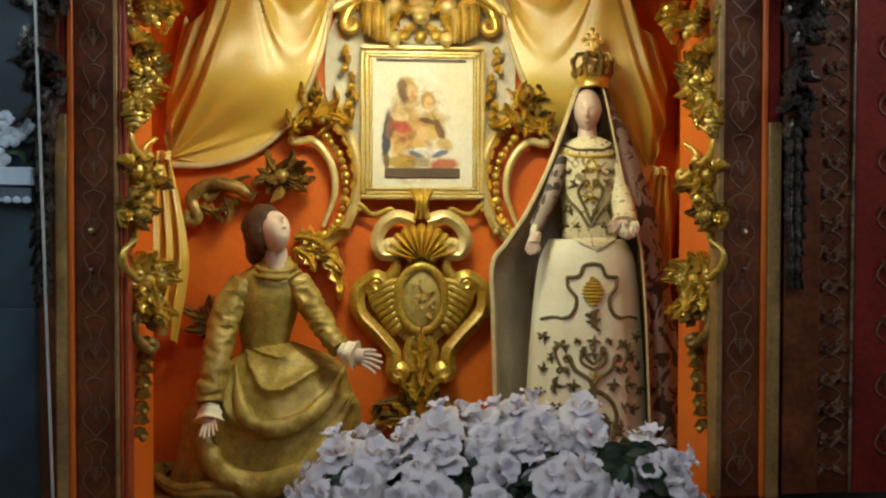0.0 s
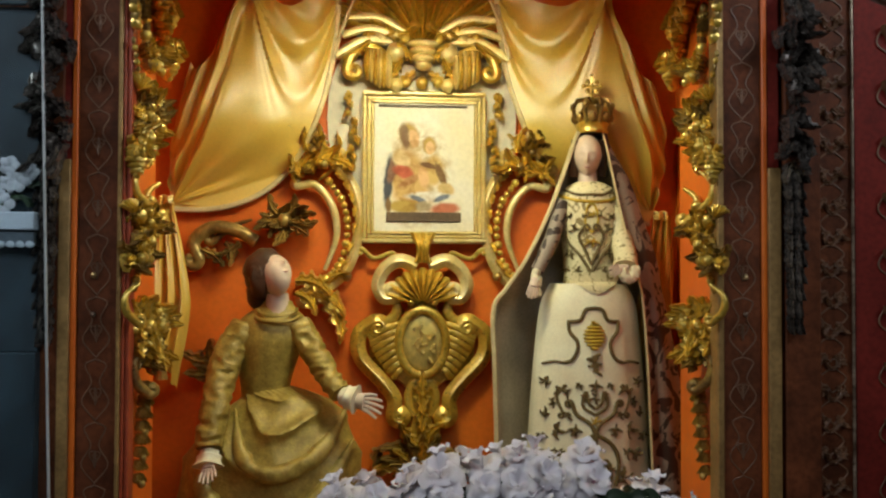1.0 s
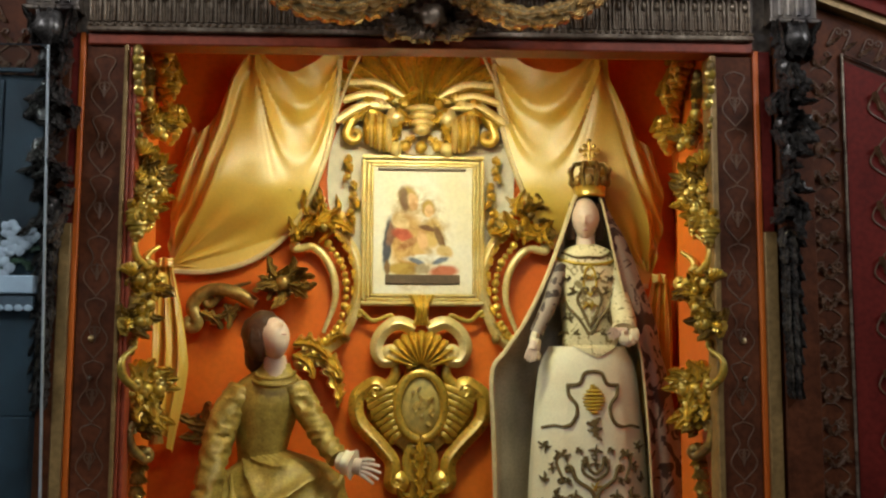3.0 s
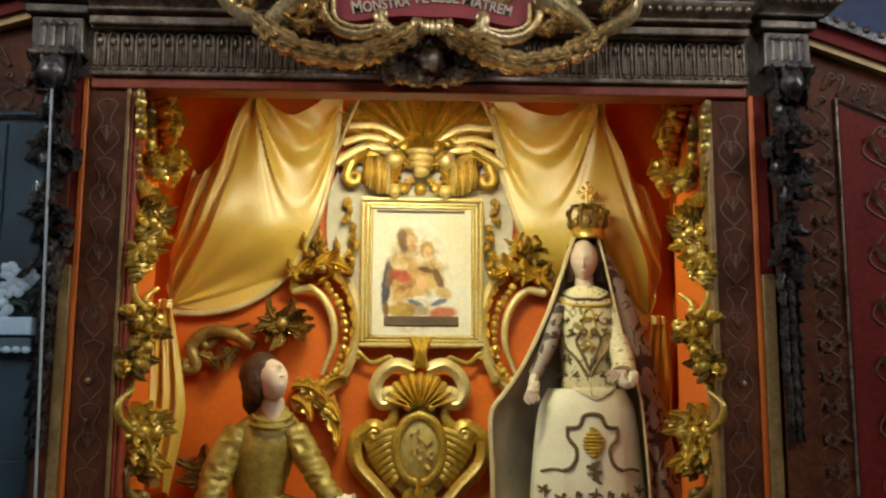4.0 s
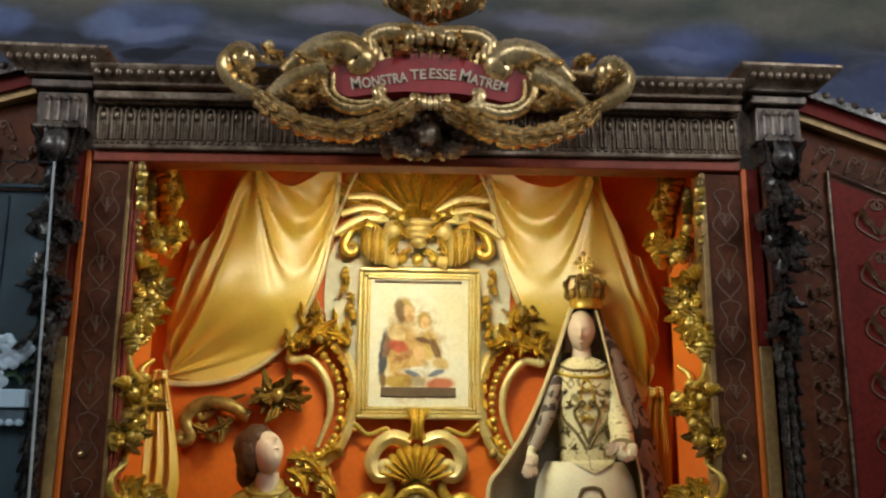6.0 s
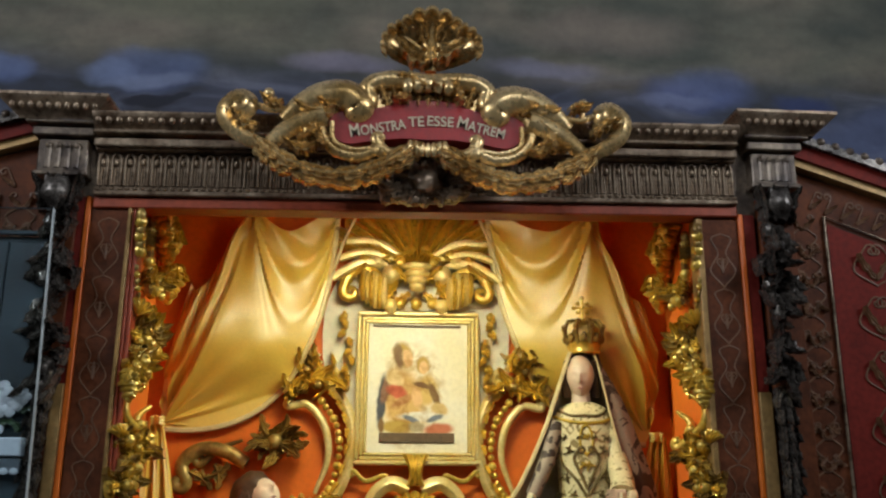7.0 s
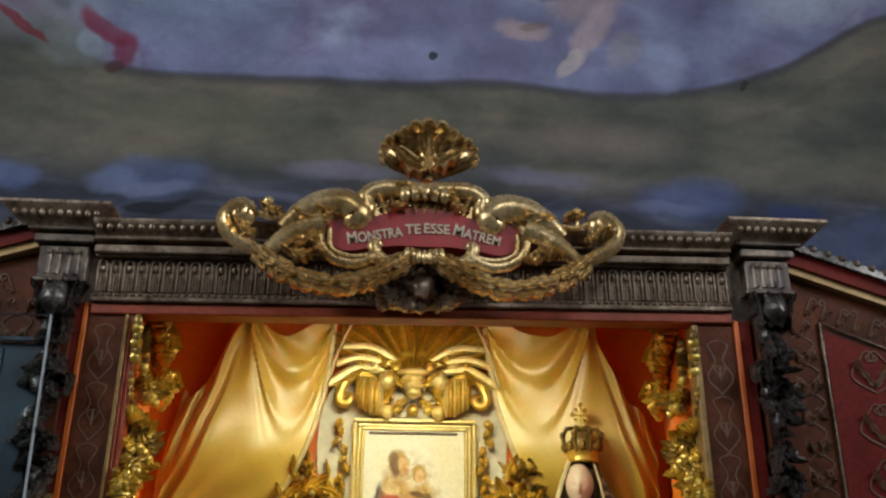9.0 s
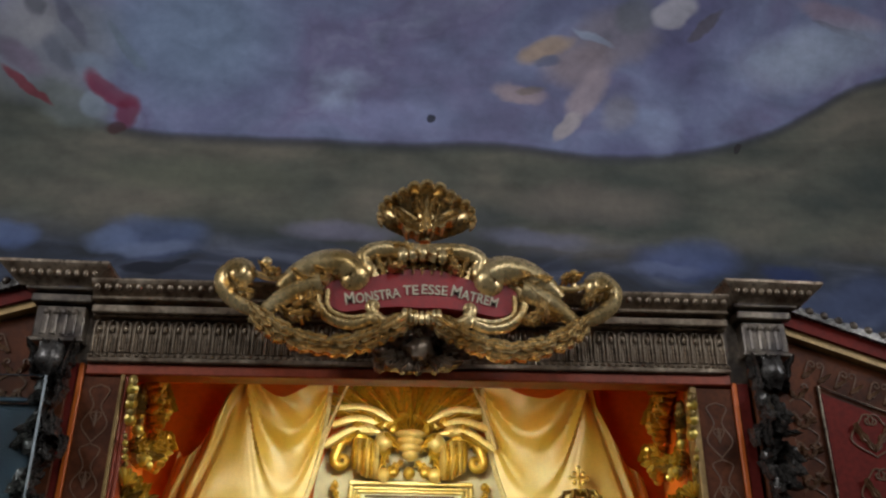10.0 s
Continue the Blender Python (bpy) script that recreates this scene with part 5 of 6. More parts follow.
LIPS = mat("rose_painted_lips", (0.5, 0.2, 0.16), 0.4, 0, 0.1, 6, 60, 0.04)
HAIR = mat("dark_brown_painted_hair", (0.1, 0.042, 0.017), 0.5, 0, 0.4, 12, 80, 0.3)
BROCADE = mat("olive_gold_brocade", (0.5, 0.36, 0.07), 0.42, 0.2, 0.35, 26, 90, 0.5, other=(0.3, 0.2, 0.035))


def blotched(name, base, dark, scale, cut):
    """Cloth with a scattered dark leaf pattern."""
    m = mat(name, base, 0.6, 0, 0.2, 8, 100, 0.15)
    n, l = m.node_tree.nodes, m.node_tree.links
    b = n["Principled BSDF"]
    src = b.inputs["Base Color"].links[0].from_socket
    co = n.new("ShaderNodeTexCoord")
    v = n.new("ShaderNodeTexNoise")
    v.inputs["Scale"].default_value, v.inputs["Detail"].default_value, v.inputs["Distortion"].default_value = scale, 2, 2.2
    l.new(co.outputs["Object"], v.inputs["Vector"])
    r = n.new("ShaderNodeMapRange")
    r.inputs["From Min"].default_value, r.inputs["From Max"].default_value = cut, cut + 0.03
    l.new(v.outputs["Fac"], r.inputs["Value"])
    mx = n.new("ShaderNodeMix")
    mx.data_type = "RGBA"
    l.new(r.outputs["Result"], mx.inputs["Factor"])
    l.new(src, mx.inputs["A"])
    mx.inputs["B"].default_value = (*dark, 1)
    l.new(mx.outputs["Result"], b.inputs["Base Color"])
    return m


MANTLE = blotched("mauve_brocade_mantle", (0.37, 0.29, 0.21), (0.05, 0.03, 0.02), 9, 0.52)
DRESSCLOTH = blotched("ivory_brocade", (0.84, 0.73, 0.4), (0.27, 0.2, 0.07), 19, 0.58)


def smooth_secs(rows, n):
    cols = list(zip(*rows))
    out = []
    P = [smooth_path([(i, v) for i, v in enumerate(c)], n) for c in cols]
    for i in range(n + 1):
        out.append(tuple(p[i].y for p in P))
    return out


def hand(g, wrist, way, length, spread, slot):
    """A plain carved hand: palm and five fingers."""
    w, d = Vector(wrist), Vector(way).normalized()
    side = d.cross(Vector((0, 1, 0))).normalized()
    g.tube([w, w + d * length * 0.25, w + d * length * 0.5], lambda u: length * (0.16 + 0.08 * u), 10, 0.55, slot)
    for i in range(5):
        a = (i - 2) * spread
        f = (d * math.cos(a) + side * math.sin(a)).normalized()
        st = w + d * length * 0.45 + side * ((i - 2) * length * 0.085)
        ln = length * (0.5, 0.6, 0.62, 0.56, 0.4)[i]
        g.tube([st, st + f * ln * 0.5, st + f * ln * 0.95 + Vector((0, 0, -0.006))], lambda u: length * (0.062 - 0.02 * u), 7, 1, slot)


def head_shape(g, c, r, yaw, tilt, slot, dark, lip_slot):
    """A plain egg-shaped carved head with brow, nose and chin masses, turned by yaw and tipped up by tilt."""
    rot = Euler((radians(-tilt), 0, radians(yaw))).to_matrix()
    c = Vector(c)
    rows = []
    for i in range(41):
        a = math.pi * i / 40
        row = []
        for j in range(56):
            q = 2 * math.pi * j / 56
            d = Vector((math.sin(a) * math.cos(q), math.sin(a) * math.sin(q), math.cos(a)))
            p = Vector((d.x * r * 0.68, d.y * r * 0.84, d.z * r))
            if d.z < 0:
                p.x *= 1 + 0.26 * d.z
            if d.y < 0:
                nose = math.exp(-(d.x / (0.1 - 0.1 * min(0, d.z))) ** 2 - ((d.z + 0.14) / (0.24 if d.z > -0.14 else 0.1)) ** 2)
                brow = math.exp(-((d.z - 0.2) / 0.07) ** 2 - (d.x / 0.6) ** 4)
                eye = math.exp(-((abs(d.x) - 0.34) / 0.17) ** 2 - ((d.z - 0.08) / 0.09) ** 2) - 0.6 * math.exp(-((abs(d.x) - 0.34) / 0.12) ** 2 - ((d.z - 0.05) / 0.05) ** 2)
                lip = math.exp(-(d.x / 0.2) ** 2) * (math.exp(-((d.z + 0.45) / 0.035) ** 2) + math.exp(-((d.z + 0.54) / 0.04) ** 2))
                chin = math.exp(-(d.x / 0.28) ** 2 - ((d.z + 0.8) / 0.12) ** 2)
                p.y -= r * (0.24 * nose + 0.03 * brow - 0.085 * eye + 0.05 * lip + 0.08 * chin)
            row.append(c + rot @ p)
        rows.append(row)
    g.sheet(rows, close_v=True, slot=slot)
    g.blob(c + rot @ Vector((0, -0.8 * r, -0.49 * r)), (0.13 * r, 0.05 * r, 0.03 * r), 10, 5, lip_slot)


def crowned_statue():
    g = Geo()
    CL, EM, EG, LI, MA, SK, HA, TR = range(8)
    cx = 0.639
    k = 0.002182
    z_ = lambda v: 2.438 - v * k * 1.003
    Yc = 3.38
    dress = smooth_secs([(cx - 2 * k, Yc, z_(v), hw * k, hw * k * d) for v, hw, d in
                         ((795, 110, 0.62), (700, 107, 0.62), (600, 101, 0.62), (510, 93, 0.62), (450, 84, 0.64), (418, 68, 0.7))], 26)
    pleat = lambda q, u: 0.022 * math.sin(11 * q + 1) * (1 - u) + 0.012 * math.sin(23 * q) * (1 - u)
    g.loft(dress, 72, pleat, CL)
    bodice = smooth_secs([(cx + o * k, Yc, z_(v), hw * k, hw * k * d) for v, hw, d, o in
                          ((425, 50, 0.8, 2), (400, 47, 0.78, 2), (360, 50, 0.75, 3), (310, 56, 0.72, 3), (270, 55, 0.66, 2), (248, 42, 0.62, 0), (238, 22, 0.8, 0))], 20)
    g.loft(bodice, 48, None, 8)
    # pointed waist
    def face_y(x, z):
        best = min(dress if z < z_(418) else bodice, key=lambda s: abs(s[2] - z))
        u = max(-0.98, min(0.98, (x - best[0]) / best[3]))
        return best[1] - best[4] * math.sqrt(1 - u * u)

    vrows = []
    for i in range(10):
        u = i / 9
        hw = 50 * (1 - u ** 1.7) + 1
        vrows.append([(cx + 2 * k + e * hw * k, min(face_y(cx + 2 * k + e * hw * k, z_(398 + 38 * u)), Yc - 0.088 * math.sqrt(max(0, 1 - (e * hw / 62) ** 2))) - 0.007, z_(398 + 38 * u)) for e in [-1 + 2 * j / 10 for j in range(11)]])
    g.sheet(vrows, slot=8)

    def sew(pts, r, slot, n=18, roll=None):
        path = []
        base = [(cx + (u - 1042) * k, z_(v)) for u, v in pts]
        for p in scroll_path(base, 0, None, roll, n):
            path.append((p[0], face_y(p[0], p[2]) - 0.004, p[2]))
        g.tube(path, r, 6, 0.6, slot)

    def sprig(u, v, r, slot, seed=0):
        rnd = random.Random(seed)
        x, z = cx + (u - 1042) * k, z_(v)
        for i in range(5):
            a = i * 1.256 + rnd.uniform(-0.3, 0.3)
            ln = r * k * rnd.uniform(0.55, 1.35)
            x1, z1 = x + ln * math.cos(a), z + ln * math.sin(a)
            g.leaf((x, z), (x1, z1), r * k * rnd.uniform(0.22, 0.42), face_y((x + x1) / 2, z) - 0.005, 0.003, 3, rnd.uniform(-0.3, 0.3), 0, slot)

    for s in (-1, 1):
        q = lambda pts: [(1037 + s * (u - 1037), v) for u, v in pts]
        sew(q([(1037, 459), (1052, 463), (1061, 480), (1082, 483)]), 0.007, EM, 24)
        sew(q([(1080, 484), (1078, 500), (1066, 516), (1067, 534), (1076, 548), (1088, 553)]), 0.007, EM, 24)
        sew(q([(1088, 553), (1104, 551), (1122, 556)]), 0.005, EM)
        sew(q([(1037, 748), (1020, 716), (1010, 740), (1014, 770)]), 0.007, EM)
        sew(q([(1037, 630), (1026, 620), (1022, 600)]), 0.006, EM)
        sew(q([(1037, 700), (1042, 660), (1068, 640), (1076, 620)]), 0.008, EM, 16, (0.012, -s, 1.0))
        sew(q([(1037, 672), (1065, 690), (1078, 720), (1072, 760)]), 0.008, EM)
        sew(q([(1020, 600), (1016, 625), (1037, 640)]), 0.006, EM)
        sew(q([(1085, 590), (1100, 610), (1090, 640)]), 0.006, EM, 14, (0.01, s, 1.0))
        # bodice scrolls
        sew(q([(1037, 400), (1055, 370), (1074, 345), (1082, 310)]), 0.006, EM, 16)
        sew(q([(1037, 385), (1050, 355), (1058, 335), (1050, 318)]), 0.006, EM, 16, (0.012, s, 1.1))
        sew(q([(1037, 330), (1048, 310), (1044, 285), (1037, 278)]), 0.0045, EG, 14)
        sew(q([(1037, 262), (1060, 262), (1080, 252)]), 0.005, EM)
        for i, (u, v, r) in enumerate(((1092, 600, 13), (1100, 665, 15), (1085, 745, 16), (1064, 590, 8), (1056, 610, 9), (1072, 670, 12), (1112, 710, 12), (1070, 365, 10), (1078, 395, 9), (1074, 300, 8), (1120, 640, 10), (1105, 775, 14), (1118, 585, 11), (1126, 680, 12), (1096, 705, 12), (1082, 640, 9), (1108, 620, 9), (1060, 730, 10), (1066, 320, 9), (1050, 300, 6), (1084, 330, 9), (1060, 395, 8))):
            sprig(1037 + s * (u - 1037), v, r, EM, i)
    # the pineapple motif and hearts
    for i in range(7):
        u = i / 6
        w = 21 * math.sin(math.pi * (0.2 + 0.72 * u)) ** 0.7
        x, z = cx - 5 * k, z_(492 + 36 * u)
        g.blob((x, face_y(x, z) - 0.004, z), (w * k, 0.008, 3.2 * k), 12, 5, EG)
    sprig(1037, 486, 10, EG, 3)
    sprig(1037, 552, 22, EM, 4)
    sprig(1037, 595, 12, EM, 5)
    sprig(1037, 612, 13, EM, 7)
    sprig(1037, 650, 9, EG, 6)
    sprig(1037, 346, 12, EG, 8)
    sprig(1037, 298, 8, EG, 9)
    # necklace band
    sew([(985, 262), (1010, 272), (1042, 275), (1070, 272), (1092, 262)], 0.006, EG, 20)
    # sleeves, lace cuff and hands
    g.tube([(cx + 40 * k, Yc - 0.02, z_(275)), (cx + 50 * k, Yc - 0.05, z_(330)), (cx + 52 * k, Yc - 0.11, z_(372)), (cx + 46 * k, Yc - 0.15, z_(392))], lambda u: 0.036 + 0.012 * u, 16, 1, 8)
    for i in range(9):
        a = i / 8 * 3.1
        g.blob((cx + (50 - 10 * math.cos(a)) * k, Yc - 0.175, z_(396 + 10 * math.sin(a))), (0.02, 0.02, 0.024), 8, 6, CL, 0.4, i)
    hand(g, (cx + 48 * k, Yc - 0.18, z_(390)), (-1, -0.1, -0.15), 0.075, 0.12, SK)
    g.tube([(cx - 52 * k, Yc - 0.02, z_(275)), (cx - 72 * k, Yc - 0.06, z_(340)), (cx - 100 * k, Yc - 0.08, z_(395))], lambda u: 0.034 - 0.008 * u, 12, 1, MA)
    for i in range(6):
        g.blob((cx - (102 + 3 * math.sin(i * 2)) * k, Yc - 0.09, z_(398 + 7 * i)), (0.018, 0.02, 0.02), 8, 6, CL, 0.4, i)
    hand(g, (cx - 104 * k, Yc - 0.1, z_(405)), (-0.25, -0.2, -1), 0.08, 0.1, SK)
    # neck and head
    g.tube([(cx - 2 * k, Yc, z_(252)), (cx - 3 * k, Yc, z_(215))], lambda u: 0.042 - 0.008 * u, 14, 1, SK)
    head_shape(g, (cx - 4 * k, Yc - 0.01, z_(192)), 0.083, -14, -8, SK, HA, 9)
    g.blob((cx - 1 * k, Yc + 0.03, z_(186)), (0.068, 0.08, 0.088), 18, 12, HA, 0.05)
    for e in (-1, 1):
        g.tube([(cx + (-4 + e * 20) * k, Yc - 0.015, z_(165)), (cx + (-3 + e * 27) * k, Yc - 0.01, z_(195)), (cx + (-2 + e * 26) * k, Yc, z_(228))], lambda u: 0.02 - 0.004 * u, 8, 1, HA)
    # mantle: left edge, back, right side, right front edge
    edge = smooth_secs([(z_(v), cx + (a - 1042) * k, cx + (b - 1042) * k, cx + (c - 1042) * k, f) for v, a, b, c, f in
                        ((150, 1020, 1074, 1062, 0.045), (175, 1010, 1080, 1068, 0.055), (235, 988, 1112, 1078, 0.085), (300, 962, 1134, 1090, 0.11), (375, 924, 1158, 1106, 0.14), (425, 890, 1166, 1120, 0.14),
                         (462, 866, 1174, 1124, 0.15), (560, 868, 1192, 1130, 0.16), (680, 871, 1208, 1134, 0.17), (795, 873, 1222, 1138, 0.18))], 44)
    rows, le, re = [], [], []
    for i, (z, a, b, c, f) in enumerate(edge):
        u = i / 44
        ring = smooth_path([(a, Yc - 0.55 * f), (a + 0.02 + 0.05 * u, Yc + 0.5 * f), ((a + b) / 2, Yc + f * 1.05 + 0.02), (b - 0.01, Yc + f * 0.35), (b, Yc - 0.3 * f), (c, Yc - 0.75 * f)], 40)
        row = []
        for j, p in enumerate(ring):
            w = j / 40
            row.append((p.x + 0.006 * u * math.sin(w * 40), p.y + 0.012 * u * math.sin(w * 46 + 1), z))
        rows.append(row)
        le.append((row[0][0], row[0][1] - 0.003, z))
        re.append((row[-1][0], row[-1][1] - 0.004, z))
    g.sheet(rows, slot=MA)
    g.sheet([[(x * 0.98 + cx * 0.02, y * 0.98 + Yc * 0.02, z) for x, y, z in r] for r in rows[::-1]], slot=LI)
    g.tube(le, 0.009, 6, 1, TR)
    g.tube(re, 0.005, 6, 1, TR)
    # hood top
    top = rows[0]
    g.add(top + [(cx, Yc + 0.01, z_(144))], [(i, i + 1, len(top)) for i in range(len(top) - 1)], MA)
    # plinth
    g.box(cx - 0.27, cx + 0.4, 3.16, 3.57, ZF, z_(795), 0.01, HA)
    me = mesh_of("crowned_statue", g, [CLOTH, EMBROID, EMBROID_GOLD, LINING, MANTLE, WAX, HAIR, SATIN_HEM, DRESSCLOTH, LIPS])
    ob = new("crowned_statue", me)
    tagged(set_back(ob), "standing carved statue in ivory embroidered gown and mauve mantle", "statue")
    # crown
    t = thing("crown", "openwork gilt crown with a cross on the standing statue", "crown", at=(cx, Yc, z_(150)))
    kx = cx + 6 * k
    g = Geo()
    rows = []
    for r, v in ((0.06, 152), (0.064, 149), (0.062, 146), (0.063, 138), (0.066, 134), (0.062, 131)):
        rows.append([(kx + r * math.cos(a), Yc + r * math.sin(a), z_(v)) for a in [2 * math.pi * i / 32 for i in range(32)]])
    g.sheet(rows + [[(kx + (p[0] - kx) * 0.93, Yc + (p[1] - Yc) * 0.93, p[2]) for p in r] for r in rows[::-1]], close_v=True)
    part("circlet", g, GOLD, t)
    for i in range(8):
        a = 2 * math.pi * i / 8 + 0.2
        g = Geo()
        g.tube([(kx + r * math.cos(a), Yc + r * math.sin(a), z_(v)) for r, v in ((0.062, 134), (0.076, 120), (0.078, 105), (0.064, 92), (0.035, 90), (0.008, 96))], lambda u: 0.0085 - 0.003 * u, 7)
        g.blob((kx + 0.08 * math.cos(a), Yc + 0.08 * math.sin(a), z_(104)), 0.012, 8, 6, 0, 0.3, i)
        g.blob((kx + 0.068 * math.cos(a + 0.39), Yc + 0.068 * math.sin(a + 0.39), z_(124)), (0.015, 0.015, 0.02), 8, 6, 0, 0.4, i)
        part("arch", g, GOLD_DIM, t)
    g = Geo()
    g.blob((kx, Yc, z_(92)), 0.016, 12, 8)
    part("orb", g, GOLD, t)
    g = Geo()
    g.tube([(kx, Yc, z_(86)), (kx, Yc, z_(48))], 0.005, 8)
    g.tube([(kx - 0.034, Yc, z_(66)), (kx + 0.034, Yc, z_(66))], 0.005, 8)
    for dx, v in ((-0.034, 66), (0.034, 66), (0, 48), (-0.018, 58), (0.018, 58), (-0.018, 74), (0.018, 74), (0, 66)):
        g.blob((kx + dx, Yc, z_(v)), 0.0095, 8, 6)
    part("cross", g, GOLD, t)
    set_back(t)


crowned_statue()


def kneeling_statue():
    g = Geo()
    BR, SK, HA, WH = range(4)
    Yc, k = 3.33, 0.00216
    x_ = lambda u: -0.573 + (u - 480) * k
    z_ = lambda v: 2.405 - v * k * 1.002
    # skirt
    sk = smooth_secs([(x_((a + b) / 2), Yc + o, z_(v), (b - a) / 2 * k, (b - a) / 2 * k * d) for v, a, b, d, o in
                      ((824, 296, 616, 0.66, 0), (812, 314, 630, 0.66, 0), (780, 326, 634, 0.7, 0), (710, 338, 632, 0.7, 0), (660, 360, 618, 0.66, 0), (622, 400, 600, 0.62, 0), (600, 432, 560, 0.7, 0), (585, 434, 512, 0.8, 0.01))], 90)
    def fold(q, u):
        f = math.cos(q + math.pi / 2)
        n_ = noise.noise(Vector((math.cos(q) * 1.6, math.sin(q) * 1.6, u * 2.2)))
        w = u + 0.2 * f * f * (f > 0) + 0.1 * n_ + 0.05 * math.sin(q * 3)
        ridge = (1 - abs(math.sin(math.pi * 4.6 * w))) ** 1.6
        win = max(0.0, min(1.0, (u - 0.3) * 5)) * max(0.0, min(1.0, (1.0 - u) * 6)) * (0.35 + 0.65 * max(0, f))
        pleat = (0.5 - abs(math.sin(4.5 * q + 1.5 * n_ + 0.8 * u))) * 0.11 * (1 - u) ** 1.2
        gather = 0.05 * math.sin(26 * q + 3 * n_) * max(0, u - 0.75) * 4 * 0.5
        return 0.17 * (ridge - 0.4) * win + pleat + gather + 0.03 * n_

    g.loft(sk, 150, fold, BR)
    # hem lying on the floor
    for i, (r, v) in enumerate(((0.019, 816), (0.016, 806))):
        g.tube([(x_(452) + (160 + 8 * i) * k * math.cos(a) * (1 + 0.03 * math.sin(7 * a)), Yc + 0.235 * math.sin(a) * (1 + 0.04 * math.sin(5 * a)), z_(v) + 0.008 * math.sin(9 * a)) for a in [2 * math.pi * j / 60 for j in range(61)]], r, 8, 1, BR)

    def front(u, v):
        x, z = x_(u), z_(v)
        s = min(sk, key=lambda q: abs(q[2] - z))
        w = max(-0.97, min(0.97, (x - s[0]) / s[3]))
        return s[1] - s[4] * math.sqrt(1 - w * w)

    # draped swags over the knees
    for pts, r in (([(380, 668), (388, 752), (450, 802), (545, 780), (622, 672)], 0.045), ([(425, 618), (450, 690), (505, 712), (572, 680), (612, 616)], 0.03)):
        g.tube([(x_(p.x), front(p.x, p.y) - 0.002, z_(p.y)) for p in smooth_path(pts, 40)], taper(r, 0.15, 0.15), 14, 0.8, BR, 0, 0.35, 11)
    # bodice
    bd = smooth_secs([(x_(c), Yc + 0.01 + o, z_(v), hw * k, hw * k * d) for v, c, hw, d, o in
                      ((612, 472, 42, 0.85, 0), (585, 470, 42, 0.85, 0), (545, 472, 50, 0.8, 0), (505, 476, 60, 0.72, 0), (480, 480, 62, 0.64, 0), (462, 484, 48, 0.62, 0), (448, 489, 30, 0.8, 0), (438, 490, 24, 0.9, 0))], 22)
    g.loft(bd, 64, lambda q, u: 0.05 * (0.4 - 1.8 * abs(noise.noise(Vector((math.cos(q) * 1.5, math.sin(q) * 1.5, u * 5))))), BR)
    # collar
    for v, r in ((452, 33), (462, 38)):
        g.tube([(x_(491) + r * k * math.cos(a), Yc - 0.02 + r * k * 0.85 * math.sin(a), z_(v) - 0.022 * (math.sin(a) < 0) * abs(math.sin(a))) for a in [2 * math.pi * i / 28 for i in range(29)]], 0.007, 7, 1, BR)
    # arms with gathered sleeves
    for pts, r in (([(438, 484, 0), (414, 522, -0.04), (402, 565, -0.08), (398, 610, -0.13), (392, 650, -0.17), (393, 672, -0.19)], (27, 21)), ([(524, 482, -0.01), (552, 520, -0.05), (578, 560, -0.1), (602, 588, -0.15)], (24, 18))):
        path = smooth_path([(x_(u), Yc + y, z_(v)) for u, v, y in pts], 60)
        g.tube(path, lambda w, r=r: k * (r[0] + (r[1] - r[0]) * w), 28, 1, BR, 0, 0.2, 19)
    for c, y in (((394, 680), -0.2), ((608, 592), -0.165)):
        d = Vector((0.0, -0.5, -0.8)) if c[0] < 500 else Vector((0.9, -0.35, -0.2))
        st = Vector((x_(c[0]), Yc + y, z_(c[1]))) - d * 0.012
        g.tube([st + d * 0.012 * i for i in range(6)], lambda w: 0.03 + 0.016 * w + 0.004 * math.sin(20 * w), 18, 1, WH, 0.1)
    hand(g, (x_(394), Yc - 0.21, z_(686)), (0.1, -0.7, -0.5), 0.1, 0.14, SK)
    hand(g, (x_(612), Yc - 0.17, z_(595)), (1, -0.25, -0.18), 0.13, 0.16, SK)
    # neck and upturned head
    g.tube([(x_(490), Yc, z_(465)), (x_(490), Yc - 0.012, z_(425))], lambda u: 0.05 - 0.01 * u, 14, 1, SK)
    head_shape(g, (x_(488), Yc - 0.03, z_(394)), 0.083, 34, 42, SK, HA, 4)
    g.blob((x_(468), Yc + 0.012, z_(390)), (0.082, 0.085, 0.092), 24, 16, HA, 0.12, 4)
    g.blob((x_(462), Yc - 0.028, z_(398)), (0.045, 0.05, 0.075), 18, 12, HA, 0.2, 7)
    g.blob((x_(455), Yc + 0.03, z_(425)), (0.045, 0.05, 0.06), 14, 9, HA, 0.2, 5)
    me = mesh_of("kneeling_statue", g, [BROCADE, WAX, HAIR, CLOTH, LIPS])
    ob = new("kneeling_statue", me)
    tagged(set_back(ob), "kneeling carved statue in olive brocade with outstretched hands", "statue")


kneeling_statue()


# ---- crest over the lintel ----
def crest():
    t = thing("crest", "gilded scrolled crest with a red lettered field and garlands", "crest", at=(0, 2.93, 2.88))
    Y = 2.84
    c = (-0.004, 2.906)[0]
    red = mat("crimson_field_paint", (0.42, 0.035, 0.032), 0.45, 0, 0.25, 8, 60, 0.08)
    m = lambda p, s: mirror(p, c) if s > 0 else p
    half = [(-0.004, 2.924), (-0.079, 2.92), (-0.149, 2.898), (-0.229, 2.878), (-0.299, 2.883), (-0.339, 2.854), (-0.346, 2.815), (-0.324, 2.772), (-0.275, 2.752), (-0.186, 2.767), (-0.087, 2.778), (-0.004, 2.776)]
    full = half + [m(p, 1) for p in half[-2:0:-1]]
    ring = [(p.x, p.y) for p in smooth_path(full + [full[0]], 80)][:-1]
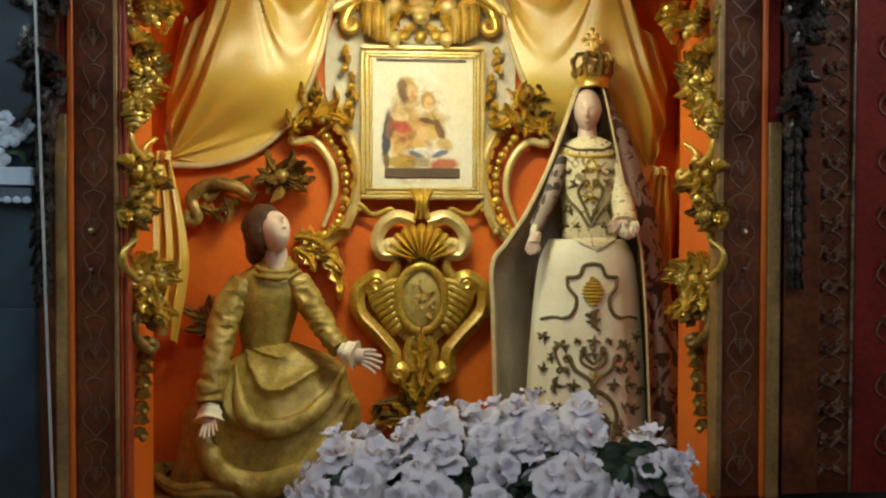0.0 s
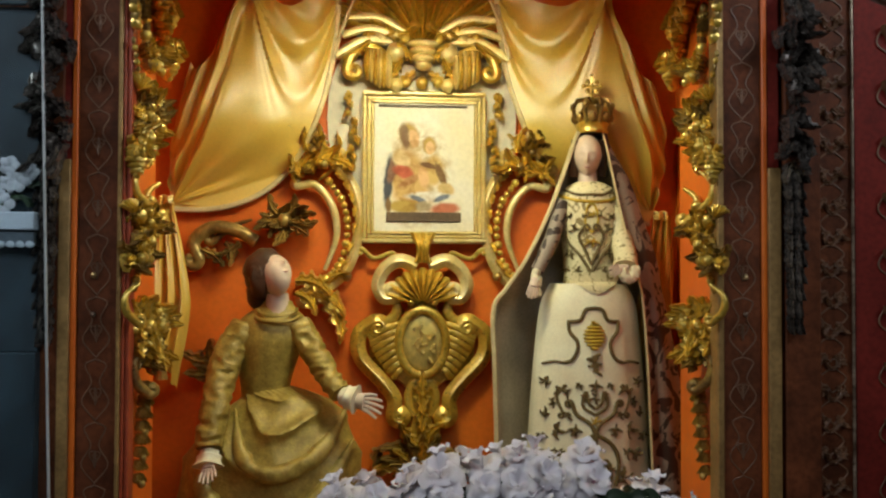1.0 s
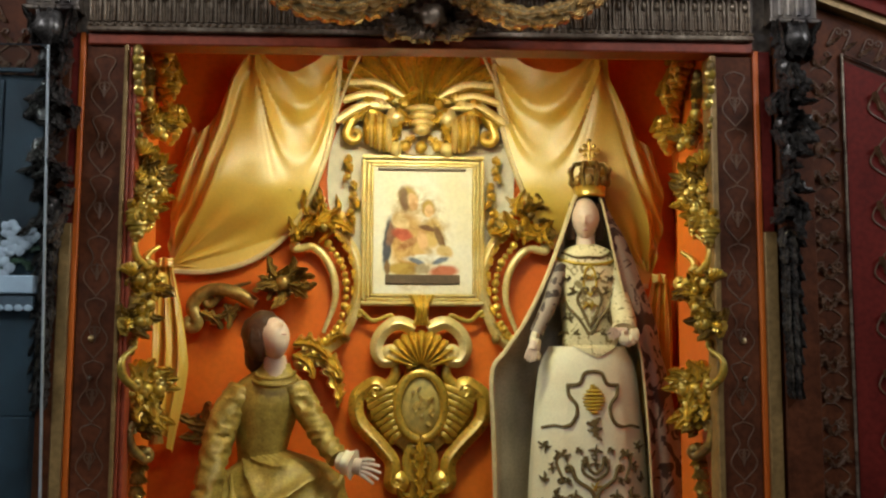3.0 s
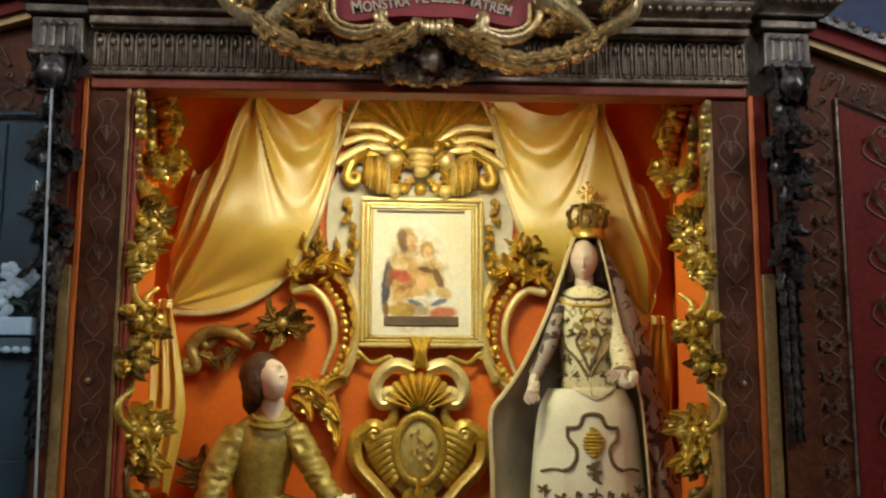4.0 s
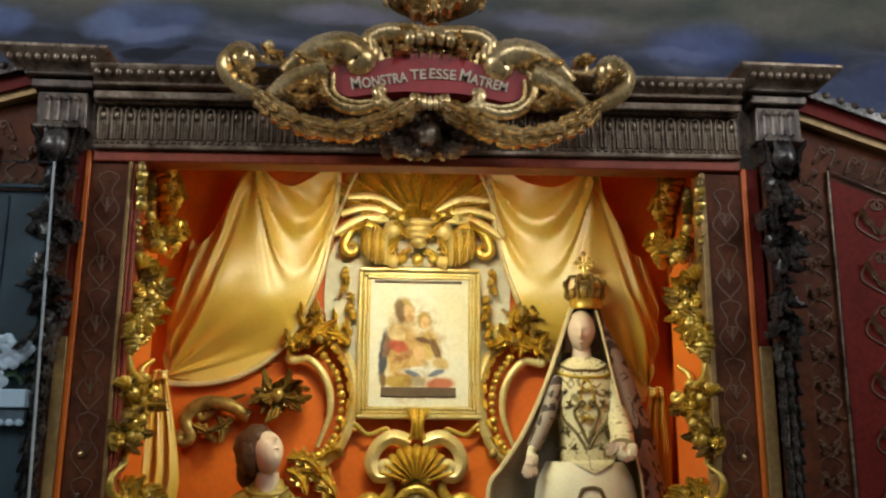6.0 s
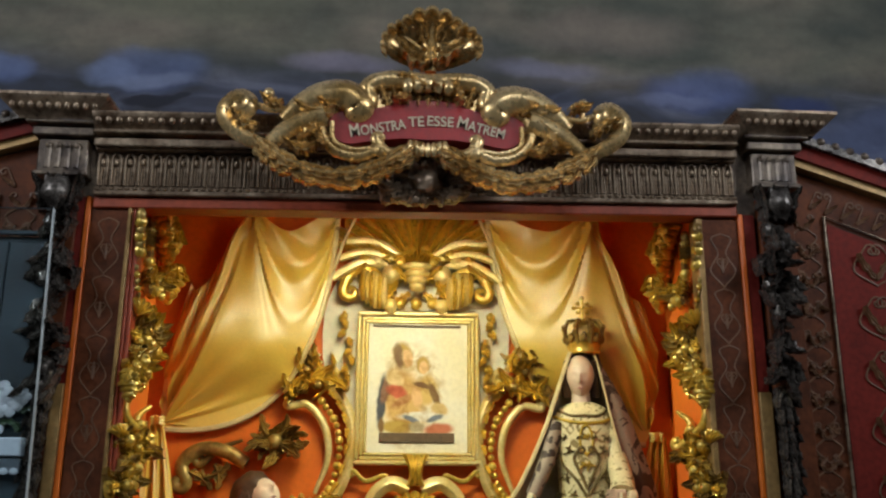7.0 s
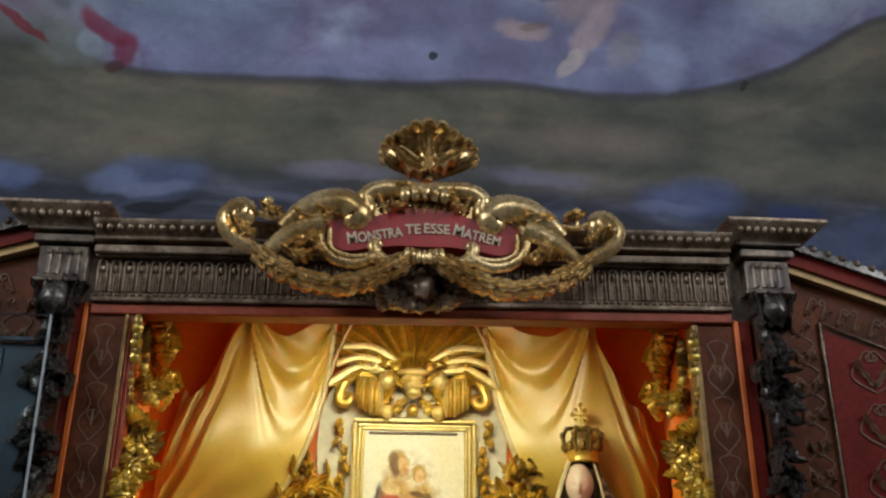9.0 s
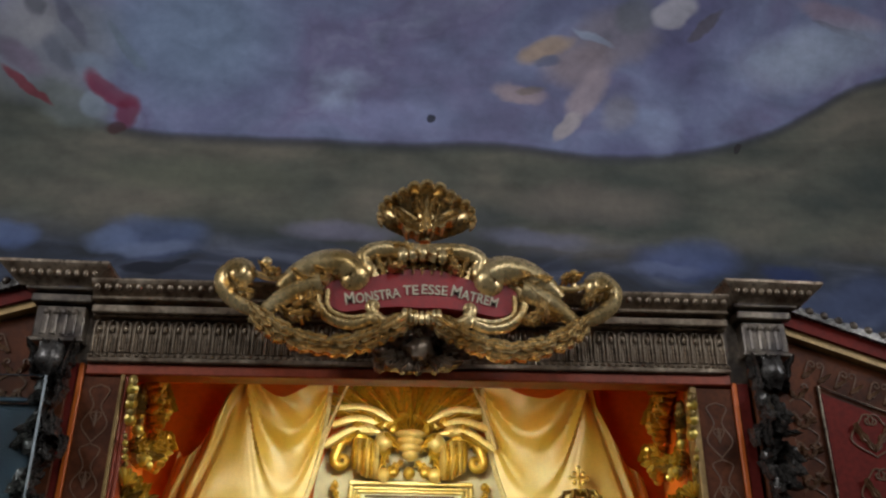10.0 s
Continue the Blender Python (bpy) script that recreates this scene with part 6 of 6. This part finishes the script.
    g = Geo()
    n = len(ring)
    g.add([(x, Y, z) for x, z in ring] + [(x, Y + 0.08, z) for x, z in ring], [tuple(range(n))] + [(i, (i + 1) % n, n + (i + 1) % n, n + i) for i in range(n)])
    field = part("field", g, red, t, "crimson painted field", smooth=False)
    # lettering, small capitals on a shallow arch
    ivory = mat("ivory_lettering", (0.75, 0.62, 0.42), 0.5, 0, 0.2, 20, 80, 0.1)
    for word, a, b, v, turn in (("Monstra", (-0.278, 2.793), (-0.082, 2.798), (-0.187, 2.806)[1], 11), ("te", (-0.072, 2.837), (-0.016, 2.838), (-0.042, 2.835)[1], 4), ("esse", (-0.006, 2.838), (0.087, 2.841), (0.032, 2.839)[1], -2), ("Matrem", (0.1, 2.819), (0.27, 2.823), (0.183, 2.817)[1], -13)):
        cu = bpy.data.curves.new("lettering", "FONT")
        cu.body = word
        cu.offset = 0.0007
        cu.size, cu.extrude, cu.align_x, cu.align_y = 0.076, 0.0015, "CENTER", "CENTER"
        cu.small_caps_scale = 0.8
        for i, ch in enumerate(word):
            cu.body_format[i].use_small_caps = True
        cu.materials.append(ivory)
        ob = new("lettering", cu)
        bpy.context.view_layer.update()
        wid = max(0.01, ob.dimensions.x)
        ob.parent = field
        ob.matrix_basis = Matrix.Translation(((a[0] + b[0]) / 2, Y - 0.005, v + 0.007)) @ pose(0, 0, 0, 90, 0, 0) @ pose(0, 0, 0, 0, 0, turn) @ Matrix.Diagonal(((b[0] - a[0]) / wid, 0.86, 1, 1))
        tagged(ob, "ivory small-capital lettering")
    G = GOLD_CREST
    for s in (-1, 1):
        q = lambda *pp: [m(p, s) for p in pp]
        # outer volute and limb
        rod(t, "outer_volute", scroll_path(q((-0.557, 2.731), (-0.643, 2.77), (-0.69, 2.818), (-0.7, 2.868), (-0.672, 2.902)), 2.840, None, (0.03, s, 1.4), 26), lambda u: 0.02 + 0.013 * u * (1 - u) * 4, G, 12, 0.9, 0.08)
        rod(t, "upper_scroll", scroll_path(q((-0.505, 2.828), (-0.449, 2.882), (-0.372, 2.924), (-0.291, 2.93), (-0.245, 2.9)), 2.835, None, (0.02, s, 1.2), 24), lambda u: 0.022 + 0.034 * math.sin(math.pi * min(1, u * 1.25)), G, 12, 0.8, 0.06)
        rod(t, "limb", scroll_path(q((-0.542, 2.742), (-0.486, 2.796), (-0.416, 2.834), (-0.363, 2.853)), 2.830, None, None, 18), lambda u: 0.026 + 0.016 * u, G, 10, 0.8, 0.08)
        rod(t, "field_rim", scroll_path(q((-0.309, 2.887), (-0.363, 2.849), (-0.368, 2.788), (-0.323, 2.726), (-0.244, 2.707), (-0.176, 2.74), (-0.182, 2.772)), 2.840, None, (0.01, s, 0.9), 30), lambda u: 0.011 + 0.012 * math.sin(math.pi * u), G)
        rod(t, "field_rim", scroll_path(q((-0.336, 2.828), (-0.328, 2.757), (-0.264, 2.727), (-0.195, 2.733)), 2.826, None, None, 20), 0.009, G, 8)
        rod(t, "top_scroll", scroll_path(q((-0.004, 2.99), (-0.08, 2.998), (-0.161, 2.998), (-0.215, 2.968), (-0.208, 2.918)), 2.840, None, (0.02, s, 1.2), 24), lambda u: 0.034 - 0.009 * u, G, 12, 0.8, 0.06)
        rod(t, "under_band", scroll_path(q((-0.004, 2.729), (-0.067, 2.736), (-0.126, 2.72), (-0.162, 2.738)), 2.833, None, (0.012, -s, 1.0), 16), 0.016, G, 10, 0.8, 0.08)
        # leaf garland
        gar = smooth_path(q((-0.598, 2.754), (-0.533, 2.693), (-0.434, 2.643), (-0.318, 2.621), (-0.222, 2.637), (-0.136, 2.676), (-0.064, 2.72)), 30)
        rod(t, "garland_core", [(p.x, 2.825, p.y) for p in gar], taper(0.027, 0.5, 0.5), G)
        for i in range(len(gar) - 2):
            p, p2 = gar[i], gar[i + 2]
            d = (p2 - p).normalized()
            nrm = Vector((-d.y, d.x))
            for e in ((-0.02, 0.02) if i % 2 else (0.0,)):
                a = p + nrm * e * 0.7
                b = a + d * 0.085 + nrm * e * 0.7
                leaf(t, (a.x, a.y), (b.x, b.y), 0.025, 2.808 + abs(e) * 0.9, 0.014, 2, 0.08 * math.sin(i * 5 + e * 90), 0.004, G)
        for a, b, w in (((-0.328, 2.876), (-0.467, 2.883), 0.04), ((-0.387, 2.852), (-0.45, 2.744), 0.035), ((-0.382, 2.746), (-0.499, 2.743), 0.03), ((-0.29, 2.92), (-0.389, 2.896), 0.035), ((-0.069, 2.971), (-0.129, 2.903), 0.03), ((-0.59, 2.804), (-0.682, 2.856), 0.03), ((-0.507, 2.893), (-0.583, 2.908), 0.026), ((-0.11, 3.003), (-0.018, 2.961), 0.035), ((-0.423, 2.777), (-0.352, 2.725), 0.03)):
            a, b = m(a, s), m(b, s)
            leaf(t, a, b, w, 2.835, 0.03, 4, 0.15, 0.03, G)
        p = m((-0.559, 2.93), s)
        ball(t, "finial", (p[0], 2.840, p[1]), 0.019, G)
        rod(t, "finial_stem", [(p[0], 2.840, p[1] - 0.01), (p[0] + s * -0.004, 2.840, p[1] - 0.055)], 0.01, G)
        rod(t, "bridge", scroll_path(q((-0.619, 2.895), (-0.547, 2.868), (-0.478, 2.876)), 2.840, None, None, 10), 0.012, G)
    for i in range(7):
        x = c + (i - 3) * 0.02
        ball(t, "bead", (x, 2.808, (-0.004, 2.729)[1] + 0.004 * math.cos(i)), (0.012, 0.016, 0.028), G)
    # solid carved back between the field and the top scroll
    back = [(-0.2, 2.87), (-0.205, 2.935), (-0.165, 2.985), (-0.08, 2.995), (0.0, 2.992)]
    back = [(x + c, z) for x, z in back] + [(c - x, z) for x, z in back[-2::-1]]
    g = Geo()
    n = len(back)
    g.add([(x, 2.862, z) for x, z in back] + [(x, 2.93, z) for x, z in back], [tuple(range(n))] + [(i, (i + 1) % n, n + (i + 1) % n, n + i) for i in range(n)])
    part("back_plate", g, G, t, smooth=False)
    for i in range(9):
        x = c + (i - 4) * 0.042
        leaf(t, (x * 0.8, 2.9), (x, 2.975 - 0.01 * abs(i - 4) / 4), 0.026, 2.856, 0.02, 3, 0.05 * (i - 4) / 4, 0.02, G)
    p = (-0.004, 2.965)
    for k in range(5):
        ball(t, "boss", (c + (k - 2) * 0.035, 2.810, p[1] + 0.01 - 0.006 * abs(k - 2)), (0.021, 0.022, 0.03), G, 0.3, k)
    # silvered rosette under the crest
    t2 = thing("rosette", "dark silvered carved rosette at the lintel's middle", "carving", at=(c, 2.93, 2.65))
    rc = (-0.007, 2.624)
    rnd = random.Random(8)
    for i in range(26):
        x, z = rc[0] + rnd.uniform(-0.14, 0.14), rc[1] + 0.012 + rnd.uniform(-0.065, 0.07)
        if ((x - rc[0]) / 0.165) ** 2 + ((z - rc[1] - 0.012) / 0.085) ** 2 > 1:
            continue
        ball(t2, "bud", (x, 2.915 + 0.25 * abs(x - rc[0]), z), (rnd.uniform(0.02, 0.034), 0.03, rnd.uniform(0.018, 0.03)), BRONZE, 0.5, i)
    for i in range(16):
        a = i * 2 * math.pi / 16
        x, z = rc[0] + 0.085 * math.cos(a), rc[1] + 0.012 + 0.035 * math.sin(a)
        leaf(t2, (x, z), (x + 0.085 * math.cos(a), z + 0.05 * math.sin(a)), 0.03, 2.915, 0.022, 3, rnd.uniform(-0.2, 0.2), 0.0, BRONZE)
    ball(t2, "centre", (rc[0], 2.89, rc[1] + 0.015), (0.05, 0.04, 0.045), BRONZE, 0.45, 2)
    g = Geo()
    g.box(rc[0] - 0.12, rc[0] + 0.12, 2.93, 2.96, rc[1] - 0.05, rc[1] + 0.07, 0.01)
    part("backing", g, BRONZE, t2, smooth=False)


crest()


def palmette():
    t = thing("palmette", "gilded carved palmette standing above the crest", "carving", at=(0, 2.95, 3.2))
    c = (0.01, 3.185)
    foot = (c[0], c[1] - 0.075)
    # three cupped leaves with rolled, scalloped lips
    for name, a0, a1, reach, y0, lobes in (("side_leaf", -80, -34, 0.205, 2.965, 4), ("side_leaf", 34, 80, 0.205, 2.965, 4), ("middle_leaf", -42, 42, 0.2, 2.95, 5)):
        rows = []
        for i in range(15):
            u = i / 14
            row = []
            for j in range(lobes * 8 + 1):
                w = j / (lobes * 8)
                a = radians(a0 + (a1 - a0) * w)
                lobe = abs(math.sin(math.pi * lobes * w)) ** 0.6
                body = math.sin(math.pi * (0.06 + 0.88 * w)) ** 0.45
                r = reach * (0.12 + 0.88 * min(1, u * 1.15)) * (0.8 + 0.2 * body) * (1 - 0.1 * u ** 3 * (1 - lobe))
                roll = max(0.0, u - 0.72) / 0.28
                y = y0 - 0.085 * u ** 1.6 - 0.012 * lobe * u - 0.03 * math.sin(roll * 2.4) + 0.02 * (1 - body)
                z = foot[1] + r * math.cos(a) * 1.02 - 0.03 * roll ** 2
                row.append((foot[0] + r * math.sin(a), y, z))
            rows.append(row)
        back = [[(p[0] * 0.99 + foot[0] * 0.01, p[1] + 0.012, p[2] - 0.006) for p in r] for r in rows[::-1]]
        g = Geo()
        g.sheet(rows + back)
        part(name, g, GOLD_CREST, t)
    for s in (-1, 1):
        m = lambda p: mirror(p, c[0]) if s > 0 else p
        rod(t, "vein", scroll_path([m((0.002, 3.13)), m((-0.035, 3.169)), m((-0.084, 3.206)), m((-0.123, 3.224))], 2.915, None, None, 14), lambda u: 0.012 - 0.006 * u, GOLD_CREST, 8)
        leaf(t, m((0.006, 3.123)), m((-0.11, 3.172)), 0.05, 2.93, 0.03, 3, 0.1, 0.05, GOLD_CREST)
        leaf(t, m((0.006, 3.166)), m((-0.033, 3.249)), 0.03, 2.915, 0.02, 3, 0.1, 0.03, GOLD_CREST)
    leaf(t, (c[0], c[1] - 0.08), (c[0], c[1] + 0.05), 0.045, 2.91, 0.03, 3, 0, 0.04, GOLD_CREST)
    rod(t, "stem", [(c[0], 2.96, c[1] + 0.02), (c[0], 2.95, c[1] - 0.1)], 0.022, GOLD_CREST)
    return t


palmette()


# ---- flowers ----
PETAL = mat("white_azalea_petal", (0.86, 0.84, 0.86), 0.6, 0, 0.06, 18, 60, 0.05, other=(0.84, 0.78, 0.82), rand=0.08)
LEAFGREEN = mat("dark_green_leaf", (0.035, 0.07, 0.03), 0.45, 0, 0.4, 20, 60, 0.15, rand=0.3)
PINK = mat("pink_petal_throat", (0.62, 0.3, 0.38), 0.6, 0, 0.2, 30, 80, 0.1)
POT = mat("brown_glazed_planter", (0.12, 0.06, 0.035), 0.4, 0, 0.3, 6, 50, 0.1)


def azaleas():
    t = thing("azalea_pot", "white azaleas with dark leaves in a low planter on the altar", "potted flowers", at=(0.2, 2.7, ZF - 0.06))
    rnd = random.Random(31)
    meshes = []
    for v in range(5):
        g = Geo()
        pr = random.Random(40 + v)
        for layer, cnt, rad, lift in ((0, 6, 1.0, 0.0), (1, 5, 0.8, 0.14), (2, 4, 0.5, 0.3)):
            for i in range(cnt):
                a0 = 2 * math.pi * i / cnt + layer * 0.5 + pr.uniform(-0.15, 0.15)
                rr = rad * pr.uniform(0.85, 1.12)
                rows = []
                dip = pr.uniform(-0.12, 0.1)
                for q in range(6):
                    u = q / 5
                    wd = 0.78 * math.sin(math.pi * (0.16 + 0.5 * u)) * (1.0 if layer == 0 else 1.15)
                    row = []
                    for w in range(7):
                        e = w / 3 - 1
                        ang = a0 + e * wd
                        ruffle = 0.07 * u * u * math.sin(e * 4.5 + i * 2.1 + v) + dip * u * u
                        h = 0.1 + lift + 0.5 * math.sin(u * 1.7) * (0.5 + 0.4 * layer) - 0.42 * u * u * (1 - layer * 0.42) + ruffle
                        r_ = rr * u ** 0.85 * (1 - 0.3 * u * abs(e) ** 2.6) * (1 - 0.05 * u * (abs(e) < 0.1))
                        row.append((r_ * math.cos(ang), r_ * math.sin(ang), h))
                    rows.append(row)
                g.sheet(rows, slot=0)
        g.blob((0, 0, 0.3), (0.07, 0.07, 0.22), 6, 4, 1)
        meshes.append(mesh_of("blossom", g, [PETAL, PINK if v % 3 == 0 else PETAL]))
    lg = Geo()
    rows = []
    for q in range(7):
        u = q / 6
        w = 0.34 * math.sin(math.pi * min(1, u * 0.95 + 0.04)) ** 0.8
        rows.append([(e * w, u, -0.22 * u * u + 0.12 * abs(e)) for e in (-1, -0.5, 0, 0.5, 1)])
    lg.sheet(rows)
    lmesh = mesh_of("leaf", lg, LEAFGREEN)

    def place(name, me, p, nrm, spin, sc):
        ob = new(name, me)
        ob.parent = t
        ob.matrix_parent_inverse = Matrix.Translation(-t.location)
        ob.matrix_basis = Matrix.Translation(p) @ nrm.to_track_quat("Z", "Y").to_matrix().to_4x4() @ Matrix.Rotation(spin, 4, "Z") @ Matrix.Scale(sc, 4)

    # clumps: centre (x, y, z) and radii of rounded heads
    clumps = [(-0.19, 2.74, 0.75, 0.2, 0.16, 0.15), (0.08, 2.76, 0.77, 0.23, 0.18, 0.185), (0.28, 2.78, 0.785, 0.2, 0.17, 0.195), (0.45, 2.8, 0.8, 0.12, 0.12, 0.185), (0.64, 2.76, 0.73, 0.15, 0.15, 0.14), (0.02, 2.62, 0.7, 0.3, 0.14, 0.17), (0.36, 2.6, 0.7, 0.2, 0.14, 0.16), (-0.27, 2.64, 0.66, 0.12, 0.12, 0.12), (0.69, 2.64, 0.64, 0.11, 0.12, 0.11)]
    count = 0
    pts = []
    for tries in range(6000):
        c = rnd.choice(clumps)
        d = Vector((rnd.gauss(0, 1), rnd.gauss(-0.5, 1), rnd.gauss(0.4, 0.9))).normalized()
        p = Vector(c[:3]) + Vector((d.x * c[3], d.y * c[4], d.z * c[5]))
        if p.z < 0.6 or d.y > 0.75:
            continue
        inside = any(((p.x - q[0]) / q[3]) ** 2 + ((p.y - q[1]) / q[4]) ** 2 + ((p.z - q[2]) / q[5]) ** 2 < 0.8 for q in clumps)
        gap = noise.noise(p * 9.0 + Vector((3.1, 0, 1.7))) > 0.06 and p.z < 0.9 or abs(p.x - 0.57) < 0.055 and p.z < 0.93 or abs(p.x - 0.245) < 0.03 and p.z < 0.85
        if inside or gap or any((p - o).length < 0.083 for o in pts):
            continue
        pts.append(p)
        sc = rnd.uniform(0.066, 0.088)
        place("blossom", rnd.choice(meshes), p - d * 0.015, (d + Vector((rnd.uniform(-0.35, 0.35), rnd.uniform(-0.5, 0.1), rnd.uniform(-0.1, 0.4)))).normalized(), rnd.uniform(0, 6.3), sc)
        count += 1
        if count > 230:
            break
    for i in range(260):
        c = rnd.choice(clumps)
        d = Vector((rnd.gauss(0, 1), rnd.gauss(-0.6, 0.8), rnd.gauss(0.2, 0.8))).normalized()
        p = Vector(c[:3]) + Vector((d.x * c[3], d.y * c[4], d.z * c[5])) * 0.88
        place("leaf", lmesh, p, (Vector((0, -0.5, 0.6)) + d * 0.6).normalized(), rnd.uniform(0, 6.3), rnd.uniform(0.05, 0.09))
    for i in range(40):
        p = Vector((0.57 + rnd.uniform(-0.07, 0.07), 2.6 + rnd.uniform(-0.05, 0.12), rnd.uniform(0.68, 0.9)))
        place("leaf", lmesh, p, Vector((rnd.uniform(-0.3, 0.3), -0.8, 0.5)).normalized(), rnd.uniform(0, 6.3), rnd.uniform(0.06, 0.1))
    g = Geo()
    for c in clumps:
        g.blob(c[:3], (c[3] * 0.72, c[4] * 0.72, c[5] * 0.72), 14, 9, 0, 0.2, c[0])
    part("inner_foliage", g, LEAFGREEN, t)
    g = Geo()
    rows = []
    for f, z in ((0.8, ZF - 0.062), (0.95, 0.6), (1.05, 0.64), (1.05, 0.655), (0.97, 0.655), (0.9, 0.6)):
        rows.append([(0.19 + 0.42 * f * math.cos(a), 2.68 + 0.15 * f * math.sin(a), z) for a in [2 * math.pi * i / 40 for i in range(40)]])
    g.sheet(rows, close_v=True)
    part("planter", g, POT, t, "low brown oval planter")
    return t


azaleas()

# ---- reflection in the glass, built as solid things behind it ----
TEAL = mat("dark_teal_board", (0.03, 0.052, 0.066), 0.6, 0, 0.5, 4, 40, 0.2, other=(0.006, 0.01, 0.014), spec=0.3)
# white petals with the reflection's dimness put into the colour
PETAL_DIM = mat("dimmed_white_petal", (0.4, 0.42, 0.45), 0.6, 0, 0.3, 18, 60, 0.05)
# white linen; its grey-blue base colour carries the dim reflection
LINEN = mat("dimmed_altar_linen", (0.4, 0.45, 0.5), 0.7, 0, 0.15, 8, 90, 0.1)


def glass_case():
    """A framed glass leaf that stands open before the wing, with a pale cut edge."""
    m = bpy.data.materials.new("clear_glass")
    m.use_nodes = True
    b = m.node_tree.nodes["Principled BSDF"]
    b.inputs["Base Color"].default_value = (0.85, 0.95, 0.97, 1)
    b.inputs["Roughness"].default_value, b.inputs["IOR"].default_value, b.inputs["Transmission Weight"].default_value = 0.03, 1.45, 1.0
    t = thing("glass_door", "clear glass cabinet door with a pale polished edge", "glass door", at=(-1.5, 2.9, ZF - 0.06))
    x1 = (-1.258, 2.502)[0]
    z1 = (-1.259, 2.506)[1]

    def lean(q):
        """The door hangs slightly out of plumb."""
        q.v = [(x + 0.0266 * (z1 - z), y, z) for x, y, z in q.v]

    g = Geo()
    g.box(-1.95, x1 - 0.004, 2.896, 2.904, ZF - 0.06, z1 - 0.004, 0.001)
    lean(g)
    pane = part("pane", g, m, t, smooth=False)
    pane.visible_shadow = False
    edge_m = mat("pale_glass_edge", (0.55, 0.6, 0.6), 0.3, 0, 0.2, 8, 60, 0.05)
    g = Geo()
    g.box(x1 - 0.004, x1 + 0.002, 2.894, 2.906, ZF - 0.06, z1, 0.001)
    lean(g)
    part("edge", g, edge_m, t, smooth=False)
    g = Geo()
    g.box(-1.95, x1 - 0.0045, 2.894, 2.906, z1 - 0.004, z1, 0.001)
    part("top_edge", g, TEAL, t, smooth=False)
    g = Geo()
    g.box(-1.95, -1.275, 2.93, 2.95, z1 - 0.085, z1 - 0.07, 0.003)
    part("rail", g, TEAL, t, smooth=False)


glass_case()


# solid stand-ins for the altar and flowers that the glass door reflects
def glass_reflection():
    t = thing("reflected_altar", "stand-in for a reflected altar with white linen and scalloped lace", "altar", at=(-1.6, 2.96, ZF))
    zt = (-1.318, 1.731)[1]
    g = Geo()
    g.box(-1.95, -1.275, 2.955, 2.98, 1.3, 2.42, 0.003)
    part("back_board", g, TEAL, t, smooth=False)
    g = Geo()
    g.box(-1.95, -1.275, 2.935, 2.98, 0.56, 1.3, 0.003)
    part("front", g, TEAL, t, smooth=False)
    for i in range(5):
        g = Geo()
        g.box(-1.275 - 0.135 * (i + 1) + 0.004, -1.275 - 0.135 * i, 2.946, 2.956, zt + 0.1, 2.4, 0.003)
        part("plank", g, TEAL, t, smooth=False)
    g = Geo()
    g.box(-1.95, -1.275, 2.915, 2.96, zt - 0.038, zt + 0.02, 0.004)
    part("linen", g, LINEN, t, "reflected white altar linen", smooth=False)
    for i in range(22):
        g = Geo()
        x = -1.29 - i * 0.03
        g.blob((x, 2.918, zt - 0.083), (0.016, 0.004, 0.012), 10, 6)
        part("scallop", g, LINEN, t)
    g = Geo()
    g.box(-1.95, -1.275, 2.916, 2.93, zt - 0.085, zt - 0.046, 0.002)
    part("lace_band", g, mat("grey_lace", (0.07, 0.09, 0.11), 0.8, 0, 0.3, 60, 160, 0.3), t, smooth=False)
    v = thing("reflected_flowers", "stand-in for reflected white flowers with dark leaves", "flowers", at=(-1.45, 2.93, zt + 0.02))
    rnd = random.Random(3)
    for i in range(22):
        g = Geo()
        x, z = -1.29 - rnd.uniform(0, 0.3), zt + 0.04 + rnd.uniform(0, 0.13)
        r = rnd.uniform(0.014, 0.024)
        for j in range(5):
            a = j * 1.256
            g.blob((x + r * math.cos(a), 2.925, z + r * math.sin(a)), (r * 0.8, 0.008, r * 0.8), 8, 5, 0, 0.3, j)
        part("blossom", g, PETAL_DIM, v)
    for i in range(26):
        x, z = -1.29 - rnd.uniform(0, 0.3), zt + 0.03 + rnd.uniform(0, 0.12)
        a = rnd.uniform(0, 6.28)
        leaf(v, (x, z), (x + 0.05 * math.cos(a), z + 0.04 * abs(math.sin(a))), 0.014, 2.935, 0.006, 2, 0, 0.004, LEAFGREEN)


glass_reflection()
